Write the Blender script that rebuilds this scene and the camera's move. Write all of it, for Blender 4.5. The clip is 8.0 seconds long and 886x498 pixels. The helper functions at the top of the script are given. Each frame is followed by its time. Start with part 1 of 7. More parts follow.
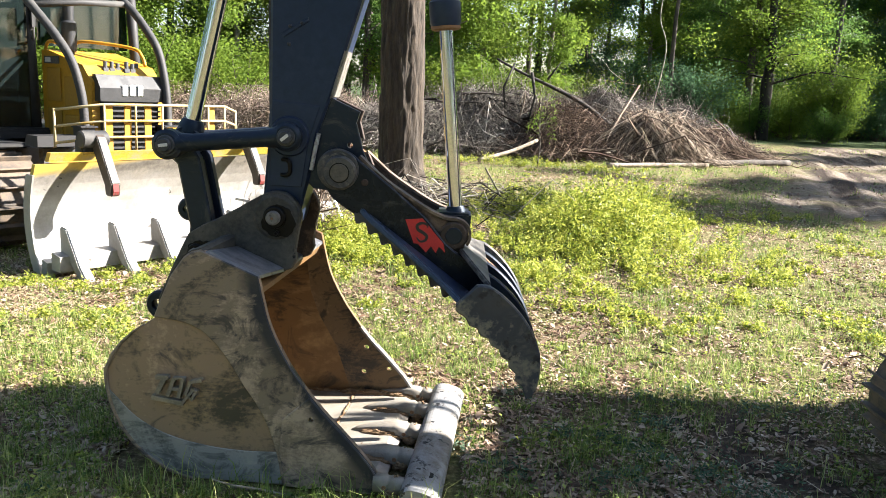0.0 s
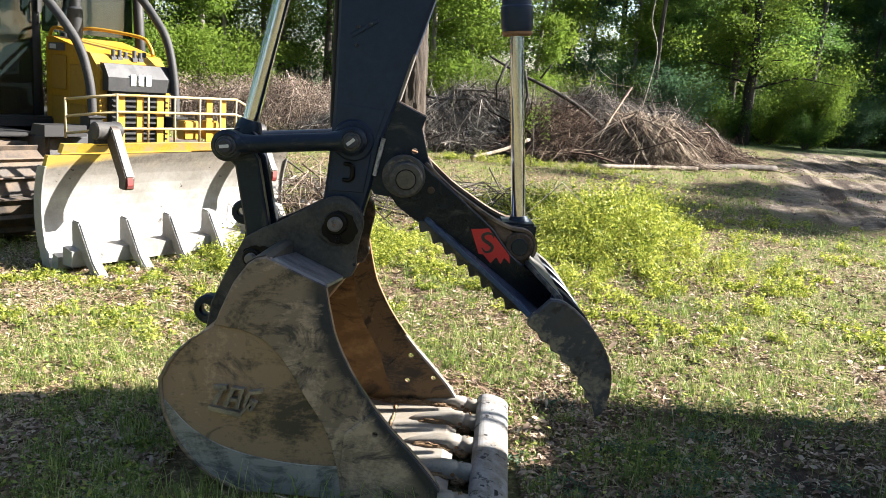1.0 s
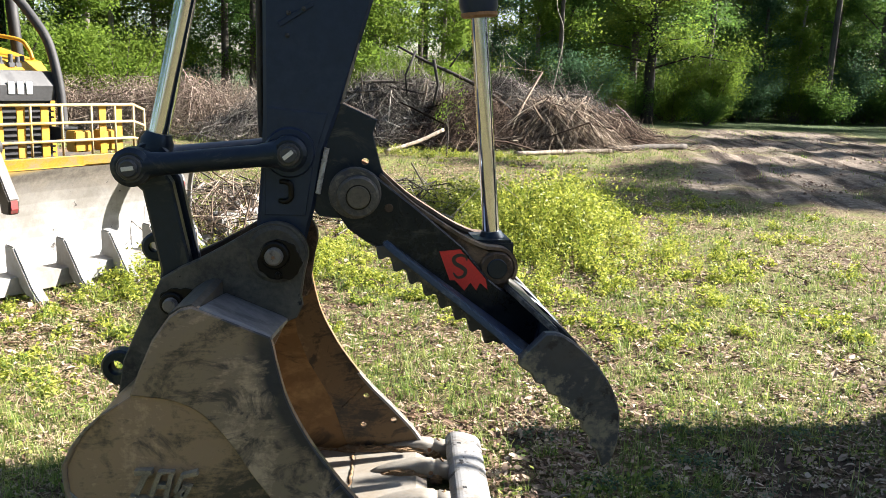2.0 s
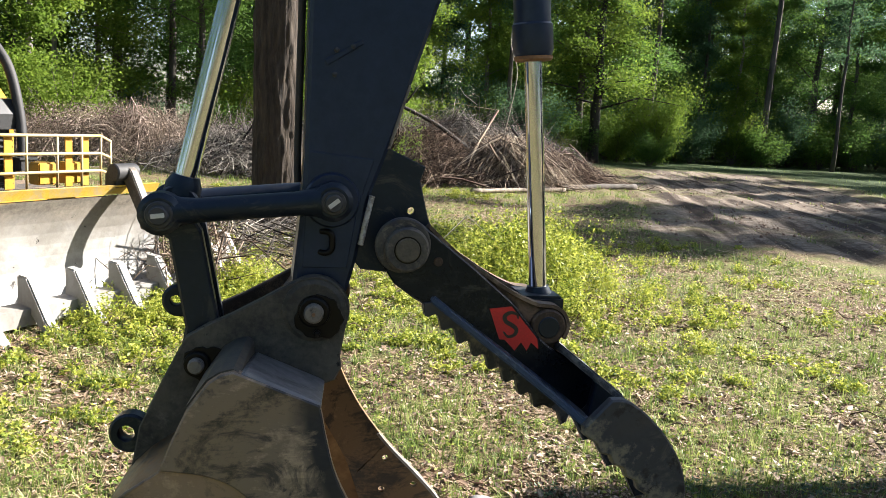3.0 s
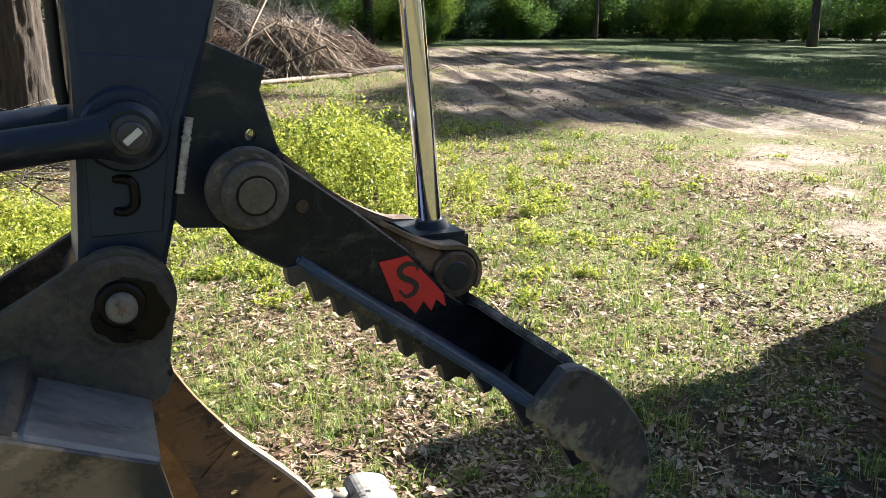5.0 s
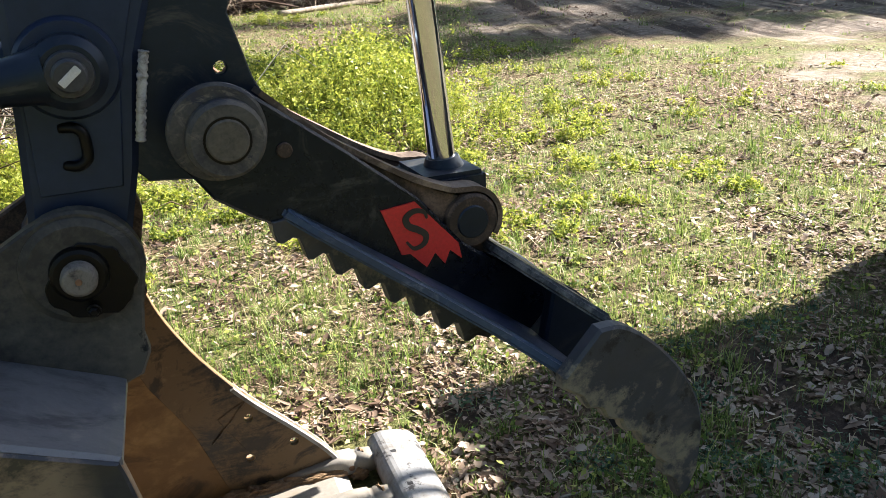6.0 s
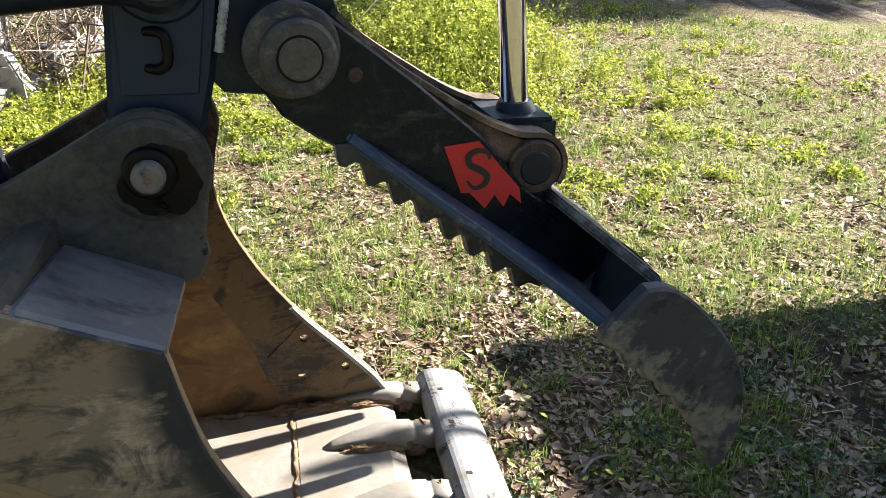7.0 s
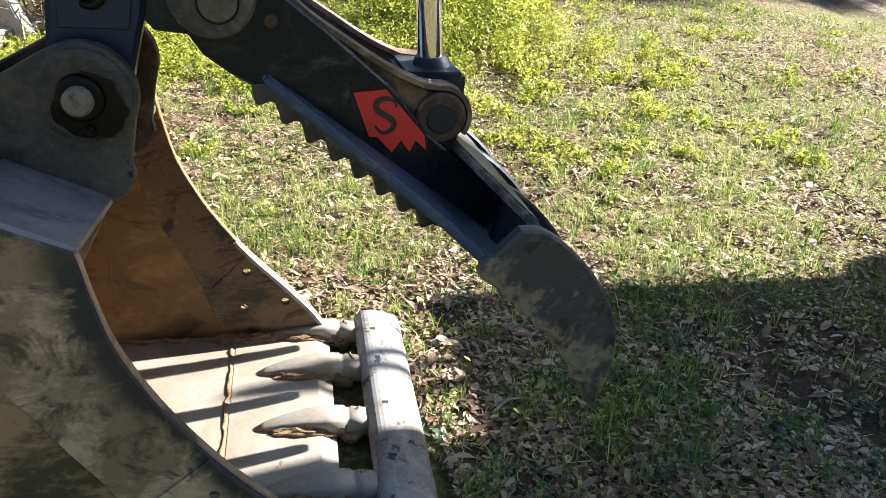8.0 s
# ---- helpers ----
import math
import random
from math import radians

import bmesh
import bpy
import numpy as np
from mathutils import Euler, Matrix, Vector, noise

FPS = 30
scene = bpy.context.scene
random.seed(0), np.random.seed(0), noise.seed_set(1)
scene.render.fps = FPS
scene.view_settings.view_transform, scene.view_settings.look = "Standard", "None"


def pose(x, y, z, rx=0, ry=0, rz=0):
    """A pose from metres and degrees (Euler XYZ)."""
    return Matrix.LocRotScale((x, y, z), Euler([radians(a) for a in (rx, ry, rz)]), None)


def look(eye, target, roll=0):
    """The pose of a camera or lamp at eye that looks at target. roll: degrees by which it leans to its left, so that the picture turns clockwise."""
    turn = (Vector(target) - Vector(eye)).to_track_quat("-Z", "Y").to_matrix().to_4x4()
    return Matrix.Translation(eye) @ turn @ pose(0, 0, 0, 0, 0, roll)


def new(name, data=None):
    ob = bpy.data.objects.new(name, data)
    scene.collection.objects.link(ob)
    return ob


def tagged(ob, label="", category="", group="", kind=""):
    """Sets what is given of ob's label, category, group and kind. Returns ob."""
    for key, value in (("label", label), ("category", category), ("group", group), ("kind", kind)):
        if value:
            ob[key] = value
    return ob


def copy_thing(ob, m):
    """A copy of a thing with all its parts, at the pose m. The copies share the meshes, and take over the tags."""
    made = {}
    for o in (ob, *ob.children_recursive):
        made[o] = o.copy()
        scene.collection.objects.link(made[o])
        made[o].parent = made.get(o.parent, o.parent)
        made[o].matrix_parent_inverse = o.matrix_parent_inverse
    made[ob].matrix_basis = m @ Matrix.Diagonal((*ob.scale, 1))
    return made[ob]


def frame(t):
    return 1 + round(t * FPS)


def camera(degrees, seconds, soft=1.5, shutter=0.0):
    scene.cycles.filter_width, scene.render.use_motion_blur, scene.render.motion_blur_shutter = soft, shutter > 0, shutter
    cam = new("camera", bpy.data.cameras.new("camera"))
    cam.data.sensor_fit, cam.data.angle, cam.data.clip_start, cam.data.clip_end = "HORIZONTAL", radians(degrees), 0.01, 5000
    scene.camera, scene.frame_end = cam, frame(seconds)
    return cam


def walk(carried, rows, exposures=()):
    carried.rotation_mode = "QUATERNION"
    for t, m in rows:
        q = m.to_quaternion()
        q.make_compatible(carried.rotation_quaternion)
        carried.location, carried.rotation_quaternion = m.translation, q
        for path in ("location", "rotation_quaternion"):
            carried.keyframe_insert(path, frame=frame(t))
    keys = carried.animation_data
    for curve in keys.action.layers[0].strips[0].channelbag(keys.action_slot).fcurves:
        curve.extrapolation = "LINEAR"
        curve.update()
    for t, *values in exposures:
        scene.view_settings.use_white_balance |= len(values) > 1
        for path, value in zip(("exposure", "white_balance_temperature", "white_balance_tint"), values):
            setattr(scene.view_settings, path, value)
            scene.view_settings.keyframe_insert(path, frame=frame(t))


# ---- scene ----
cam = camera(55.8, 8.0, soft=0.8)
PATH = [
    (0, (0.033, -0.087, 1.614), (0.019, 1.877, 1.236), 2.9),
    (0.5, (-0.236, -0.086, 1.65), (-0.198, 1.876, 1.264), 4.4),
    (1, (-0.348, 0.013, 1.637), (-0.298, 1.975, 1.25), 4.6),
    (1.5, (-0.436, 0.297, 1.593), (-0.353, 2.257, 1.203), 3.8),
    (1.7, (-0.469, 0.436, 1.607), (-0.31, 2.387, 1.197), 3.4),
    (2, (-0.515, 0.608, 1.639), (-0.253, 2.551, 1.242), 2.2),
    (2.2, (-0.562, 0.674, 1.655), (-0.29, 2.621, 1.286), 1.7),
    (3.3, (-0.88, 0.976, 1.651), (-0.414, 2.897, 1.343), 3.1),
    (3.5, (-0.845, 1.074, 1.632), (-0.366, 2.986, 1.289), 1.2),
    (4, (-0.755, 1.355, 1.636), (-0.255, 3.255, 1.259), -2.4),
    (4.5, (-0.754, 1.51, 1.614), (-0.157, 3.377, 1.215), -1.7),
    (5, (-0.846, 1.694, 1.62), (0.026, 3.407, 1.067), 0.9),
    (5.2, (-0.863, 1.739, 1.606), (0.013, 3.423, 0.978), 0.7),
    (6.3, (-0.626, 1.94, 1.574), (0.091, 3.659, 0.846), -2.9),
    (6.5, (-0.625, 1.946, 1.568), (0.018, 3.701, 0.856), -0.8),
    (7, (-0.622, 1.862, 1.554), (-0.076, 3.603, 0.736), 2.1),
    (7.5, (-0.599, 1.655, 1.558), (-0.057, 3.384, 0.712), 4.4),
    (8, (-0.45, 1.619, 1.572), (0.07, 3.339, 0.695), 5.4),
]
walk(cam, [(t, look(eye, target, roll)) for t, eye, target, roll in PATH],
     exposures=[(0, 2.64), (1.0, 2.40), (2.0, 2.36), (3.5, 2.18), (4.5, 2.34), (6.5, 2.44), (8, 2.58)])

# ---------------------------------------------------------------- world and light
SUN_AZ, SUN_EL = radians(11.0), radians(32.0)       # from +x towards +y, above the ground
to_sun = Vector((math.cos(SUN_EL) * math.cos(SUN_AZ), math.cos(SUN_EL) * math.sin(SUN_AZ), math.sin(SUN_EL)))

world = bpy.data.worlds.new("sky")
scene.world = world
world.use_nodes = True
wt = world.node_tree
sky = wt.nodes.new("ShaderNodeTexSky")
sky.sky_type = "NISHITA"
sky.sun_disc = False
sky.sun_elevation = SUN_EL
sky.sun_rotation = radians(90.0) - SUN_AZ
sky.air_density, sky.dust_density, sky.ozone_density = 1.0, 1.2, 1.0
wt.links.new(sky.outputs["Color"], wt.nodes["Background"].inputs["Color"])
wt.nodes["Background"].inputs["Strength"].default_value = 0.052

sun_data = bpy.data.lights.new("sun", "SUN")
sun_data.energy, sun_data.angle, sun_data.color = 5.0, radians(0.55), (1.0, 0.94, 0.865)
sun = new("sun", sun_data)
sun.matrix_world = look(tuple(to_sun * 50), (0, 0, 0))


# ---------------------------------------------------------------- materials
def socket(nt, node, key, value):
    if hasattr(value, "is_output"):
        nt.links.new(value, node.inputs[key])
    else:
        node.inputs[key].default_value = value


def noise_of(nt, scale, detail=5.0, rough=0.6, coords="Object", stretch=(1, 1, 1), distort=0.0):
    tc = nt.nodes.new("ShaderNodeTexCoord")
    mp = nt.nodes.new("ShaderNodeMapping")
    mp.inputs["Scale"].default_value = stretch
    nt.links.new(tc.outputs[coords], mp.inputs["Vector"])
    nz = nt.nodes.new("ShaderNodeTexNoise")
    nz.inputs["Scale"].default_value = scale
    nz.inputs["Detail"].default_value = detail
    nz.inputs["Roughness"].default_value = rough
    nz.inputs["Distortion"].default_value = distort
    nt.links.new(mp.outputs["Vector"], nz.inputs["Vector"])
    return nz.outputs["Fac"]


def ramp(nt, fac, stops):
    node = nt.nodes.new("ShaderNodeValToRGB")
    els = node.color_ramp.elements
    while len(els) < len(stops):
        els.new(0.5)
    for e, (p, c) in zip(els, stops):
        e.position = p
        e.color = (*c, 1.0) if isinstance(c, (tuple, list)) else (c, c, c, 1.0)
    nt.links.new(fac, node.inputs["Fac"])
    return node.outputs["Color"]


def mixed(nt, fac, a, b):
    node = nt.nodes.new("ShaderNodeMix")
    node.data_type = "RGBA"
    for key, value in ((0, fac), (6, a), (7, b)):
        if isinstance(value, tuple):
            value = (*value, 1.0)
        socket(nt, node, key, value)
    return node.outputs[2]


def maths(nt, op, a, b=0.0):
    node = nt.nodes.new("ShaderNodeMath")
    node.operation = op
    node.use_clamp = op != "ADD" and op != "SUBTRACT"
    socket(nt, node, 0, a)
    socket(nt, node, 1, b)
    return node.outputs[0]


def bump(nt, height, strength=0.3, distance=0.01):
    node = nt.nodes.new("ShaderNodeBump")
    node.inputs["Strength"].default_value = strength
    node.inputs["Distance"].default_value = distance
    nt.links.new(height, node.inputs["Height"])
    return node.outputs["Normal"]


def material(name):
    m = bpy.data.materials.new(name)
    m.use_nodes = True
    return m, m.node_tree, m.node_tree.nodes["Principled BSDF"]


def painted(name, paint, dirt, dirt_from=0.5, dirt_to=0.7, rough=0.4, rough_dirt=0.8, scale=3.0, metal=0.0, chips=None, chip_at=0.68, relief=0.15, coat=0.0, shine=0.5, sheen=None, scuff=None, scuff_at=0.55):
    """Paint or bare steel with drifts of dust at hand scale, fine speckle and, where given, chipped patches."""
    m, nt, bs = material(name)
    large = noise_of(nt, scale, 8, 0.65, distort=0.6)
    fine = noise_of(nt, scale * 16, 4, 0.7)
    both = maths(nt, "ADD", maths(nt, "MULTIPLY", large, 0.75), maths(nt, "MULTIPLY", fine, 0.25))
    mask = ramp(nt, both, [(dirt_from, 0.0), (dirt_to, 1.0)])
    tone = ramp(nt, fine, [(0.3, tuple(c * 0.8 for c in paint)), (0.7, tuple(min(1, c * 1.15) for c in paint))])
    col = mixed(nt, mask, tone, dirt)
    if chips:
        cm = ramp(nt, noise_of(nt, scale * 2.3, 9, 0.72), [(chip_at - 0.02, 0.0), (chip_at + 0.02, 1.0)])
        col = mixed(nt, cm, col, chips)
    if scuff:
        rubbed = ramp(nt, noise_of(nt, scale * 2.2, 10, 0.74, stretch=(1.0, 1.0, 1.3), distort=1.6), [(0.52, 0.0), (0.64, 1.0)])
        where = ramp(nt, noise_of(nt, scale * 0.9, 4, 0.6), [(scuff_at - 0.08, 0.0), (scuff_at + 0.07, 1.0)])
        scratch = ramp(nt, noise_of(nt, scale * 9.0, 6, 0.6, stretch=(0.22, 1.0, 1.0), distort=0.6), [(0.66, 0.0), (0.71, 0.3)])
        col = mixed(nt, maths(nt, "MULTIPLY", rubbed, where), col, scuff)
        col = mixed(nt, maths(nt, "MULTIPLY", scratch, where), col, tuple(min(1.0, c * 1.8) for c in scuff))
    nt.links.new(col, bs.inputs["Base Color"])
    rr = ramp(nt, both, [(dirt_from - 0.15, rough), (dirt_to, rough_dirt)])
    nt.links.new(rr, bs.inputs["Roughness"])
    bs.inputs["Metallic"].default_value = metal
    bs.inputs["Coat Weight"].default_value = coat
    bs.inputs["Specular IOR Level"].default_value = shine
    # Tints the reflections, as for a blue sky mirrored in black paint.
    if sheen:
        bs.inputs["Specular Tint"].default_value = (*sheen, 1.0)
    nt.links.new(bump(nt, both, relief, 0.006), bs.inputs["Normal"])
    return m


def leafy(name, stops, through_amount=0.45, gloss=0.5, hue_scale=0.25, shine=0.25, single=0.6):
    """Thin leaves that let light through; tone varies leaf by leaf and in drifts."""
    m, nt, bs = material(name)
    geo = nt.nodes.new("ShaderNodeNewGeometry")
    drift = noise_of(nt, hue_scale, 3, 0.6)
    f = maths(nt, "ADD", maths(nt, "MULTIPLY", geo.outputs["Random Per Island"], single), maths(nt, "MULTIPLY", ramp(nt, drift, [(0.28, 0.0), (0.72, 1.0)]), 1.0 - single))
    col = ramp(nt, f, stops)
    nt.links.new(col, bs.inputs["Base Color"])
    bs.inputs["Roughness"].default_value = gloss
    bs.inputs["Specular IOR Level"].default_value = shine
    tr = nt.nodes.new("ShaderNodeBsdfTranslucent")
    nt.links.new(col, tr.inputs["Color"])
    mx = nt.nodes.new("ShaderNodeMixShader")
    mx.inputs[0].default_value = through_amount
    nt.links.new(bs.outputs[0], mx.inputs[1])
    nt.links.new(tr.outputs[0], mx.inputs[2])
    nt.links.new(mx.outputs[0], nt.nodes["Material Output"].inputs["Surface"])
    return m


def barky(name, a, b, scale=9.0):
    m, nt, bs = material(name)
    n1 = noise_of(nt, scale, 8, 0.7, stretch=(1, 1, 0.18))
    n2 = noise_of(nt, scale * 0.25, 3, 0.6)
    col = mixed(nt, n2, ramp(nt, n1, [(0.35, a), (0.65, b)]), ramp(nt, n1, [(0.3, tuple(c * 0.6 for c in a)), (0.7, tuple(c * 0.8 for c in b))]))
    nt.links.new(col, bs.inputs["Base Color"])
    bs.inputs["Roughness"].default_value = 0.9
    nt.links.new(bump(nt, n1, 0.9, 0.03), bs.inputs["Normal"])
    return m


def rubbed_edge(nt, edge, width):
    """1 along a plate's front edge, where the steel is rubbed dark, fading raggedly inwards; edge: x as a cubic in z."""
    tc = nt.nodes.new("ShaderNodeTexCoord")
    sep = nt.nodes.new("ShaderNodeSeparateXYZ")
    nt.links.new(tc.outputs["Object"], sep.inputs[0])
    z = sep.outputs["Z"]
    acc = edge[0]
    for c in edge[1:]:
        node = nt.nodes.new("ShaderNodeMath")
        node.operation = "MULTIPLY_ADD"
        socket(nt, node, 0, acc)
        socket(nt, node, 1, z)
        socket(nt, node, 2, c)
        acc = node.outputs[0]
    back = maths(nt, "SUBTRACT", acc, sep.outputs["X"])
    rag = maths(nt, "MULTIPLY", maths(nt, "SUBTRACT", noise_of(nt, 7.0, 7, 0.72, distort=0.8), 0.5), width * 5.5)
    return ramp(nt, maths(nt, "ADD", back, rag), [(width * 0.55, 1.0), (width * 1.5, 0.0)])


def streaked(name, dark, mid, pale, rust, scale=1.6, lean=0.5, gloss=0.5, edge=None, width=0.05, rubbed=(0.018, 0.020, 0.027)):
    """Worn steel smeared by soil: broad cloudy drifts, leaning scrape marks, fine grit and a little rust."""
    m, nt, bs = material(name)
    tc = nt.nodes.new("ShaderNodeTexCoord")
    mp = nt.nodes.new("ShaderNodeMapping")
    mp.inputs["Rotation"].default_value = (0, lean, 0)
    mp.inputs["Scale"].default_value = (1.0, 1.0, 3.4)
    nt.links.new(tc.outputs["Object"], mp.inputs["Vector"])
    sc = nt.nodes.new("ShaderNodeTexNoise")
    sc.inputs["Scale"].default_value = scale * 3.2
    sc.inputs["Detail"].default_value = 9.0
    sc.inputs["Roughness"].default_value = 0.7
    sc.inputs["Distortion"].default_value = 2.6
    nt.links.new(mp.outputs["Vector"], sc.inputs["Vector"])
    scrape = sc.outputs["Fac"]
    cloud = noise_of(nt, scale, 6, 0.6, distort=1.6)
    grit = noise_of(nt, scale * 38, 3, 0.7)
    f = maths(nt, "ADD", maths(nt, "ADD", maths(nt, "MULTIPLY", cloud, 0.66), maths(nt, "MULTIPLY", scrape, 0.22)), maths(nt, "MULTIPLY", grit, 0.12))
    col = ramp(nt, f, [(0.40, dark), (0.475, mid), (0.53, mid), (0.61, pale)])
    smudge = ramp(nt, noise_of(nt, scale * 2.1, 7, 0.68, stretch=(1, 1, 1.6), distort=2.2), [(0.53, 0.0), (0.64, 0.85)])
    col = mixed(nt, smudge, col, dark)
    rm = ramp(nt, noise_of(nt, scale * 2.7, 9, 0.75), [(0.62, 0.0), (0.70, 1.0)])
    col = mixed(nt, maths(nt, "MULTIPLY", rm, 0.6), col, rust)
    if edge is not None:
        col = mixed(nt, rubbed_edge(nt, edge, width), col, rubbed)
    nicks = ramp(nt, noise_of(nt, scale * 9, 9, 0.78), [(0.66, 0.0), (0.69, 0.8)])
    col = mixed(nt, nicks, col, tuple(c * 0.5 for c in dark))
    nt.links.new(col, bs.inputs["Base Color"])
    nt.links.new(ramp(nt, f, [(0.42, gloss - 0.12), (0.6, gloss + 0.3)]), bs.inputs["Roughness"])
    bs.inputs["Metallic"].default_value = 0.1
    nt.links.new(bump(nt, f, 0.3, 0.006), bs.inputs["Normal"])
    return m


M_BLACK = painted("satin_black_paint", (0.009, 0.012, 0.021), (0.028, 0.028, 0.029), 0.55, 0.78, 0.30, 0.7, 2.4, relief=0.08, shine=0.35, sheen=(0.62, 0.8, 1.0), scuff=(0.052, 0.050, 0.046), scuff_at=0.52)
M_STICK = painted("dark_blue_black_paint", (0.013, 0.020, 0.046), (0.026, 0.033, 0.054), 0.55, 0.85, 0.34, 0.65, 1.7, relief=0.06, shine=0.4, sheen=(0.62, 0.8, 1.0))
M_THUMB = painted("gloss_black_paint", (0.004, 0.005, 0.010), (0.018, 0.020, 0.028), 0.50, 0.72, 0.22, 0.5, 4.0, relief=0.06, shine=0.25, sheen=(0.62, 0.8, 1.0), scuff=(0.060, 0.057, 0.052), scuff_at=0.54)
M_CLAW = painted("scuffed_black_steel", (0.030, 0.035, 0.046), (0.165, 0.150, 0.115), 0.50, 0.565, 0.34, 0.75, 3.0, chips=(0.008, 0.009, 0.013), chip_at=0.575, scuff=(0.10, 0.096, 0.084), scuff_at=0.52)
M_EAR = painted("dusty_black_steel", (0.020, 0.020, 0.021), (0.092, 0.083, 0.066), 0.44, 0.60, 0.45, 0.85, 3.2, chips=(0.008, 0.008, 0.009), chip_at=0.64, scuff=(0.135, 0.120, 0.095), scuff_at=0.54)
# the ragged front edge of the bucket's sides, x as a cubic in z
RIM_PTS = [(-0.652, 0.866), (-0.643, 0.830), (-0.630, 0.770), (-0.598, 0.660), (-0.530, 0.530), (-0.452, 0.420), (-0.380, 0.335), (-0.285, 0.240), (-0.190, 0.135), (-0.125, 0.035)]
RIM_FIT = [float(c) for c in np.polyfit([q[1] for q in RIM_PTS], [-0.70 + (q[0] + 0.70) * 0.9962 - 0.0445 for q in RIM_PTS], 3)]
M_SIDE = streaked("muddy_worn_steel", (0.042, 0.036, 0.036), (0.245, 0.172, 0.117), (0.45, 0.325, 0.215), (0.235, 0.138, 0.078), 1.5, 0.35)
M_BAND = streaked("grey_worn_steel", (0.026, 0.026, 0.031), (0.180, 0.140, 0.108), (0.38, 0.295, 0.22), (0.10, 0.078, 0.064), 2.1, -0.9, 0.45, RIM_FIT, 0.062, (0.020, 0.022, 0.029))
M_MARK = painted("dusty_raised_steel", (0.15, 0.133, 0.108), (0.30, 0.245, 0.17), 0.42, 0.6, 0.5, 0.8, 9.0)
M_BLUE = streaked("polished_blue_grey_steel", (0.048, 0.052, 0.063), (0.130, 0.134, 0.146), (0.25, 0.24, 0.225), (0.065, 0.058, 0.052), 1.8, 0.2, 0.40)
M_INNER = streaked("rusty_clay_smeared_steel", (0.028, 0.018, 0.012), (0.18, 0.100, 0.038), (0.32, 0.20, 0.088), (0.21, 0.105, 0.036), 0.95, 0.9)
M_INPLATE = streaked("grey_brown_scraped_steel", (0.024, 0.019, 0.016), (0.155, 0.100, 0.050), (0.30, 0.21, 0.115), (0.18, 0.10, 0.042), 1.9, 0.6)
M_SCABBED = painted("scabbed_bar_steel", (0.27, 0.27, 0.275), (0.155, 0.138, 0.118), 0.45, 0.58, 0.34, 0.7, 5.0, chips=(0.030, 0.027, 0.028), chip_at=0.575, metal=0.2, relief=0.3)
M_FLOOR = painted("bright_scoured_steel", (0.255, 0.235, 0.205), (0.185, 0.145, 0.098), 0.47, 0.64, 0.45, 0.75, 4.4, chips=(0.11, 0.07, 0.04), chip_at=0.645, metal=0.15)
M_BAR = painted("scraped_pale_steel", (0.31, 0.31, 0.31), (0.19, 0.172, 0.148), 0.46, 0.60, 0.34, 0.7, 6.0, chips=(0.045, 0.038, 0.035), chip_at=0.615, metal=0.2)
M_MUD = painted("dried_brown_mud", (0.17, 0.11, 0.064), (0.30, 0.205, 0.125), 0.45, 0.65, 0.95, 0.98, 26.0, relief=1.0, shine=0.1)
M_RUST = painted("brown_rust", (0.16, 0.085, 0.045), (0.30, 0.17, 0.09), 0.45, 0.7, 0.8, 0.9, 7.0)
M_PINEND = painted("greasy_grey_pin_steel", (0.16, 0.145, 0.13), (0.03, 0.027, 0.025), 0.50, 0.62, 0.4, 0.7, 22.0)
M_TAG = painted("chalky_white_mark", (0.55, 0.55, 0.54), (0.3, 0.3, 0.3), 0.55, 0.75, 0.6, 0.8, 40.0)
M_WELD = painted("bright_weld_bead", (0.42, 0.42, 0.42), (0.14, 0.125, 0.115), 0.48, 0.62, 0.4, 0.7, 40.0)
M_RED = painted("red_decal_paint", (0.55, 0.02, 0.022), (0.32, 0.03, 0.03), 0.55, 0.8, 0.45, 0.6, 9.0, relief=0.03)
M_INK = painted("black_decal_ink", (0.012, 0.012, 0.014), (0.03, 0.03, 0.03), 0.6, 0.8, 0.45, 0.6, 9.0, relief=0.02)
M_YELLOW = painted("machine_yellow_paint", (0.41, 0.215, 0.012), (0.29, 0.18, 0.045), 0.52, 0.75, 0.38, 0.7, 2.2, relief=0.06)
M_BLADE = painted("scoured_blade_steel", (0.32, 0.315, 0.305), (0.19, 0.175, 0.158), 0.46, 0.66, 0.40, 0.75, 1.6, chips=(0.10, 0.085, 0.07), chip_at=0.665, metal=0.2, relief=0.12)


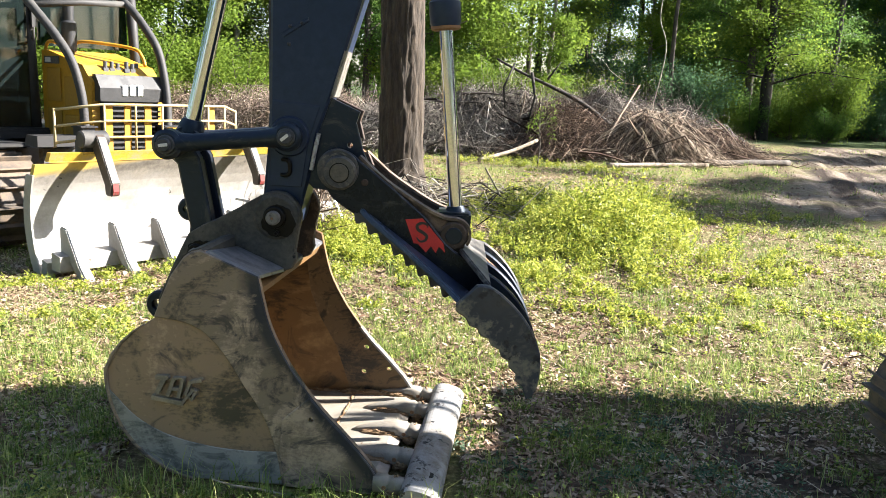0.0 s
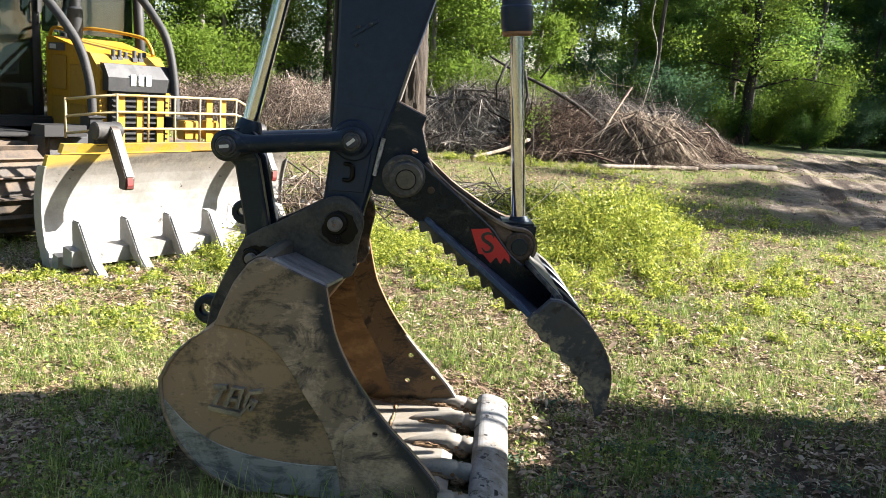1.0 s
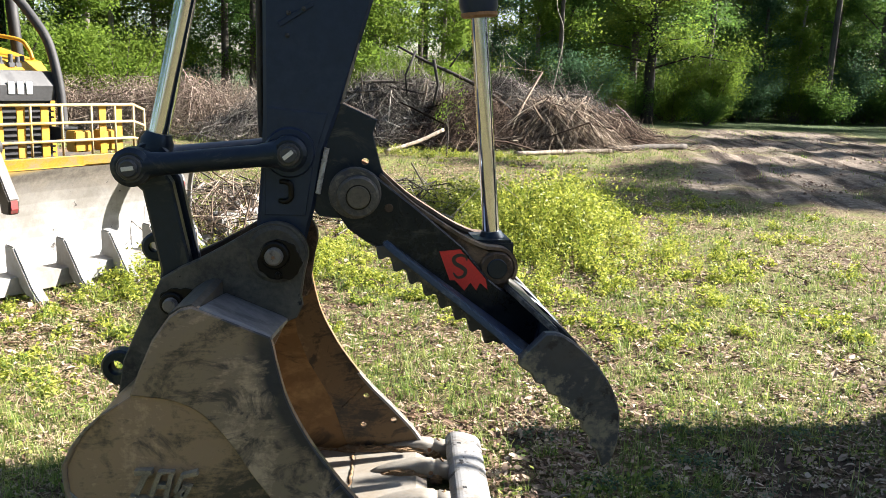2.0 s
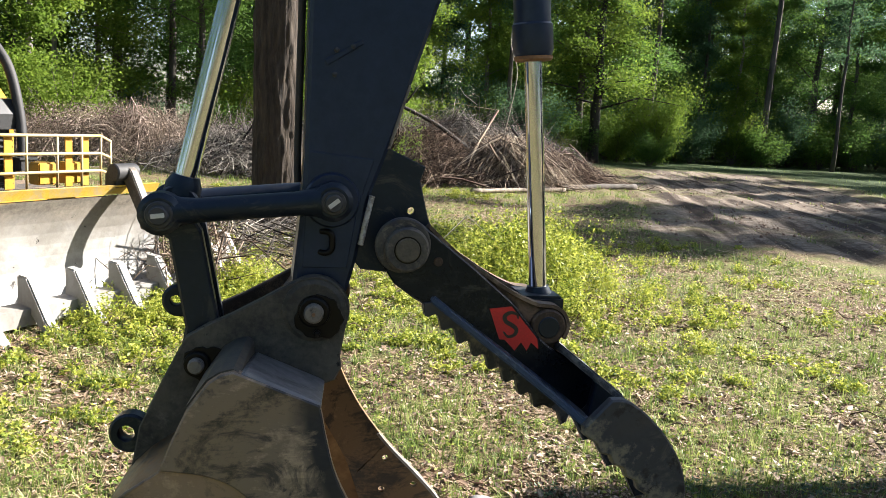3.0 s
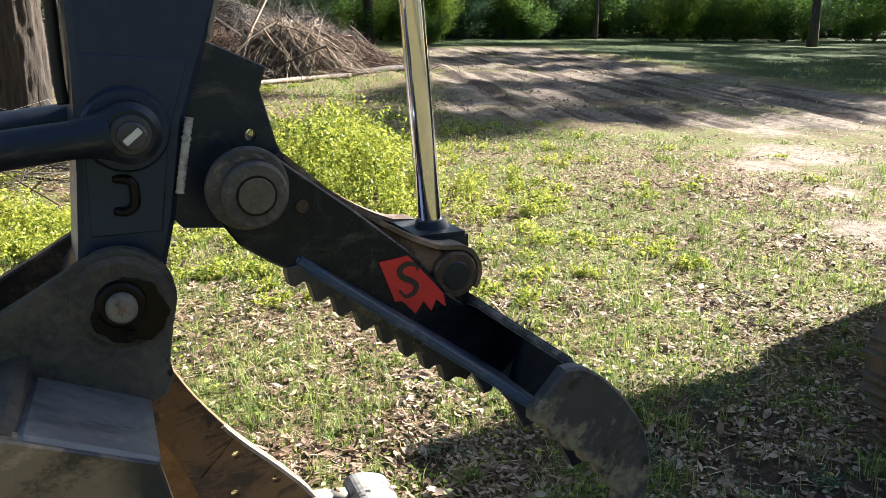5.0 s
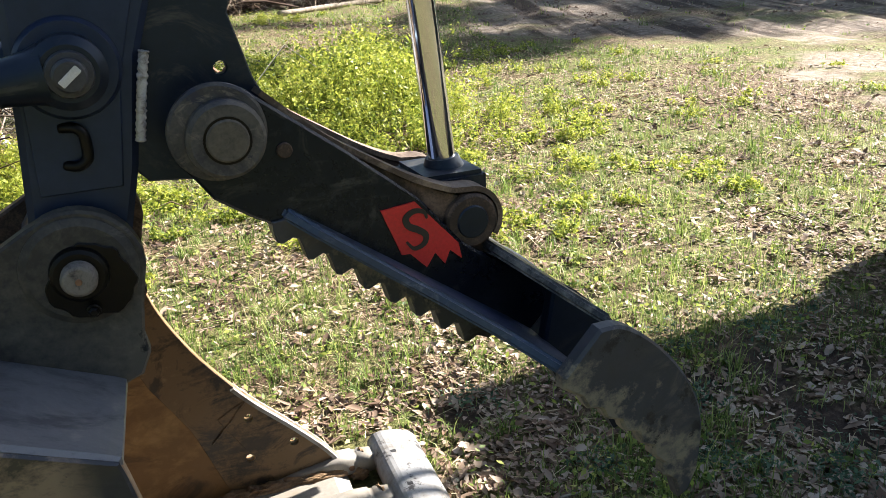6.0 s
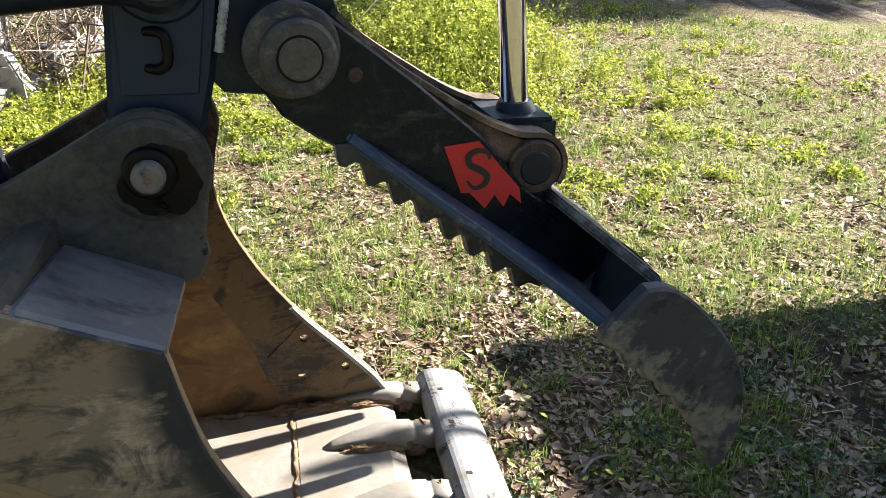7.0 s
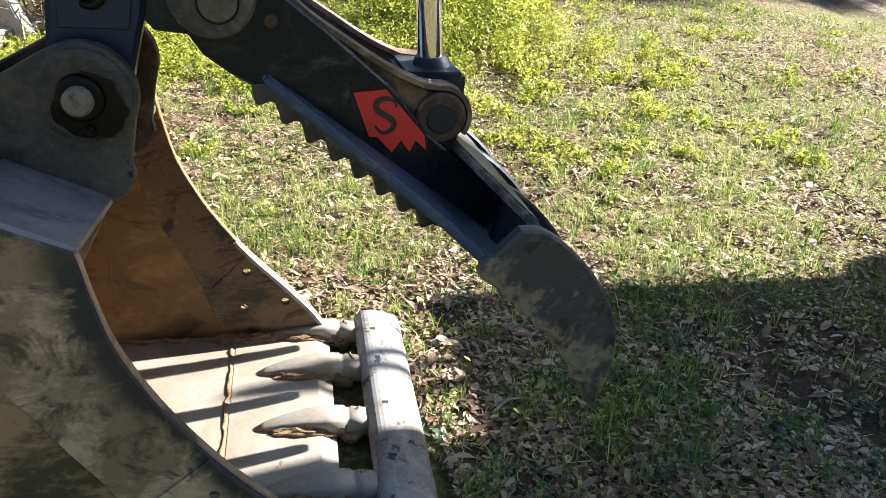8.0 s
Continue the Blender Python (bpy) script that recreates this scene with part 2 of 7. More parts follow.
def blade_face():
    """Steel scoured bright by soil low down, dull and brown above, with scraps of yellow paint at one end."""
    m, nt, bs = material("scoured_hollow_blade")
    tc, sep = nt.nodes.new("ShaderNodeTexCoord"), nt.nodes.new("ShaderNodeSeparateXYZ")
    nt.links.new(tc.outputs["Object"], sep.inputs[0])
    drift = noise_of(nt, 3.2, 8, 0.7, stretch=(0.6, 1, 1.3), distort=0.8)
    fine = noise_of(nt, 30, 5, 0.7)
    bright = ramp(nt, noise_of(nt, 2.2, 8, 0.72), [(0.38, (0.36, 0.355, 0.345)), (0.62, (0.20, 0.19, 0.175))])
    dull = ramp(nt, maths(nt, "ADD", maths(nt, "MULTIPLY", drift, 0.6), maths(nt, "MULTIPLY", fine, 0.4)), [(0.38, (0.085, 0.074, 0.062)), (0.62, (0.20, 0.178, 0.15))])
    z = maths(nt, "ADD", sep.outputs["Z"], maths(nt, "MULTIPLY", maths(nt, "SUBTRACT", drift, 0.5), 0.45))
    col = mixed(nt, ramp(nt, z, [(0.52, 0.0), (0.80, 1.0)]), bright, dull)
    paint = maths(nt, "SUBTRACT", z, maths(nt, "MULTIPLY", sep.outputs["X"], 0.11))
    col = mixed(nt, ramp(nt, paint, [(0.735, 0.0), (0.79, 0.9)]), col, (0.50, 0.34, 0.06))
    spots = ramp(nt, noise_of(nt, 9.0, 6, 0.7), [(0.635, 0.0), (0.655, 1.0)])
    patch = ramp(nt, noise_of(nt, 1.3, 2, 0.5), [(0.52, 0.0), (0.58, 1.0)])
    col = mixed(nt, maths(nt, "MULTIPLY", spots, patch), col, (0.035, 0.03, 0.027))
    nt.links.new(col, bs.inputs["Base Color"])
    nt.links.new(ramp(nt, z, [(0.5, 0.42), (0.8, 0.75)]), bs.inputs["Roughness"])
    bs.inputs["Metallic"].default_value = 0.15
    nt.links.new(bump(nt, maths(nt, "ADD", drift, fine), 0.2, 0.006), bs.inputs["Normal"])
    return m


M_FACE = blade_face()
M_DULLRED = painted("dull_red_paint", (0.20, 0.02, 0.02), (0.09, 0.05, 0.04), 0.45, 0.65, 0.6, 0.8, 12.0)
M_BLADETOP = painted("scraped_yellow_blade_edge", (0.50, 0.33, 0.035), (0.34, 0.27, 0.16), 0.48, 0.60, 0.45, 0.75, 3.5)
M_GREY = painted("dark_grey_machine_paint", (0.06, 0.062, 0.066), (0.18, 0.16, 0.14), 0.5, 0.75, 0.4, 0.75, 2.5)
M_SWEEP = painted("worn_dark_steel_tube", (0.032, 0.032, 0.034), (0.09, 0.085, 0.078), 0.5, 0.75, 0.55, 0.8, 2.5, shine=0.35)
M_RAIL = painted("pale_dusty_rail_paint", (0.40, 0.32, 0.18), (0.42, 0.27, 0.06), 0.5, 0.6, 0.5, 0.75, 3.0)
M_ARM = painted("weathered_brown_steel", (0.055, 0.043, 0.035), (0.17, 0.145, 0.12), 0.5, 0.7, 0.45, 0.75, 4.0)
M_COWL = painted("satin_black_panel", (0.03, 0.031, 0.034), (0.10, 0.095, 0.09), 0.55, 0.8, 0.3, 0.6, 3.0, relief=0.04)
M_PANEL = painted("perforated_ochre_panel", (0.33, 0.185, 0.018), (0.26, 0.15, 0.03), 0.45, 0.7, 0.7, 0.85, 30.0)
M_TRACK = painted("muddy_track_steel", (0.055, 0.048, 0.042), (0.15, 0.11, 0.078), 0.42, 0.6, 0.5, 0.9, 6.0)
M_RUBBER = painted("black_rubber", (0.015, 0.015, 0.016), (0.05, 0.045, 0.04), 0.55, 0.8, 0.6, 0.8, 5.0)
M_BARK = barky("rough_pine_bark", (0.012, 0.009, 0.007), (0.078, 0.056, 0.038), 16.0)
M_BARK2 = barky("grey_tree_bark", (0.03, 0.026, 0.022), (0.12, 0.10, 0.085), 7.0)
M_BANK = leafy("dry_tan_brushwood", [(0.12, (0.06, 0.043, 0.034)), (0.45, (0.16, 0.12, 0.095)), (0.75, (0.32, 0.255, 0.205)), (1.0, (0.52, 0.44, 0.37))], 0.0, 0.85, 0.6, 0.1, 0.8)
# Very dark bark, for the oak and the leaning dead trunk.
M_DARKBARK = barky("near_black_bark", (0.010, 0.009, 0.008), (0.045, 0.038, 0.032), 7.0)
M_BARK3 = barky("pale_grey_tree_bark", (0.10, 0.09, 0.075), (0.30, 0.27, 0.23), 6.0)
M_TWIG = leafy("dead_grey_brown_twigs", [(0.1, (0.022, 0.019, 0.018)), (0.42, (0.064, 0.056, 0.050)), (0.66, (0.165, 0.148, 0.130)), (0.85, (0.36, 0.33, 0.29)), (1.0, (0.50, 0.46, 0.41))], 0.0, 0.85, 0.6, 0.1, 0.85)
M_TWIG2 = leafy("dead_brown_twigs", [(0.1, (0.020, 0.013, 0.010)), (0.45, (0.064, 0.042, 0.032)), (0.72, (0.15, 0.104, 0.078)), (0.9, (0.32, 0.25, 0.19)), (1.0, (0.45, 0.37, 0.30))], 0.0, 0.85, 0.6, 0.1, 0.85)
M_PALETWIG = leafy("dead_pale_tan_twigs", [(0.1, (0.030, 0.021, 0.016)), (0.34, (0.085, 0.060, 0.045)), (0.56, (0.21, 0.158, 0.115)), (0.80, (0.42, 0.34, 0.26)), (1.0, (0.62, 0.54, 0.44))], 0.0, 0.8, 0.8, 0.15, 0.8)
M_LOG = barky("pale_weathered_wood", (0.15, 0.115, 0.085), (0.42, 0.35, 0.28), 9.0)
M_LEAF = leafy("forest_leaves", [(0.1, (0.046, 0.098, 0.028)), (0.45, (0.095, 0.180, 0.040)), (0.75, (0.155, 0.255, 0.050)), (1.0, (0.24, 0.315, 0.055))], 0.58, 0.6, 0.35, 0.15, 0.3)
# Yellow-green leaves for sunlit trees; some of that sunlight is in the colour.
M_LEAF2 = leafy("sunlit_yellow_green_leaves", [(0.1, (0.072, 0.13, 0.022)), (0.5, (0.15, 0.228, 0.034)), (1.0, (0.24, 0.295, 0.052))], 0.6, 0.6, 0.4, 0.15, 0.3)
M_NEEDLE = leafy("dull_evergreen_leaves", [(0.1, (0.034, 0.075, 0.042)), (0.5, (0.075, 0.145, 0.074)), (1.0, (0.125, 0.205, 0.095))], 0.52, 0.65, 0.4, 0.12, 0.3)
M_WEED = leafy("yellow_green_weed_leaves", [(0.08, (0.05, 0.085, 0.015)), (0.3, (0.16, 0.21, 0.03)), (0.6, (0.35, 0.39, 0.055)), (0.9, (0.54, 0.53, 0.12)), (1.0, (0.55, 0.44, 0.20))], 0.45, 0.5, 0.8, 0.3, 0.75)
M_GRASS = leafy("thin_spring_grass", [(0.1, (0.055, 0.09, 0.022)), (0.35, (0.115, 0.185, 0.04)), (0.6, (0.225, 0.30, 0.07)), (0.8, (0.40, 0.425, 0.15)), (1.0, (0.62, 0.55, 0.34))], 0.4, 0.5, 0.9)
M_LITTER = leafy("fallen_dry_leaves", [(0.1, (0.04, 0.024, 0.016)), (0.38, (0.15, 0.09, 0.056)), (0.65, (0.345, 0.255, 0.185)), (0.88, (0.54, 0.445, 0.35)), (1.0, (0.70, 0.63, 0.53))], 0.15, 0.7, 1.2, 0.3)
M_SEEDLING = leafy("green_seedling_leaves", [(0.08, (0.04, 0.075, 0.018)), (0.35, (0.11, 0.17, 0.035)), (0.65, (0.25, 0.31, 0.06)), (0.9, (0.44, 0.45, 0.12)), (1.0, (0.50, 0.42, 0.20))], 0.42, 0.5, 0.8, 0.3, 0.75)
# Leaves lying in the excavator's shadow: the shade is put into their colour.
M_SHADE_HERB = leafy("shade_dulled_green_leaves", [(0.1, (0.026, 0.055, 0.032)), (0.45, (0.068, 0.125, 0.072)), (0.8, (0.13, 0.20, 0.12)), (1.0, (0.22, 0.28, 0.18))], 0.4, 0.5, 2.0, 0.3, 0.7)
M_STRAW = leafy("dry_straw", [(0.1, (0.22, 0.15, 0.08)), (0.5, (0.45, 0.36, 0.21)), (1.0, (0.68, 0.58, 0.40))], 0.2, 0.6, 1.5)
# Black paint whose base colour holds the sky's blue sheen.
M_FLANGE = painted("black_paint_tinted_sky_blue", (0.027, 0.038, 0.074), (0.055, 0.066, 0.096), 0.50, 0.72, 0.26, 0.5, 5.0, relief=0.06, sheen=(0.62, 0.8, 1.0), scuff=(0.11, 0.12, 0.155), scuff_at=0.52)
M_SCRAPE = painted("scraped_black_flange", (0.020, 0.020, 0.022), (0.15, 0.138, 0.125), 0.47, 0.60, 0.35, 0.5, 11.0, metal=0.2)
M_KNOB = painted("dark_blue_grey_pin_knob", (0.022, 0.026, 0.036), (0.06, 0.062, 0.066), 0.5, 0.7, 0.4, 0.7, 16.0)
M_HEEL = streaked("scoured_blue_grey_heel_steel", (0.07, 0.075, 0.082), (0.25, 0.255, 0.257), (0.36, 0.345, 0.31), (0.11, 0.09, 0.068), 1.6, 0.2, 0.42)
M_CLOD = painted("churned_brown_earth", (0.12, 0.082, 0.06), (0.26, 0.195, 0.15), 0.45, 0.65, 0.95, 0.95, 9.0, relief=0.6, shine=0.1)
M_SADDLE = painted("worn_brown_steel", (0.045, 0.032, 0.026), (0.17, 0.115, 0.082), 0.50, 0.66, 0.45, 0.75, 14.0, relief=0.3, shine=0.25)
M_PIVOT = painted("scuffed_dusty_pivot_steel", (0.022, 0.024, 0.032), (0.095, 0.088, 0.074), 0.42, 0.62, 0.4, 0.8, 7.0, chips=(0.012, 0.016, 0.034), chip_at=0.60, scuff=(0.15, 0.135, 0.11), scuff_at=0.50)
M_PINDUST = painted("dusty_brown_grey_pin", (0.055, 0.050, 0.042), (0.12, 0.105, 0.082), 0.42, 0.62, 0.5, 0.85, 9.0)
# Rubbed rims, lightened to tan for the sun that falls on their tops.
M_SUNRIM = painted("rubbed_sunlit_tan_rim", (0.085, 0.060, 0.045), (0.25, 0.185, 0.135), 0.46, 0.62, 0.45, 0.75, 12.0, relief=0.3, shine=0.3)
M_GREASE = painted("black_grease", (0.0035, 0.0033, 0.003), (0.012, 0.011, 0.010), 0.55, 0.8, 0.34, 0.6, 9.0, relief=0.3, shine=0.18)
M_VINE = barky("pale_dry_vine", (0.22, 0.19, 0.15), (0.45, 0.41, 0.34), 14.0)
m_glass, nt, bs = material("tinted_cab_glass")
bs.inputs["Base Color"].default_value = (0.035, 0.055, 0.055, 1)
bs.inputs["Roughness"].default_value = 0.03
bs.inputs["Transmission Weight"].default_value = 0.8
M_GLASS = m_glass
m_chrome, nt, bs = material("chrome_rod")
bs.inputs["Metallic"].default_value = 1.0
bs.inputs["Base Color"].default_value = (0.56, 0.58, 0.61, 1)
nt.links.new(ramp(nt, noise_of(nt, 14, 5, 0.7), [(0.35, 0.07), (0.7, 0.16)]), bs.inputs["Roughness"])
M_CHROME = m_chrome


# ---------------------------------------------------------------- mesh helpers
def prism(profile, y0, y1, bevel=0.0):
    """A plate: an outline in x and z, from y0 to y1, its long edges broken by a small bevel."""
    bm = bmesh.new()
    vs = [bm.verts.new((x, y0, z)) for x, z in profile]
    f = bm.faces.new(vs)
    ext = bmesh.ops.extrude_face_region(bm, geom=[f])
    bmesh.ops.translate(bm, verts=[v for v in ext["geom"] if isinstance(v, bmesh.types.BMVert)], vec=(0, y1 - y0, 0))
    bmesh.ops.recalc_face_normals(bm, faces=bm.faces)
    if bevel:
        rim = [e for e in bm.edges if abs(e.verts[0].co.y - e.verts[1].co.y) < 1e-6]
        bmesh.ops.bevel(bm, geom=rim, offset=bevel, segments=1, affect="EDGES", clamp_overlap=True)
    return bm


def box(lo, hi, bevel=0.0, m=None):
    bm = bmesh.new()
    bmesh.ops.create_cube(bm, size=1.0)
    for v in bm.verts:
        v.co = [lo[i] + (hi[i] - lo[i]) * (v.co[i] + 0.5) for i in range(3)]
    if bevel:
        bmesh.ops.bevel(bm, geom=bm.edges[:], offset=bevel, segments=2, affect="EDGES", clamp_overlap=True)
    if m is not None:
        bm.transform(m)
    return bm


def turned(a, b, steps, n=28):
    """A turned piece along a-b: steps of (share of the way, radius)."""
    a, b = Vector(a), Vector(b)
    w = (b - a).normalized()
    u = w.orthogonal().normalized()
    v = w.cross(u)
    bm = bmesh.new()
    rings = []
    for s, r in steps:
        c = a + (b - a) * s
        rings.append([bm.verts.new(c + (u * math.cos(k * math.tau / n) + v * math.sin(k * math.tau / n)) * max(r, 1e-4)) for k in range(n)])
    for p, q in zip(rings, rings[1:]):
        for k in range(n):
            f = bm.faces.new((p[k], p[(k + 1) % n], q[(k + 1) % n], q[k]))
            f.smooth = True
    bm.faces.new(rings[0][::-1])
    bm.faces.new(rings[-1])
    bmesh.ops.recalc_face_normals(bm, faces=bm.faces)
    sharp = [e for e in bm.edges if len(e.link_faces) == 2 and e.calc_face_angle(0) > 0.6]
    for e in sharp:
        e.smooth = False
    return bm


def rod(a, b, r, chamfer=0.0, n=24):
    length = (Vector(b) - Vector(a)).length
    c = chamfer / length if chamfer else 0.0
    steps = [(0, r - chamfer), (c, r), (1 - c, r), (1, r - chamfer)] if chamfer else [(0, r), (1, r)]
    return turned(a, b, steps, n)


def tube(points, r, n=10):
    """A bent bar through the points; r is one radius or one for each point."""
    pts = [Vector(p) for p in points]
    rs = r if isinstance(r, (list, tuple)) else [r] * len(pts)
    bm = bmesh.new()
    rings, u = [], None
    for i, p in enumerate(pts):
        w = (pts[min(i + 1, len(pts) - 1)] - pts[max(i - 1, 0)]).normalized()
        u = w.orthogonal().normalized() if u is None else (u - w * u.dot(w)).normalized()
        v = w.cross(u)
        rings.append([bm.verts.new(p + (u * math.cos(k * math.tau / n) + v * math.sin(k * math.tau / n)) * rs[i]) for k in range(n)])
    for p, q in zip(rings, rings[1:]):
        for k in range(n):
            f = bm.faces.new((p[k], p[(k + 1) % n], q[(k + 1) % n], q[k]))
            f.smooth = n > 5
    bm.faces.new(rings[0][::-1])
    bm.faces.new(rings[-1])
    bmesh.ops.recalc_face_normals(bm, faces=bm.faces)
    return bm


def joined(*bms):
    """One bmesh out of several."""
    out = bmesh.new()
    for b in bms:
        me = bpy.data.meshes.new("tmp")
        b.to_mesh(me)
        out.from_mesh(me)
        bpy.data.meshes.remove(me)
        b.free()
    return out


def smooth_curve(points, per=6):
    """A Catmull-Rom line through a few points."""
    out = []
    n = len(points)
    for i in range(n - 1):
        p0, p1, p2, p3 = (Vector(points[max(0, min(n - 1, j))]) for j in (i - 1, i, i + 1, i + 2))
        for k in range(per):
            t = k / per
            out.append(tuple(0.5 * ((2 * p1) + (p2 - p0) * t + (2 * p0 - 5 * p1 + 4 * p2 - p3) * t * t + (3 * p1 - p0 - 3 * p2 + p3) * t ** 3)))
    out.append(tuple(points[-1]))
    return out


def arc(cx, cz, r, a0, a1, n=12):
    return [(cx + r * math.cos(radians(a0 + (a1 - a0) * k / n)), cz + r * math.sin(radians(a0 + (a1 - a0) * k / n))) for k in range(n + 1)]


def thing(name, at, label, category, group="", m=None):
    ob = new(name)
    ob.empty_display_size = 0.2
    ob.matrix_world = m if m is not None else Matrix.Translation(at)
    return tagged(ob, label, category, group)


def part(name, bm, mat, parent, label=""):
    """Links a bmesh, given in world places, as one mesh object under a thing or a part."""
    me = bpy.data.meshes.new(name)
    bm.to_mesh(me)
    bm.free()
    me.materials.append(mat)
    ob = new(name, me)
    if parent is not None:
        ob.parent = parent
        if parent.parent is None:
            ob.matrix_parent_inverse = parent.matrix_basis.inverted()
    if label:
        ob["label"] = label
    return ob


def local_part(name, bm, mat, parent, label=""):
    """The same with the bmesh in the thing's own places."""
    me = bpy.data.meshes.new(name)
    bm.to_mesh(me)
    bm.free()
    me.materials.append(mat)
    ob = new(name, me)
    ob.parent = parent
    if label:
        ob["label"] = label
    return ob


def mesh_of(name, verts, faces, mat, smooth=False):
    """One mesh from arrays: verts (n, 3) and faces (m, k) with k corners each."""
    verts, faces = np.asarray(verts, np.float32), np.asarray(faces, np.int32)
    me = bpy.data.meshes.new(name)
    k = faces.shape[1]
    me.vertices.add(len(verts))
    me.vertices.foreach_set("co", verts.ravel())
    me.loops.add(faces.size)
    me.loops.foreach_set("vertex_index", faces.ravel())
    me.polygons.add(len(faces))
    me.polygons.foreach_set("loop_start", np.arange(0, faces.size, k, dtype=np.int32))
    me.polygons.foreach_set("loop_total", np.full(len(faces), k, np.int32))
    if smooth:
        me.polygons.foreach_set("use_smooth", np.ones(len(faces), bool))
    me.materials.append(mat)
    me.update(calc_edges=True)
    me.validate()
    return me


def leaf_quads(rng, centres, size, droop=0.3, flat=0.5, long=1.6):
    """Little pointed leaves (rhombs) at the centres, turned at random; flat: how far they lie level."""
    n = len(centres)
    d = rng.normal(size=(n, 3))
    d[:, 2] *= 1 - flat
    d[:, 2] -= droop * 0.5
    d /= np.linalg.norm(d, axis=1)[:, None]
    e = rng.normal(size=(n, 3))
    e[:, 2] *= 1 - flat
    e -= d * (e * d).sum(1)[:, None]
    e /= np.linalg.norm(e, axis=1)[:, None] + 1e-9
    s = (size * (0.6 + 0.8 * rng.random(n)))[:, None] if np.isscalar(size) else (size * (0.6 + 0.8 * rng.random(n)))[:, None]
    up = np.cross(d, e) * s * 0.12
    v = np.stack([centres - d * s * long / 2, centres + e * s / 2 + up, centres + d * s * long / 2, centres - e * s / 2 + up], 1).reshape(-1, 3)
    return v, np.arange(4 * n).reshape(n, 4)


# ---------------------------------------------------------------- ground
def ground_height(x, y):
    """The lie of the land: nearly level, with gentle waves, wheel ruts on the dirt and a slight fall far off."""
    x, y = np.asarray(x, float), np.asarray(y, float)
    z = 0.02 * np.sin(x * 1.3 + 0.6 * y) * np.sin(y * 0.9 - 0.4 * x) + 0.008 * np.sin(x * 4.1 + 1.0) * np.sin(y * 3.7)
    near = np.exp(-((x + 0.4) ** 2 + (y - 3.4) ** 2) / 1.8)
    z = z * (1 - near)
    along = (x - 12) * 0.31 + (y - 18) * 0.951
    across = (x - 12) * 0.951 - (y - 18) * 0.31
    dirt = 1 / (1 + np.exp(-(x - 4.5) * 1.2)) / (1 + np.exp(-(0.65 * x + 0.76 * y - 12.9) * 1.8)) / (1 + np.exp((y - 40) * 0.3)) / (1 + np.exp((0.964 * x - 0.265 * y - 12.2) * 1.4))
    z = z + dirt * (0.022 * np.sin(across * 3.3 + 0.5 * np.sin(along * 0.3)) + 0.030 * np.sin(across * 7.1 + 0.5 * np.sin(along * 0.5)) + 0.006 * np.sin(along * 1.7) * np.sin(across * 2.3 + 1.0))
    return z - 0.0006 * np.clip(y - 12, 0, 30) * 4


# bare sandy spots: x, y, reach
SAND = ((7.5, 8.7, 0.95), (6.5, 8.3, 0.5), (5.0, 5.75, 0.55), (6.0, 6.9, 0.35), (8.6, 10.2, 0.7))

# dark damp earth showing between the fallen leaves: x, y, reach
HUMUS = ((1.40, 3.60, 0.16), (1.52, 3.44, 0.16), (1.68, 3.33, 0.18), (1.22, 3.95, 0.12), (1.50, 3.93, 0.20), (1.78, 3.84, 0.14), (0.36, 4.15, 0.14), (1.13, 3.74, 0.07), (0.24, 3.40, 0.06), (0.56, 3.32, 0.06))


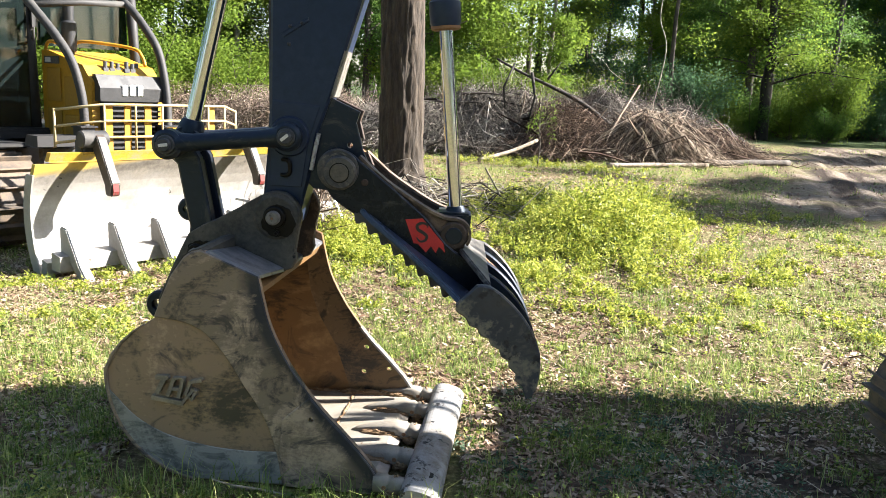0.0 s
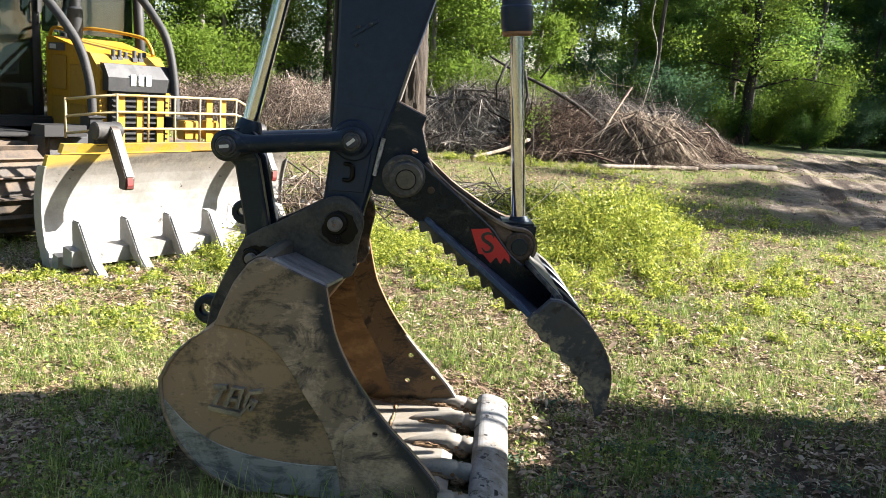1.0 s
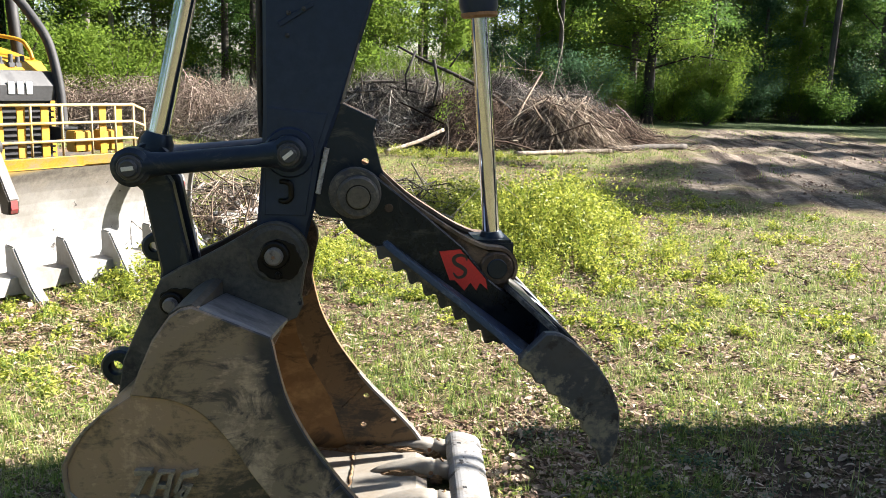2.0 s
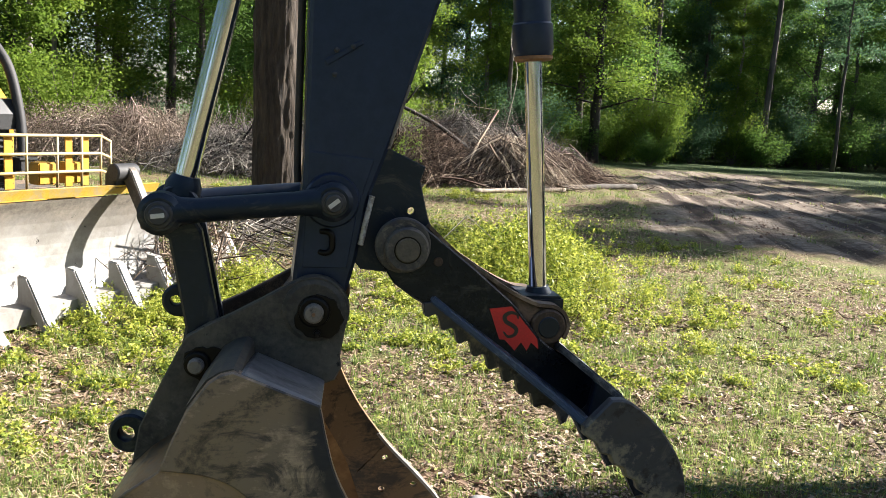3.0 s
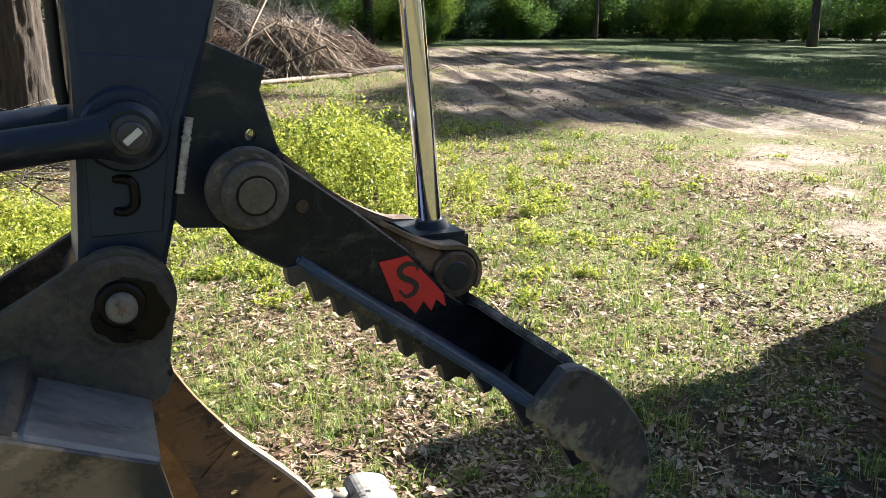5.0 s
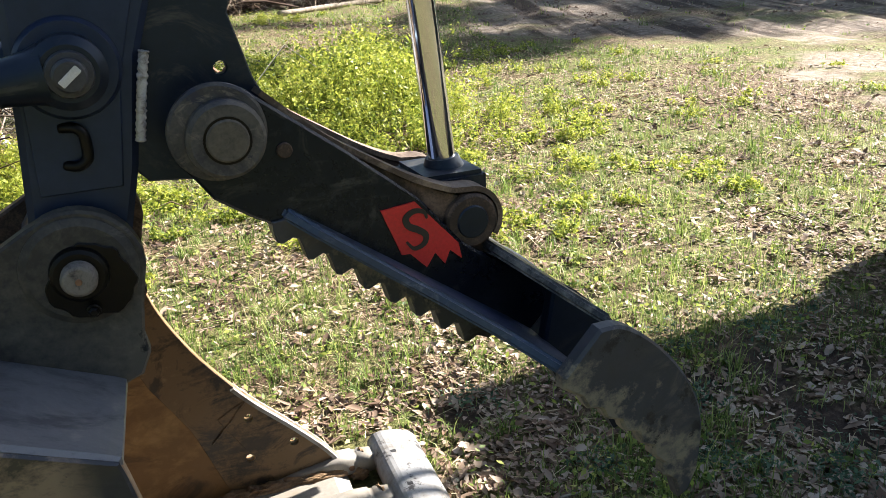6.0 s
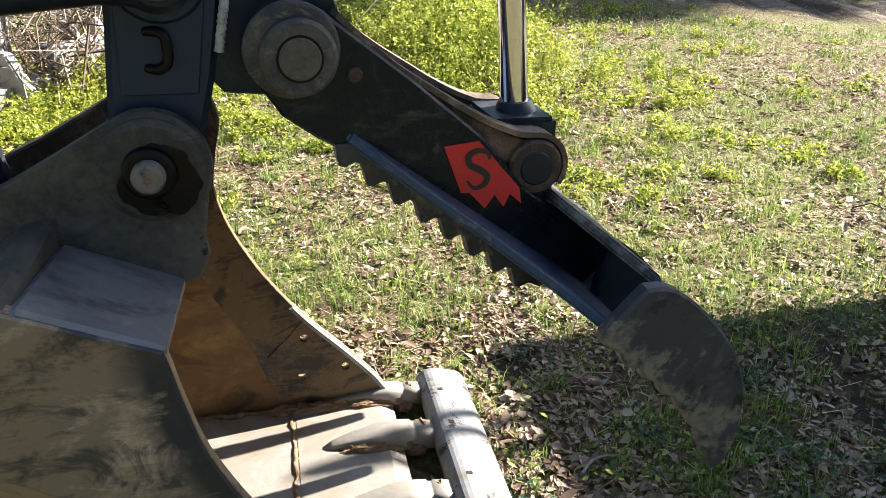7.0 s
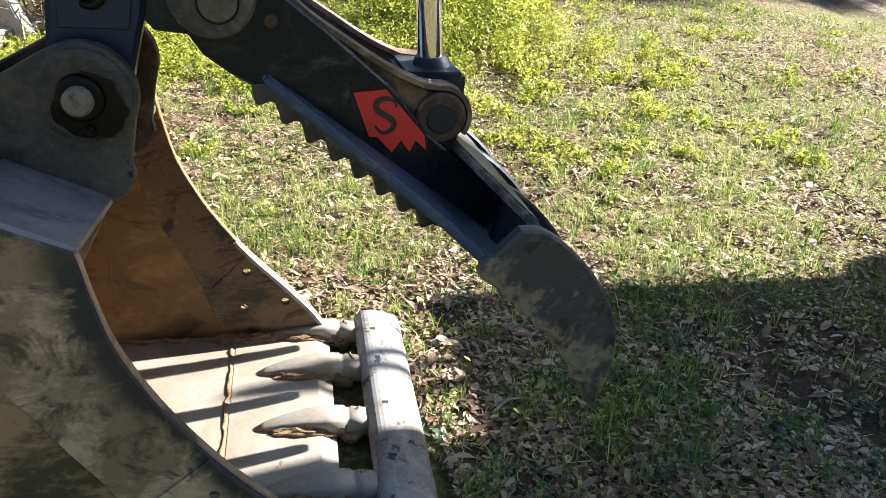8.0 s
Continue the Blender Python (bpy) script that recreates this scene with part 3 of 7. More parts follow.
def ground_sheet():
    xs = np.concatenate([-np.geomspace(400, 6.2, 26), np.arange(-6, 10, 0.16), np.arange(10.1, 28, 0.24), np.geomspace(28.2, 400, 26)])
    ys = np.concatenate([-np.geomspace(400, 2.2, 22), np.arange(-2, 14, 0.16), np.arange(14.1, 34, 0.22), np.geomspace(34.3, 500, 26)])
    gx, gy = np.meshgrid(xs, ys)
    gz = ground_height(gx, gy)
    n, m = len(ys), len(xs)
    idx = np.arange(n * m).reshape(n, m)
    faces = np.stack([idx[:-1, :-1], idx[:-1, 1:], idx[1:, 1:], idx[1:, :-1]], -1).reshape(-1, 4)
    mat, nt, bs = material("leaf_strewn_sandy_soil")
    fine = noise_of(nt, 26, 8, 0.75)
    mid = noise_of(nt, 3.2, 6, 0.65)
    wide = noise_of(nt, 0.45, 4, 0.6)
    soil = ramp(nt, fine, [(0.3, (0.028, 0.018, 0.012)), (0.5, (0.105, 0.070, 0.044)), (0.72, (0.38, 0.282, 0.195))])
    turf = ramp(nt, fine, [(0.3, (0.034, 0.040, 0.014)), (0.55, (0.13, 0.14, 0.045)), (0.75, (0.38, 0.35, 0.15))])
    sand = ramp(nt, noise_of(nt, 7, 9, 0.75), [(0.3, (0.07, 0.052, 0.040)), (0.52, (0.175, 0.141, 0.111)), (0.72, (0.35, 0.302, 0.25))])
    ruts_at = nt.nodes.new("ShaderNodeMapping")
    ruts_at.inputs["Scale"].default_value = (0.10, 1.0, 1.0)
    place = nt.nodes.new("ShaderNodeTexCoord")
    turned_place = nt.nodes.new("ShaderNodeVectorRotate")
    turned_place.rotation_type = "Z_AXIS"
    turned_place.inputs["Angle"].default_value = -radians(72.0)
    nt.links.new(place.outputs["Object"], turned_place.inputs["Vector"])
    nt.links.new(turned_place.outputs["Vector"], ruts_at.inputs["Vector"])
    ruts = nt.nodes.new("ShaderNodeTexNoise")
    ruts.inputs["Scale"].default_value = 1.9
    ruts.inputs["Detail"].default_value = 6.0
    nt.links.new(ruts_at.outputs["Vector"], ruts.inputs["Vector"])
    # Darker streaks running along the ruts, put into the soil's colour.
    rut_streaks = ramp(nt, ruts.outputs["Fac"], [(0.42, 0.0), (0.50, 1.0)])
    sand = mixed(nt, rut_streaks, (0.050, 0.036, 0.028), sand)
    grown = ramp(nt, maths(nt, "ADD", maths(nt, "MULTIPLY", mid, 0.6), maths(nt, "MULTIPLY", wide, 0.4)), [(0.42, 0.0), (0.58, 1.0)])
    lawn = mixed(nt, grown, soil, turf)
    tc = nt.nodes.new("ShaderNodeTexCoord")
    sep = nt.nodes.new("ShaderNodeSeparateXYZ")
    nt.links.new(tc.outputs["Object"], sep.inputs[0])
    px, py = sep.outputs["X"], sep.outputs["Y"]

    def plane(a, b, c):
        """a x + b y + c, over the ground."""
        one, two = nt.nodes.new("ShaderNodeMath"), nt.nodes.new("ShaderNodeMath")
        one.operation = two.operation = "MULTIPLY_ADD"
        for node, src, k, add in ((one, px, a, c), (two, py, b, one.outputs[0])):
            socket(nt, node, 0, src)
            node.inputs[1].default_value = k
            socket(nt, node, 2, add)
        return two.outputs[0]

    # the churned track: a band running away to the right; the greener grass beyond it has its shade painted into the
    # colour
    rag = ramp(nt, noise_of(nt, 0.5, 6, 0.65), [(0.3, 0.0), (0.7, 1.0)])
    def side(a, b, c, soft):
        return ramp(nt, maths(nt, "ADD", plane(a / soft, b / soft, (c - 1.0) / soft), maths(nt, "MULTIPLY", rag, 1.0)), [(0.25, 0.0), (0.95, 1.0)])
    across = (0.912, -0.41, -12 * 0.912 + 18 * 0.41)
    from_left = side(across[0], across[1], across[2] + 5.6, 1.6)
    to_right = side(-0.964, 0.265, 11.9, 1.3)
    from_near = side(0.65, 0.76, -12.6, 1.2)
    to_far = side(0.0, -1.0, 37.0, 2.5)
    tufts = ramp(nt, noise_of(nt, 0.33, 3, 0.6), [(0.55, 1.0), (0.62, 0.25)])
    bare = maths(nt, "MULTIPLY", maths(nt, "MULTIPLY", maths(nt, "MULTIPLY", from_left, to_right), maths(nt, "MULTIPLY", from_near, to_far)), tufts)
    shaded_turf_at = maths(nt, "MULTIPLY", maths(nt, "MAXIMUM", side(0.964, -0.265, -11.0, 1.3), side(0.0, 1.0, -34.5, 3.0)), side(0.0, 1.0, -11.0, 2.0))
    shaded_turf = ramp(nt, fine, [(0.3, (0.018, 0.030, 0.012)), (0.55, (0.048, 0.075, 0.026)), (0.75, (0.11, 0.135, 0.06))])
    lawn = mixed(nt, shaded_turf_at, lawn, shaded_turf)
    col = mixed(nt, bare, lawn, sand)
    # pale bare sand beside the track
    pale = ramp(nt, noise_of(nt, 11, 8, 0.72), [(0.32, (0.09, 0.070, 0.052)), (0.5, (0.23, 0.188, 0.146)), (0.7, (0.40, 0.345, 0.28))])
    for spot_x, spot_y, reach in SAND:
        away = nt.nodes.new("ShaderNodeVectorMath")
        away.operation = "DISTANCE"
        nt.links.new(tc.outputs["Object"], away.inputs[0])
        away.inputs[1].default_value = (spot_x, spot_y, 0.0)
        edge = maths(nt, "ADD", away.outputs["Value"], maths(nt, "MULTIPLY", maths(nt, "SUBTRACT", noise_of(nt, 2.1, 6, 0.7), 0.5), reach * 3.2))
        col = mixed(nt, ramp(nt, maths(nt, "MULTIPLY", edge, 0.5 / reach), [(0.26, 0.95), (0.50, 0.0)]), col, pale)
    humus = ramp(nt, fine, [(0.3, (0.022, 0.015, 0.012)), (0.55, (0.065, 0.044, 0.033)), (0.75, (0.15, 0.105, 0.078))])
    for spot_x, spot_y, reach in HUMUS:
        away = nt.nodes.new("ShaderNodeVectorMath")
        away.operation = "DISTANCE"
        nt.links.new(tc.outputs["Object"], away.inputs[0])
        away.inputs[1].default_value = (spot_x, spot_y, 0.0)
        edge = maths(nt, "ADD", away.outputs["Value"], maths(nt, "MULTIPLY", maths(nt, "SUBTRACT", noise_of(nt, 6.0, 6, 0.7), 0.5), reach * 3.0))
        col = mixed(nt, ramp(nt, maths(nt, "MULTIPLY", edge, 0.5 / reach), [(0.30, 0.95), (0.66, 0.0)]), col, humus)
    nt.links.new(col, bs.inputs["Base Color"])
    bs.inputs["Roughness"].default_value = 0.95
    bs.inputs["Specular IOR Level"].default_value = 0.15
    grain = bump(nt, maths(nt, "ADD", fine, mid), 0.7, 0.03)
    rutted = nt.nodes.new("ShaderNodeBump")
    rutted.inputs["Strength"].default_value = 0.8
    rutted.inputs["Distance"].default_value = 0.14
    nt.links.new(maths(nt, "MULTIPLY", ruts.outputs["Fac"], bare), rutted.inputs["Height"])
    nt.links.new(grain, rutted.inputs["Normal"])
    nt.links.new(rutted.outputs["Normal"], bs.inputs["Normal"])
    me = mesh_of("ground", np.stack([gx, gy, gz], -1).reshape(-1, 3), faces, mat, True)
    return tagged(new("ground", me), "sandy clearing floor with thin grass and fallen leaves", "ground", kind="structure")


ground_sheet()


# ---------------------------------------------------------------- excavator
CY = 3.56                       # the plane in which boom, stick and bucket work
PIN_LINK, PIN_STICK = (-1.156, 1.327), (-0.660, 1.382)
PIN_BUCKET, PIN_LOW = (-0.704, 1.050), (-1.047, 0.873)
PIN_THUMB, PIN_CYL = (-0.433, 1.250), (0.051, 1.004)


def loft(sections):
    """A bar along x of boxed sections: x, half width, bottom, top, middle y."""
    bm = bmesh.new()
    rings = []
    for x, hw, z0, z1, yc in sections:
        c = min(hw, (z1 - z0) / 2) * 0.35
        ring = [(-hw + c, z0), (hw - c, z0), (hw, z0 + c), (hw, z1 - c), (hw - c, z1), (-hw + c, z1), (-hw, z1 - c), (-hw, z0 + c)]
        rings.append([bm.verts.new((x, yc + dy, z)) for dy, z in ring])
    for p, q in zip(rings, rings[1:]):
        for k in range(8):
            bm.faces.new((p[k], p[(k + 1) % 8], q[(k + 1) % 8], q[k])).smooth = True
    bm.faces.new(rings[0][::-1])
    bm.faces.new(rings[-1])
    bmesh.ops.recalc_face_normals(bm, faces=bm.faces)
    return bm


def with_holes(ob, holes, r):
    """Drills round holes along y through a plate at places in x and z."""
    cutters = []
    for x, z in holes:
        me = bpy.data.meshes.new("drill")
        b = rod((x, -1, z), (x, 9, z), r, 0, 14)
        b.to_mesh(me)
        b.free()
        c = new("drill", me)
        cutters.append(c)
        md = ob.modifiers.new("hole", "BOOLEAN")
        md.operation, md.object, md.solver = "DIFFERENCE", c, "EXACT"
    dg = bpy.context.evaluated_depsgraph_get()
    me = bpy.data.meshes.new_from_object(ob.evaluated_get(dg))
    ob.modifiers.clear()
    ob.data = me
    for c in cutters:
        bpy.data.objects.remove(c)
    return ob


def ribbon(points, width, y0, y1):
    """A flat stroke in x and z with square ends, from y0 to y1."""
    pts = [Vector((p[0], p[1])) for p in points]
    left, right = [], []
    n = len(pts)
    for i, p in enumerate(pts):
        d = (pts[min(i + 1, n - 1)] - pts[max(i - 1, 0)]).normalized()
        w = width(i / (n - 1)) if callable(width) else width
        side = Vector((-d.y, d.x)) * w / 2
        left.append(tuple(p + side))
        right.append(tuple(p - side))
    return prism(left + right[::-1], y0, y1)


def bolt(x, z, y, r=0.016, h=0.014, out=-1):
    return joined(rod((x, y, z), (x, y + out * h * 0.4, z), r * 1.35, 0.001, 18), rod((x, y + out * h * 0.4, z), (x, y + out * h, z), r, 0.003, 6))


def pin_end(name, at, y, r_boss, r_pin, parent, tag=False, proud=0.03):
    """A pin head with its collar; some heads carry a chalky mark."""
    x, z = at
    p = part(name, joined(turned((x, y + 0.012, z), (x, y - 0.02, z), [(0, r_boss), (0.6, r_boss), (0.8, r_boss * 0.93), (0.82, r_boss * 0.72), (1, r_boss * 0.68)], 32),
                          rod((x, y, z), (x, y - proud, z), r_pin, 0.004, 28)), M_PINEND if not tag else M_KNOB, parent)
    if tag:
        ang = radians(8) if x < -1 else radians(40)
        m = Matrix.Translation((x, 0, z)) @ Matrix.Rotation(-ang, 4, "Y")
        part("painted_mark", box((-0.019, y - proud - 0.003, -0.006), (0.019, y - proud + 0.001, 0.007), 0.001, m), M_TAG, p, "white painted stripe")
    return p


def blot(x, z, r, face, seed, thick=0.005, drop=0.25):
    """A flat ragged smear round a pin, hanging a little downwards."""
    rng = random.Random(seed)
    ph = [rng.uniform(0, 6.28) for _ in range(4)]
    pts = []
    for k in range(44):
        a = k * math.tau / 44
        q = r * (1 + 0.09 * math.sin(2 * a + ph[0]) + 0.07 * math.sin(3 * a + ph[1]) + 0.045 * math.sin(7 * a + ph[2]) + 0.03 * math.sin(13 * a + ph[3]) + (drop * max(0.0, -math.sin(a)) ** 2))
        pts.append((x + q * math.cos(a), z + q * math.sin(a)))
    return prism(pts, face - thick, face, 0.002)


def lump(at, size, seed, rough=0.45):
    """A rough clod."""
    bm = bmesh.new()
    bmesh.ops.create_icosphere(bm, subdivisions=3, radius=1.0)
    for v in bm.verts:
        n = 1 + rough * noise.fractal(v.co * 2.4 + Vector((seed * 3.1, seed, 0)), 1.0, 2.0, 4)
        v.co = Vector([at[i] + v.co[i] * size[i] * n for i in range(3)])
    return bm


def build_excavator():
    ex = thing("excavator", (3.6, CY, 0), "black excavator with a worn digging bucket and hydraulic thumb", "excavator")

    # ---- stick with its pads, weld and bolts
    y0, y1 = CY - 0.115, CY + 0.115
    outline = [(-0.772, 1.10), (-0.756, 1.30), (-0.747, 1.50), (-0.748, 1.95), (-0.70, 3.55), (-0.45, 3.85), (-0.05, 3.80), (0.13, 3.55),
               (-0.372, 1.95), (-0.490, 1.55), (-0.545, 1.39), (-0.575, 1.20), (-0.605, 1.08)] + arc(PIN_BUCKET[0], PIN_BUCKET[1], 0.092, -10, -190, 10)
    stick = part("stick", prism(outline, y0, y1, 0.012), M_STICK, ex, "dark blue-black painted box-section stick")
    part("doubler_plate", prism([(-0.742, 1.17), (-0.736, 1.53), (-0.535, 1.512), (-0.580, 1.36), (-0.606, 1.17)], y0 - 0.005, y0, 0.003), M_STICK, stick)
    wrng = random.Random(12)
    bead = smooth_curve([(-0.566, y0 - 0.002, 1.245), (-0.553, y0 - 0.002, 1.32), (-0.537, y0 - 0.002, 1.40)], 20)
    part("weld_bead", tube(bead, [0.0065 + 0.0030 * abs(math.sin(i * 1.15)) + 0.0014 * wrng.random() for i, _ in enumerate(bead)], 7), M_WELD, stick, "bright weld bead")
    # Narrow grey-brown strip along the stick's right edge.
    part("wear_strip", prism([(-0.496, 1.545), (-0.464, 1.665), (-0.440, 1.745), (-0.432, 1.743), (-0.484, 1.552)], y0 + 0.004, y1 - 0.004, 0.002), M_PINEND, stick, "dull grey-brown strip along the edge")
    for x, z in ((-0.616, 1.846), (-0.664, 1.832), (-0.668, 1.760)):
        part("hose_clamp_bolt", bolt(x, z, y0, 0.006, 0.016), M_KNOB, stick)
    part("clamp_pad", prism([(-0.70, 1.80), (-0.59, 1.87), (-0.585, 1.855), (-0.69, 1.785)], y0 - 0.006, y0, 0.002), M_STICK, stick)
    part("hose_hook", tube(smooth_curve([(-0.690, y0, 1.284), (-0.668, y0 - 0.012, 1.284), (-0.656, y0 - 0.014, 1.272), (-0.654, y0 - 0.014, 1.250), (-0.656, y0 - 0.014, 1.230), (-0.672, y0 - 0.012, 1.218), (-0.692, y0, 1.220)], 4), 0.0095, 8), M_GREASE, stick)
    part("pin_boss", turned((PIN_STICK[0], y0 - 0.02, PIN_STICK[1]), (PIN_STICK[0], y1 + 0.02, PIN_STICK[1]), [(0, 0.078), (0.04, 0.085), (0.96, 0.085), (1, 0.078)], 36), M_STICK, stick)

    # ---- thumb bracket: two plates on the belly of the stick
    br = [(-0.53, 1.52), (-0.495, 1.552), (-0.369, 1.497), (-0.384, 1.45), (-0.352, 1.335), (-0.318, 1.26)] + arc(PIN_THUMB[0], PIN_THUMB[1], 0.10, 0, -110, 8) + [(-0.56, 1.165), (-0.59, 1.20), (-0.56, 1.35)]
    for ya, yb in ((CY - 0.095, CY - 0.065), (CY + 0.065, CY + 0.095)):
        # The far plate is browner: rust, with sun on its edges put into the colour.
        pl = part("thumb_bracket_plate", prism(br, ya, yb, 0.003), M_BLACK if ya < CY else M_SADDLE, ex)
        with_holes(pl, [(-0.408, 1.355)] if ya < CY else [(-0.385, 1.335)], 0.013 if ya < CY else 0.045)

    # ---- links
    for s in (-1, 1):
        yl = CY + s * 0.152
        d = Vector((PIN_STICK[0] - PIN_LINK[0], 0, PIN_STICK[1] - PIN_LINK[1]))
        a, b = Vector((PIN_LINK[0], yl, PIN_LINK[1])), Vector((PIN_STICK[0], yl, PIN_STICK[1]))
        bar = joined(turned(a + d * 0.07, b - d * 0.07, [(0, 0.052), (0.06, 0.042), (0.16, 0.037), (0.84, 0.037), (0.95, 0.044), (1, 0.052)], 24),
                     turned((a.x, yl - 0.045, a.z), (a.x, yl + 0.045, a.z), [(0, 0.048), (0.14, 0.063), (0.86, 0.063), (1, 0.048)], 36),
                     turned((b.x, yl - 0.040, b.z), (b.x, yl + 0.040, b.z), [(0, 0.046), (0.14, 0.060), (0.86, 0.060), (1, 0.046)], 36))
        ln = part("side_link", bar, M_BLACK, ex)
        if s < 0:
            pin_end("link_pin", PIN_LINK, yl - 0.045, 0.040, 0.028, ln, True, 0.034)
            pin_end("stick_pin", PIN_STICK, yl - 0.040, 0.038, 0.027, ln, True, 0.034)
    pw = [(-1.205, 1.30), (-1.185, 1.36), (-1.13, 1.375), (-1.09, 1.34), (-1.045, 1.27), (-0.985, 0.97), (-0.98, 0.86), (-1.02, 0.80), (-1.08, 0.81), (-1.105, 0.86), (-1.088, 0.97), (-1.14, 1.24)]
    power = part("power_link", joined(prism(pw, CY - 0.105, CY - 0.045, 0.008), prism(pw, CY + 0.045, CY + 0.105, 0.008)), M_BLACK, ex)
    # Near-black web: the dark of the gap between the plates, painted on.
    part("link_web", prism([(-1.13, 1.24), (-1.066, 1.25), (-1.012, 0.97), (-1.085, 0.97)], CY - 0.046, CY + 0.046), M_RUBBER, power)
    eye = part("lifting_eye", prism(arc(-1.116, 1.035, 0.052, 60, 300, 18) + [(-1.07, 0.99), (-1.07, 1.08)], CY - 0.024, CY + 0.024, 0.008), M_BLACK, power)
    with_holes(eye, [(-1.126, 1.035)], 0.018)

    # ---- bucket cylinder
    a, b = Vector((-1.122, CY, 1.335)), Vector((-0.898, CY, 2.35))
    rodp = part("bucket_cylinder_rod", rod(a.lerp(b, 0.06), b, 0.034, 0.004, 32), M_CHROME, ex, "polished chrome piston rod")
    part("rod_eye", joined(turned((a.x, CY - 0.05, a.z), (a.x, CY + 0.05, a.z), [(0, 0.06), (0.1, 0.066), (0.9, 0.066), (1, 0.06)], 32),
                           turned(a, a.lerp(b, 0.09), [(0, 0.058), (0.7, 0.055), (1, 0.042)], 28)), M_BLACK, rodp)
    part("bucket_cylinder_barrel", turned(b, b.lerp(Vector((-0.60, CY, 3.9)), 1.0), [(0, 0.056), (0.04, 0.06), (1, 0.06)], 28), M_STICK, ex)
    part("hydraulic_hose", tube(smooth_curve([(-0.775, CY - 0.03, 2.6), (-0.768, CY, 2.0), (-0.765, CY + 0.02, 1.52), (-0.76, CY + 0.02, 1.42)], 6), 0.012, 8), M_RUBBER, ex)

    # ---- bucket ears; bucket and ears hang a little askew on their pins
    askew = Matrix.Translation((-0.70, CY, 0)) @ Matrix.Rotation(radians(-5.0), 4, "Z") @ Matrix.Translation((0.70, -CY, 0))
    hung = []
    bx, bz = -0.688, 1.046
    lx, lz = -1.033, 0.868
    ear = [(-1.232, 0.500), (-1.205, 0.66), (-1.138, 0.813), (-1.071, 0.950), (-1.009, 0.990), (-0.941, 1.023), (-0.85, 1.075), (-0.760, 1.130)] \
        + arc(bx, bz, 0.108, 125, -5, 12) + [(-0.592, 0.985), (-0.604, 0.900), (-0.598, 0.868), (-0.617, 0.826), (-0.650, 0.812), (-0.69, 0.83), (-0.91, 0.92), (-1.02, 0.72), (-1.15, 0.560)]
    for s in (-1, 1):
        yi, yo = sorted((CY + s * 0.130, CY + s * 0.170))
        pl = part("bucket_ear", prism(ear, yi, yo, 0.005), M_EAR if s < 0 else M_SADDLE, ex, "thick dusty black ear plate" if s < 0 else "worn brown ear plate")
        hung.append(pl)
        face = yi if s < 0 else yo
        if s < 0:
            part("boss_plate", turned((bx, face + 0.002, bz), (bx, face - 0.010, bz), [(0, 0.098), (0.4, 0.097), (1, 0.084)], 40), M_EAR, pl)
            part("grease_smear", blot(bx + 0.016, bz - 0.012, 0.066, face - 0.010, 3), M_GREASE, pl, "black grease smeared round the pin")
            part("pin_collar", turned((bx, face - 0.010, bz), (bx, face - 0.030, bz), [(0, 0.050), (0.8, 0.047), (1, 0.041)], 32), M_GREASE, pl, "greasy black pin collar")
            part("bucket_pin", turned((bx, face, bz), (bx, face - 0.055, bz), [(0, 0.030), (0.85, 0.030), (0.97, 0.026), (1, 0.022)], 24), M_PINEND, pl, "worn grey pin head")
            part("grease_nipple", rod((bx, face - 0.05, bz), (bx, face - 0.058, bz), 0.006, 0.001, 8), M_RUST, pl)
            part("keeper_bolt", bolt(bx + 0.012, bz - 0.066, face - 0.026, 0.009, 0.014), M_GREASE, pl)
            part("grease_smear", blot(lx + 0.024, lz + 0.004, 0.058, face, 8, 0.005, 0.1), M_GREASE, pl, "black grease smeared round the pin")
            part("pin_collar", turned((lx, face - 0.002, lz), (lx, face - 0.018, lz), [(0, 0.042), (0.8, 0.039), (1, 0.034)], 32), M_GREASE, pl, "greasy black pin collar")
            part("curl_pin", turned((lx, face, lz), (lx, face - 0.042, lz), [(0, 0.024), (0.85, 0.024), (1, 0.019)], 24), M_PINEND, pl, "worn grey pin head")
    hook = part("lifting_ring", prism(arc(-1.268, 0.582, 0.066, 50, 320, 20) + [(-1.20, 0.53), (-1.19, 0.60), (-1.215, 0.64)], CY - 0.03, CY + 0.03, 0.010), M_BLACK, ex)
    hung.append(with_holes(hook, [(-1.278, 0.582)], 0.028))

    # ---- bucket
    cx, cz, rb = -0.850, 0.424, 0.428
    NY, FY = CY - 0.505, CY + 0.520
    back = [(-0.882, 0.955), (-0.918, 0.945), (-0.950, 0.922), (-1.002, 0.848), (-1.045, 0.748), (-1.075, 0.665), (-1.110, 0.640), (-1.160, 0.604), (-1.212, 0.552), (-1.248, 0.500), (-1.268, 0.455)] + arc(cx, cz, rb, 178, 262, 16) + [(-0.77, 0.003), (-0.14, 0.010)]
    inner = [(-0.872, 0.932), (-0.908, 0.924), (-0.934, 0.906), (-0.985, 0.838), (-1.028, 0.742), (-1.060, 0.652), (-1.098, 0.626), (-1.150, 0.590), (-1.200, 0.540), (-1.233, 0.492), (-1.252, 0.450)] + arc(cx, cz, rb - 0.017, 178, 262, 16) + [(-0.77, 0.022), (-0.14, 0.024)]
    bucket = part("bucket", prism(back[1:] + inner[:0:-1], NY + 0.006, FY - 0.006), M_INNER, ex, "worn steel digging bucket with a rusty clay-smeared inside")
    hung.append(bucket)
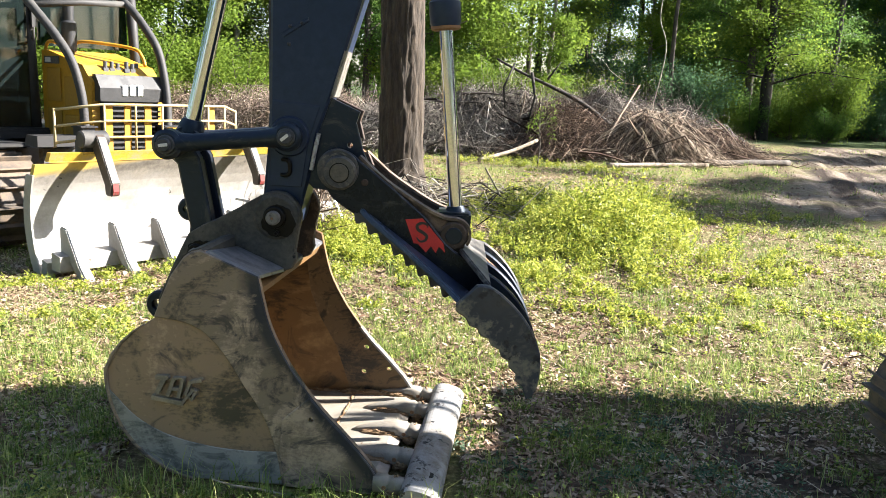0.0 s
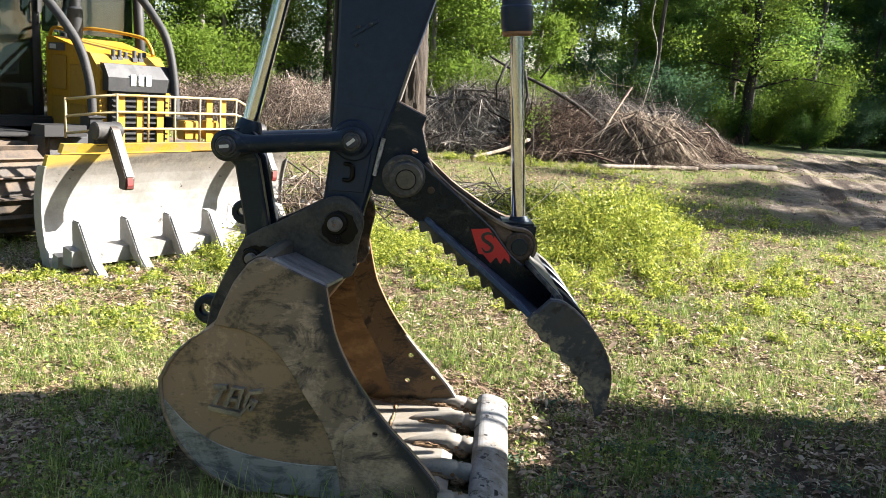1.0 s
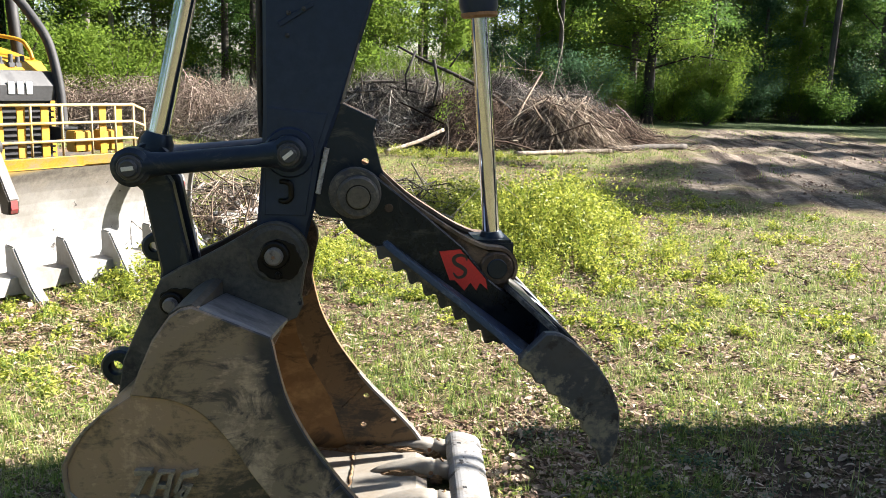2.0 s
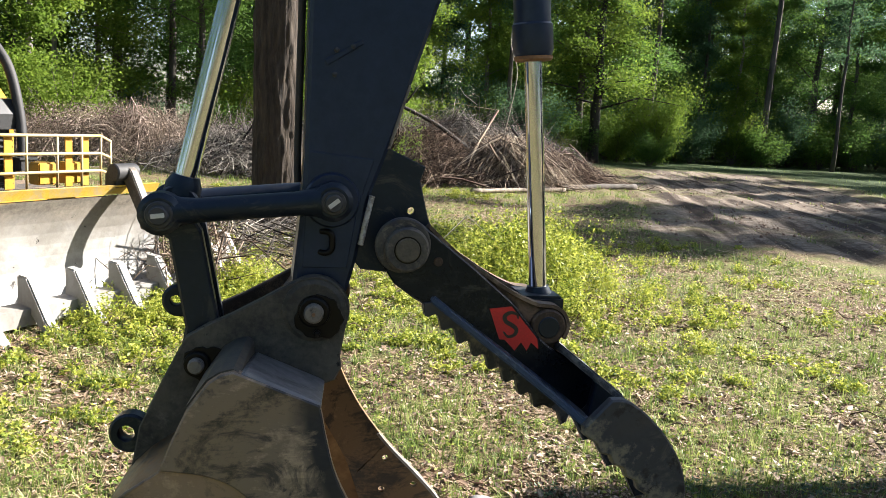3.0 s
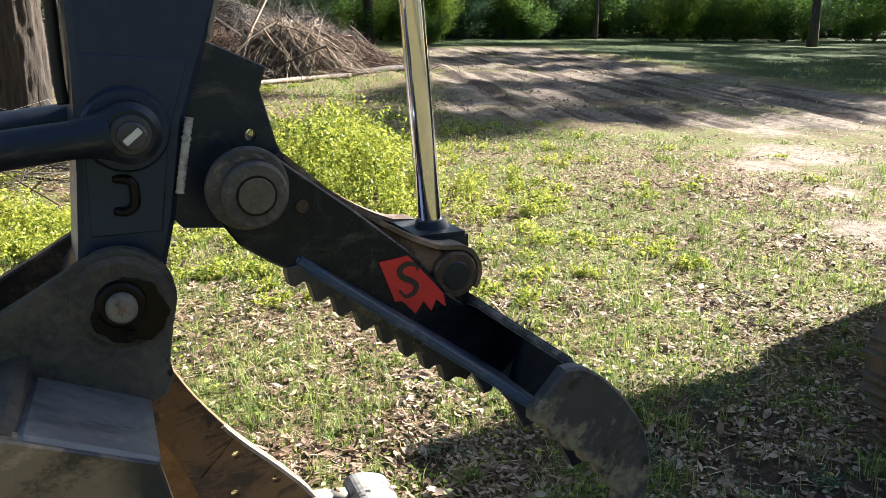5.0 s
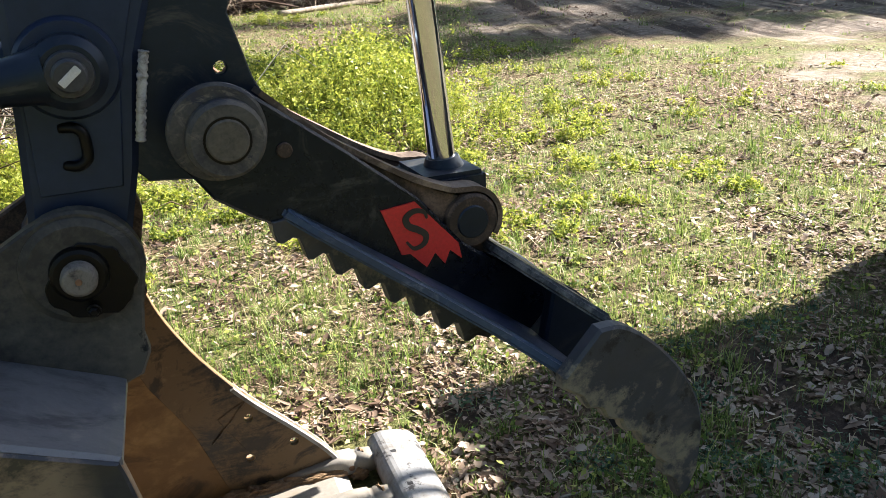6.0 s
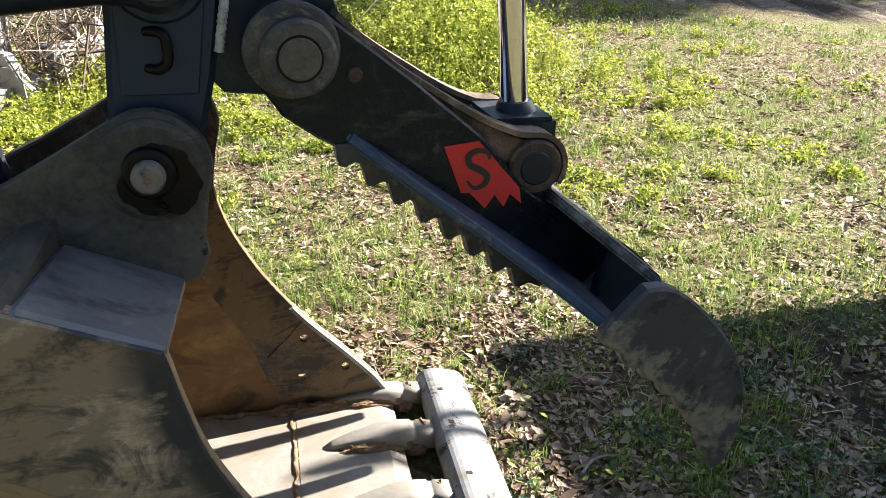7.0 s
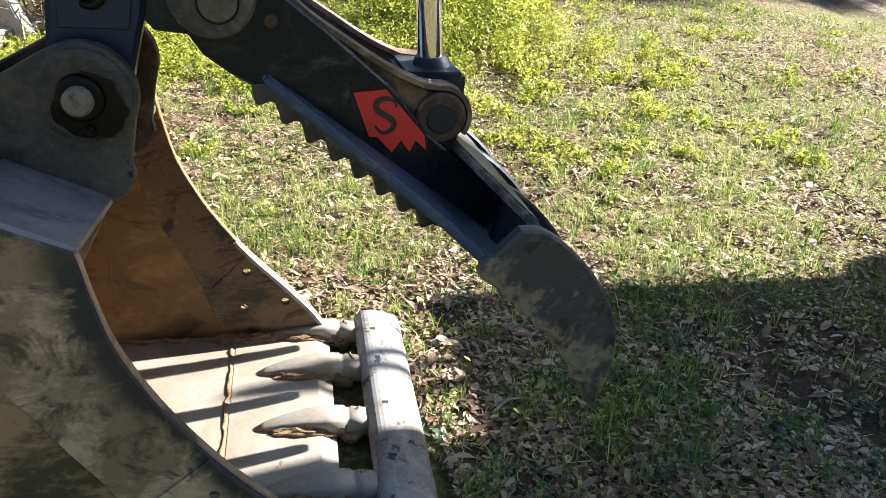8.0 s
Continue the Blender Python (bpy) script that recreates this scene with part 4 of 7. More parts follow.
    front = smooth_curve([(-0.652, 0.866), (-0.643, 0.830), (-0.630, 0.770), (-0.598, 0.660), (-0.530, 0.530), (-0.452, 0.420), (-0.380, 0.335), (-0.285, 0.240), (-0.190, 0.135), (-0.125, 0.035)], 4)
    rim = [(p[0], p[1]) for p in front]
    profile = rim + [(-0.125, 0.008)] + back[::-1][1:]
    holes = [(-0.428, 0.305)]
    near = part("side_plate", prism(profile, NY, NY + 0.024, 0.003), M_SIDE, bucket, "mud-stained worn steel side plate")
    far_holes = [(-0.405, 0.290), (-0.284, 0.182), (-0.414, 0.157)]
    far = part("side_plate", prism(profile, FY - 0.024, FY, 0.003), M_INNER, bucket, "rust-brown side plate")
    with_holes(far, far_holes, 0.014)
    # reinforcing band along the front of the near side, side cutter, dark rim and heel plate
    ridge = smooth_curve([(-1.072, 0.672), (-1.02, 0.668), (-0.955, 0.660), (-0.880, 0.632), (-0.820, 0.580), (-0.768, 0.515), (-0.708, 0.421), (-0.645, 0.332), (-0.600, 0.24), (-0.566, 0.13), (-0.545, 0.012)], 4)
    band = [(-0.882, 0.953)] + rim + [(-0.125, 0.010)] + [(p[0], p[1]) for p in ridge][::-1] + [(-1.043, 0.748), (-1.000, 0.846), (-0.948, 0.920), (-0.917, 0.943)]
    bandob = part("side_band", prism(band, NY - 0.010, NY, 0.004), M_BAND, bucket, "scraped grey reinforcing band")
    lowrim = [p for p in rim if p[1] < 0.40]
    cutter = lowrim + [(-0.125, 0.012), (-0.530, 0.012), (-0.555, 0.16), (-0.545, 0.295)]
    sc = part("side_cutter", prism(cutter, NY - 0.022, NY - 0.010, 0.004), M_BAND, bucket)
    for ob in (near, bandob, sc):
        with_holes(ob, holes, 0.012)
    # lining along the far side's front, a cutter bolted over it, and a weld across
    lining = [p for p in rim if 0.06 < p[1] < 0.80] + [(-0.160, 0.052), (-0.474, 0.048), (-0.494, 0.09), (-0.528, 0.19), (-0.563, 0.285), (-0.605, 0.36), (-0.653, 0.44), (-0.700, 0.56), (-0.735, 0.79)]
    liner = part("side_lining", prism(lining, FY - 0.0275, FY - 0.024, 0.001), M_INPLATE, bucket, "grey-brown scraped lining plate")
    fc = part("side_cutter", prism([p for p in rim if p[1] < 0.37] + [(-0.128, 0.03), (-0.33, 0.03), (-0.49, 0.305)], FY - 0.030, FY - 0.0275, 0.001), M_INPLATE, bucket)
    for ob in (liner, fc):
        with_holes(ob, far_holes, 0.014)
    part("weld_bead", tube([(-0.404 + t * -0.108 + wrng.uniform(-0.002, 0.002), FY - 0.0295, 0.352 + t * -0.122) for t in (i / 14 for i in range(15))], [wrng.uniform(0.002, 0.0042) for _ in range(15)], 6), M_INPLATE, bucket)
    # Pale strip along the far rim: sun on the edge, drawn as a bright part.
    sunlit_rim_line = [p for p in rim if p[1] < 0.40]
    part("worn_edge", prism(sunlit_rim_line + [(p[0] - 0.010, p[1] - 0.005) for p in sunlit_rim_line][::-1], FY - 0.038, FY + 0.002), M_BAR, bucket, "bright strip painted for the sun on the rim")
    heel = arc(cx, cz, rb - 0.004, 189, 262, 14) + [(-0.545, 0.012)] + [(q[0], q[1]) for q in smooth_curve([(-0.560, 0.150), (-0.70, 0.142), (-0.86, 0.150), (-1.02, 0.182), (-1.15, 0.245), (-1.245, 0.335)], 5)]
    part("heel_plate", prism(heel, NY - 0.005, NY, 0.003), M_HEEL, bucket, "blue-grey polished heel wear plate")
    round_edge = back[6:-2]
    part("rim_bead", tube([(x, NY - 0.002, z) for x, z in round_edge], [min(0.009, 0.003 + 0.002 * i) for i, _ in enumerate(round_edge)], 6), M_BAND, bucket)
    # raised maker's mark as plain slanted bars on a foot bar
    mk, sx = NY, 0.036
    def bar(pts, w):
        return ribbon([(x + sx, z - 0.010) for x, z in pts], w, mk - 0.024, mk)
    marks = [bar([(-1.116, 0.352), (-0.985, 0.336)], 0.018), bar([(-0.992, 0.336), (-0.945, 0.395)], 0.012), bar([(-1.098, 0.437), (-1.045, 0.440)], 0.016), bar([(-1.062, 0.437), (-1.095, 0.368)], 0.018),
             bar([(-1.05, 0.362), (-1.022, 0.438), (-0.985, 0.442), (-1.005, 0.358)], 0.015), bar([(-1.035, 0.395), (-0.995, 0.395)], 0.013),
             bar([(-0.908, 0.440), (-0.955, 0.428), (-0.975, 0.378), (-0.950, 0.356), (-0.932, 0.392), (-0.955, 0.396)], 0.014)]
    part("raised_maker_mark", joined(*marks), M_MARK, bucket, "raised steel mark of plain slanted bars")
    # top plate, lip plate, adapters, bar
    plate = [(-0.872, 0.945), (-0.852, 0.953), (-0.665, 0.878), (-0.648, 0.869), (-0.648, 0.856), (-0.664, 0.850), (-0.865, 0.930)]
    edge_y, ear_y = NY - 0.004, CY - 0.165
    slope = prism(plate, edge_y, ear_y, 0.008)
    for v in slope.verts:
        v.co.z -= 0.13 * (v.co.y - edge_y)
    level = prism(plate, ear_y, FY)
    bmesh.ops.translate(level, verts=level.verts[:], vec=(0, 0, -0.13 * (ear_y - edge_y)))
    part("top_plate", joined(slope, level), M_BLUE, bucket, "blue-grey steel top plate")
    part("top_cap", prism([(-0.862, 0.890), (-0.866, 0.948), (-0.884, 0.959), (-0.920, 0.949), (-0.954, 0.926), (-1.006, 0.850), (-0.998, 0.845), (-0.944, 0.917), (-0.914, 0.938), (-0.880, 0.940), (-0.876, 0.890)], NY + 0.004, ear_y), M_EAR, bucket, "dusty black top of the bucket back")
    part("top_edge", prism([(-0.865, 0.882), (-0.66, 0.800), (-0.675, 0.765), (-0.885, 0.855)], NY + 0.03, FY - 0.03), M_INNER, bucket)
    part("lip_plate", prism([(-0.89, 0.026), (-0.436, 0.034), (-0.436, 0.0465), (-0.89, 0.040)], NY + 0.024, FY - 0.028), M_FLOOR, bucket, "scoured bright floor plate")
    part("cutting_edge", prism([(-0.448, 0.020), (-0.440, 0.048), (-0.185, 0.054), (-0.140, 0.032), (-0.140, 0.012), (-0.42, 0.010)], NY - 0.018, FY + 0.010, 0.004), M_FLOOR, bucket, "scoured bright cutting edge")
    rng = random.Random(4)
    ys = np.arange(NY + 0.03, FY - 0.03, 0.02)
    part("seam_weld", tube([(-0.452 + rng.uniform(-0.005, 0.005), y, 0.046) for y in ys], [rng.uniform(0.0035, 0.0085) for _ in ys], 6), M_MUD, bucket, "mud-filled weld seam")
    for k, yl in enumerate((-0.515, -0.250, 0.018, 0.288, 0.500)):
        yc = CY + yl
        w = 0.042 if 0 < k < 4 else 0.034
        stations = [(-0.370, 0.006, 0.047, 0.052, yc - 0.012), (-0.340, 0.017, 0.047, 0.064, yc - 0.008), (-0.29, w * 0.62, 0.046, 0.076, yc - 0.003), (-0.22, w * 0.9, 0.046, 0.088, yc), (-0.17, w, 0.034, 0.096, yc), (-0.118, w * 0.95, 0.028, 0.095, yc),
                                         (-0.114, w * 0.86, 0.030, 0.090, yc), (-0.102, w * 0.86, 0.030, 0.089, yc), (-0.098, w * 0.95, 0.026, 0.092, yc), (-0.02, w * 0.88, 0.024, 0.080, yc)]
        ad = part("tooth_adapter", loft(stations if k else stations[4:]), M_FLOOR, bucket, "worn pale tooth adapter")
        part("tooth_pin", rod((-0.125, yc - w * 1.0, 0.058), (-0.125, yc + w * 1.0, 0.058), 0.010, 0.002, 10), M_RUST, ad)
        part("packed_mud", joined(lump((-0.085, yc + 0.012, 0.050), (0.022, w * 0.9, 0.042), k + 20), lump((-0.10, yc - w * 0.8, 0.030), (0.03, 0.014, 0.022), k + 31)), M_MUD, ad)
        if k:
            part("mud_bank", lump((-0.235, yc - w * 0.85, 0.050), (0.085, 0.019, 0.020), k + 5), M_MUD, ad)
            part("packed_mud", loft([(-0.33, 0.008, 0.042, 0.052, yc - w * 0.7), (-0.25, 0.016, 0.04, 0.064, yc - w - 0.002), (-0.18, 0.012, 0.04, 0.060, yc - w), (-0.14, 0.006, 0.04, 0.048, yc - w)]), M_MUD, ad)
    barp = [(q[0], q[1]) for q in smooth_curve([(-0.048, 0.022), (-0.054, 0.070), (-0.040, 0.096), (-0.010, 0.107), (0.040, 0.100), (0.082, 0.084), (0.103, 0.058), (0.100, 0.022), (0.075, 0.004), (-0.015, 0.004)], 3)]
    lip_bar = part("smooth_lip_bar", prism(barp, CY - 0.625, CY + 0.568, 0.010), M_SCABBED, bucket, "scraped pale steel bar across the teeth")
    for yl in (-0.45, -0.19, 0.04, 0.27, 0.44):
        part("bar_slot", box((-0.010, CY + yl - 0.008, 0.090), (0.008, CY + yl + 0.006, 0.1075), 0.001), M_RUBBER, lip_bar)
    rng = random.Random(9)
    pts = [(-0.80 + 0.035 * k, FY - 0.040 + rng.uniform(-0.012, 0.004), 0.046 + rng.uniform(-0.004, 0.008)) for k in range(15)]
    part("mud_fillet", tube(smooth_curve(pts, 3), [0.005 + 0.010 * rng.random() * min(1, i / 20) for i, _ in enumerate(smooth_curve(pts, 3))], 7), M_MUD, bucket, "dried mud in the corner")
    for k, (x, s) in enumerate(((-0.47, 0.045), (-0.42, 0.03), (-0.36, 0.06), (-0.30, 0.05), (-0.24, 0.04))):
        part("mud_lump", lump((x, FY - 0.050 + 0.006 * (k % 2), 0.050), (s, 0.022, 0.016 + 0.12 * (s - 0.03)), 40 + k, 0.6), M_MUD, bucket, "dried mud in the corner")
    part("grease_patch", blot(0.035, CY - 0.48, 0.030, 0, 21, 0.002, 0.0), M_GREASE, lip_bar, "black scab of old paint")
    patch = lip_bar.children[-1]
    patch.data.transform(Matrix.Translation((0, 0, 0.1025)) @ Matrix.Rotation(radians(8), 4, "Y") @ Matrix(((1, 0, 0, 0), (0, 0, 1, 0), (0, -1, 0, 0), (0, 0, 0, 1))))
    for ob in hung:
        for o in (ob, *ob.children_recursive):
            o.data.transform(askew)

    # ---- thumb
    tail = [(0.125, 0.905), (0.190, 0.862), (0.262, 0.800), (0.165, 0.705), (0.060, 0.765), (-0.328, 1.068), (-0.358, 1.070), (-0.404, 1.096), (-0.464, 1.139)]
    side = arc(PIN_THUMB[0], PIN_THUMB[1], 0.090, 205, 42, 12) + [(-0.215, 1.196), (-0.078, 1.084), (-0.062, 1.068), (0.020, 0.970), (0.060, 0.938)] + tail
    lug = [(-0.40, 1.20), (-0.350, 1.308), (-0.254, 1.222), (-0.159, 1.160), (-0.075, 1.108), (-0.010, 1.078)] + arc(PIN_CYL[0], PIN_CYL[1], 0.062, 112, -40, 12) + [(0.10, 0.92), (-0.05, 0.95), (-0.30, 1.12)]
    thumb = part("thumb", prism(side, CY - 0.188, CY - 0.160, 0.005), M_THUMB, ex, "glossy black hydraulic thumb with a serrated edge")
    # Brown far plate: rust on black paint, its sunlit edges painted in.
    part("thumb_side_plate", prism(side, CY + 0.160, CY + 0.188, 0.004), M_RUST, thumb, "far side plate, rust and sunlit edges in its brown")
    for s in (-1, 1):
        part("lug_plate", prism(lug, *sorted((CY + s * 0.160, CY + s * 0.120)), 0.004), M_SADDLE, thumb, "worn brown lug plate")
    # serrated ribs under the plates
    teeth = [(-0.368, 1.082)]
    for k in range(8):
        ax, az = -0.368 + 0.054 * k, 1.076 - 0.0425 * k
        teeth += [(ax, az - 0.012), (ax + 0.006, az - 0.036), (ax + 0.016, az - 0.039), (ax + 0.036, az - 0.030), (ax + 0.047, az - 0.034)]
    teeth += [(0.075, 0.735), (0.10, 0.76), (-0.30, 1.075), (-0.34, 1.085)]
    for s in (-1, 1):
        part("serrated_rib", prism(teeth, CY + s * 0.176 - 0.020, CY + s * 0.176 + 0.020, 0.002), M_CLAW, thumb)
    # flanges that widen towards the claws
    def flange(stations, th, name, mat):
        d = (Vector(stations[-1][:2]) - Vector(stations[0][:2])).normalized()
        nrm = Vector((-d.y, d.x)) * th
        bm = bmesh.new()
        rows = [[bm.verts.new((x + o[0], CY + sy * hw, z + o[1])) for sy, o in ((-1, (0, 0)), (1, (0, 0)), (1, nrm), (-1, nrm))] for x, z, hw in stations]
        for p, q in zip(rows, rows[1:]):
            for k in range(4):
                bm.faces.new((p[k], p[(k + 1) % 4], q[(k + 1) % 4], q[k]))
        bm.faces.new(rows[0])
        bm.faces.new(rows[-1][::-1])
        bmesh.ops.recalc_face_normals(bm, faces=bm.faces)
        rimmed = [e for e in bm.edges if len(e.link_faces) == 2 and e.calc_face_angle(0) > 0.5]
        bmesh.ops.bevel(bm, geom=rimmed, offset=0.006, segments=3, affect="EDGES", clamp_overlap=True)
        return part(name, bm, mat, thumb)
    flange([(-0.352, 1.087, 0.196), (-0.30, 1.049, 0.232), (-0.10, 0.906, 0.310), (0.02, 0.820, 0.380), (0.108, 0.757, 0.475), (0.175, 0.705, 0.475)], 0.024, "lower_flange", M_FLANGE)
    flange([(0.075, 0.938, 0.20), (0.135, 0.893, 0.33), (0.195, 0.850, 0.475)], 0.022, "upper_flange", M_SCRAPE)
    # four claws
    outer = smooth_curve([(0.150, 0.872), (0.20, 0.868), (0.265, 0.826), (0.335, 0.755), (0.390, 0.670), (0.415, 0.585), (0.412, 0.490), (0.392, 0.432)], 4)
    lower = [(0.368, 0.418), (0.350, 0.470), (0.322, 0.492), (0.322, 0.520), (0.292, 0.548), (0.290, 0.572), (0.258, 0.590), (0.250, 0.618), (0.216, 0.632), (0.205, 0.660), (0.172, 0.672), (0.158, 0.700), (0.128, 0.708), (0.112, 0.738), (0.072, 0.765), (0.072, 0.790)]
    claw = [(p[0], p[1]) for p in outer] + lower
    plain = [(q[0], q[1]) for q in outer[4:-2]] + [(0.372, 0.45), (0.325, 0.535), (0.255, 0.620), (0.17, 0.700)]
    # Inner claws are darker: the shade of the recess is put into their colour.
    for yc in (3.075, 3.315, 3.558, 3.80, 4.045):
        part("claw", prism(plain if 3.1 < yc < 4.0 else claw, yc - 0.018, yc + 0.018, 0.006), M_BLACK if 3.1 < yc < 4.0 else M_CLAW, thumb, "scuffed black steel claw")
    # pivot discs and pin
    px, pz = PIN_THUMB
    yf = CY - 0.188
    part("pivot_disc", turned((px - 0.010, yf, pz + 0.010), (px - 0.010, yf - 0.010, pz + 0.010), [(0, 0.087), (0.7, 0.086), (1, 0.081)], 44), M_PIVOT, thumb)
    part("pivot_ring", turned((px, yf - 0.008, pz), (px, yf - 0.034, pz), [(0, 0.070), (0.7, 0.069), (1, 0.062)], 40), M_PIVOT, thumb, "scuffed retaining ring")
    # Proud black disc; the gap's shade round the pin is painted with it.
    part("pivot_groove", rod((px, yf - 0.02, pz), (px, yf - 0.0355, pz), 0.042, 0, 32), M_GREASE, thumb)
    part("pivot_pin", rod((px, yf - 0.02, pz), (px, yf - 0.040, pz), 0.0375, 0.003, 32), M_PINDUST, thumb)
    part("grease_plug", rod((-0.330, yf, 1.212), (-0.330, yf - 0.005, 1.212), 0.015, 0.002, 14), M_SADDLE, thumb)
    part("pivot_tube", rod((px, CY - 0.16, pz), (px, CY + 0.16, pz), 0.06, 0, 24), M_BLACK, thumb)
    for s in (-1, 1):
        part("lug_ring", turned((PIN_CYL[0], CY + s * 0.160, PIN_CYL[1]), (PIN_CYL[0], CY + s * 0.178, PIN_CYL[1]), [(0, 0.060), (0.7, 0.059), (1, 0.053)], 32), M_SADDLE, thumb, "worn brown lug ring")
        part("thumb_pin", rod((PIN_CYL[0], CY + s * 0.15, PIN_CYL[1]), (PIN_CYL[0], CY + s * 0.182, PIN_CYL[1]), 0.036, 0.003, 28), M_BLACK, thumb)
        edge = smooth_curve([(-0.358, 1.316), (-0.254, 1.226), (-0.159, 1.164), (-0.085, 1.119), (-0.030, 1.092), (0.012, 1.076)], 4) + arc(PIN_CYL[0], PIN_CYL[1], 0.069, 95, -35, 12)
        part("saddle_flange", ribbon(edge, 0.011, *sorted((CY + s * 0.112, CY + s * 0.170))), M_SUNRIM, thumb, "worn brown edge flange with sunlight in its tan")
    # red badge with a black curl
    ye = yf
    badge = [(-0.155, 1.066), (-0.083, 1.074), (0.010, 0.970), (0.017, 0.934), (-0.010, 0.958), (-0.022, 0.930), (-0.043, 0.958), (-0.063, 0.930), (-0.098, 0.966), (-0.116, 0.967)]
    bd = part("badge", prism(badge, ye - 0.004, ye), M_RED, thumb, "red painted badge with a ragged lower edge")
    curl = smooth_curve([(-0.082 + (x + 0.082) * 0.88, 1.016 + (z - 1.016) * 0.88) for x, z in ((-0.056, 1.038), (-0.062, 1.054), (-0.086, 1.060), (-0.107, 1.047), (-0.101, 1.027), (-0.078, 1.014), (-0.060, 0.998), (-0.066, 0.978), (-0.090, 0.971), (-0.108, 0.990))], 6)
    part("badge_curl", ribbon(curl, lambda t: 0.004 + 0.010 * math.sin(math.pi * min(1, max(0, t))) ** 0.8, ye - 0.006, ye - 0.003), M_INK, bd, "black curved stroke")

    # ---- thumb cylinder
    CR = 3.53
    a, b = Vector((0.0605, CR, 1.02)), Vector((-0.031, CR, 1.895))
    tr = part("thumb_cylinder_rod", rod(a, b, 0.0300, 0.002, 32), M_CHROME, ex, "polished chrome piston rod")
    part("rod_end_block", joined(box((-0.030, CR - 0.085, 1.005), (0.120, CR + 0.085, 1.092), 0.010), turned((PIN_CYL[0], CR - 0.09, PIN_CYL[1]), (PIN_CYL[0], CR + 0.09, PIN_CYL[1]), [(0, 0.058), (1, 0.058)], 28),
                                 turned((0.0535, CR, 1.088), (0.051, CR, 1.112), [(0, 0.046), (1, 0.036)], 24)), M_BLACK, tr)
    d = (b - a).normalized()
    part("thumb_cylinder_barrel", joined(turned(b - d * 0.03, b + d * 1.3, [(0, 0.058), (0.012, 0.066), (0.075, 0.066), (0.08, 0.060), (1, 0.060)], 32)), M_STICK, ex)
    part("gland_ring", turned(b - d * 0.045, b - d * 0.028, [(0, 0.055), (0.4, 0.063), (1, 0.063)], 32), M_RUST, tr)

    # ---- boom, house, cab and tracks, off to the side; unseen outlines are set by the shade they cast
    swung = [part("boom", prism([(-0.62, 3.78), (-0.35, 3.95), (0.8, 4.35), (2.1, 4.30), (3.2, 3.30), (4.35, 1.75), (4.30, 1.35), (4.0, 1.35), (2.7, 2.95), (1.7, 3.70), (0.7, 3.78), (-0.45, 3.50)], CY - 0.20, CY + 0.27, 0.02), M_STICK, ex)]
    house = part("house", joined(prism([(4.0, 0.95), (4.0, 2.26), (5.9, 2.26), (5.96, 0.95)], 3.95, 4.66, 0.03), prism([(3.98, 2.22), (4.0, 2.38), (4.06, 2.42), (5.9, 2.42), (5.94, 2.22)], 3.95, 4.98, 0.03),
                                 prism([(4.35, 0.95), (4.35, 2.15), (5.1, 2.2), (5.1, 0.95)], 3.2, 3.96, 0.03), prism([(5.0, 0.95), (5.05, 1.80), (5.85, 1.85), (5.95, 2.20), (7.1, 2.15), (7.25, 0.95)], 2.15, 4.96, 0.05)), M_GREY, ex)
    cab = part("cab", joined(prism([(3.25, 1.0), (3.15, 1.7), (3.45, 2.9), (4.85, 2.95), (4.95, 1.0)], 2.15, 2.20, 0.01), prism([(3.25, 1.0), (3.15, 1.7), (3.45, 2.9), (4.85, 2.95), (4.95, 1.0)], 3.10, 3.15, 0.01),
                             prism([(3.40, 2.85), (3.45, 2.95), (4.85, 3.0), (4.95, 2.9)], 2.12, 3.18, 0.01), prism([(3.25, 0.95), (3.2, 1.3), (4.95, 1.3), (4.95, 0.95)], 2.2, 3.1), prism([(4.88, 1.3), (4.80, 2.92), (4.86, 2.92), (4.95, 1.3)], 2.2, 3.1)), M_GREY, ex)
    part("windscreen", prism([(3.16, 1.7), (3.17, 1.7), (3.46, 2.85), (3.45, 2.85)], 2.22, 3.08), M_GLASS, cab)
    # Unseen rail, added to throw the soft dark stripe across the bucket floor.
    part("handrail", tube(smooth_curve([(4.2, 4.61, 2.36), (4.2, 4.61, 2.92), (4.25, 4.61, 2.99), (4.4, 4.61, 3.0), (5.1, 4.61, 3.0), (5.2, 4.61, 2.95), (5.22, 4.61, 2.38)], 4), 0.026, 10), M_GREY, house)
    swung += [cab]
    turn = Matrix.Translation((0, CY, 0)) @ Matrix.Rotation(radians(4.1), 4, "Z") @ Matrix.Translation((0, -CY, 0))
    for ob in swung:
        for o in (ob, *ob.children):
            o.data.transform(turn)
    part("undercarriage", joined(box((3.2, 1.8, 0.42), (5.6, 3.2, 0.9), 0.05), rod((4.5, 3.0, 0.88), (4.5, 3.0, 0.97), 0.6, 0.01, 36)), M_GREY, ex)
    for yt in (1.55, 3.40):
        ln, rr, z0 = 3.7, 0.30, 0.325
        x0 = 2.00 + rr
        core = arc(x0, z0, rr - 0.05, 90, 270, 14) + [(x0 + ln - 2 * rr + 0.3 * math.cos(a), z0 - 0.3 * math.sin(a) * -1) for a in np.linspace(-1.5, 1.5, 10)]
        tk = part("track", prism(core, yt - 0.20, yt + 0.20, 0.02), M_TRACK, ex, "muddy steel crawler track")
        per = [(x0 + rr * math.cos(a), z0 + rr * math.sin(a), a) for a in np.arange(radians(95), radians(266), 0.155 / rr)]
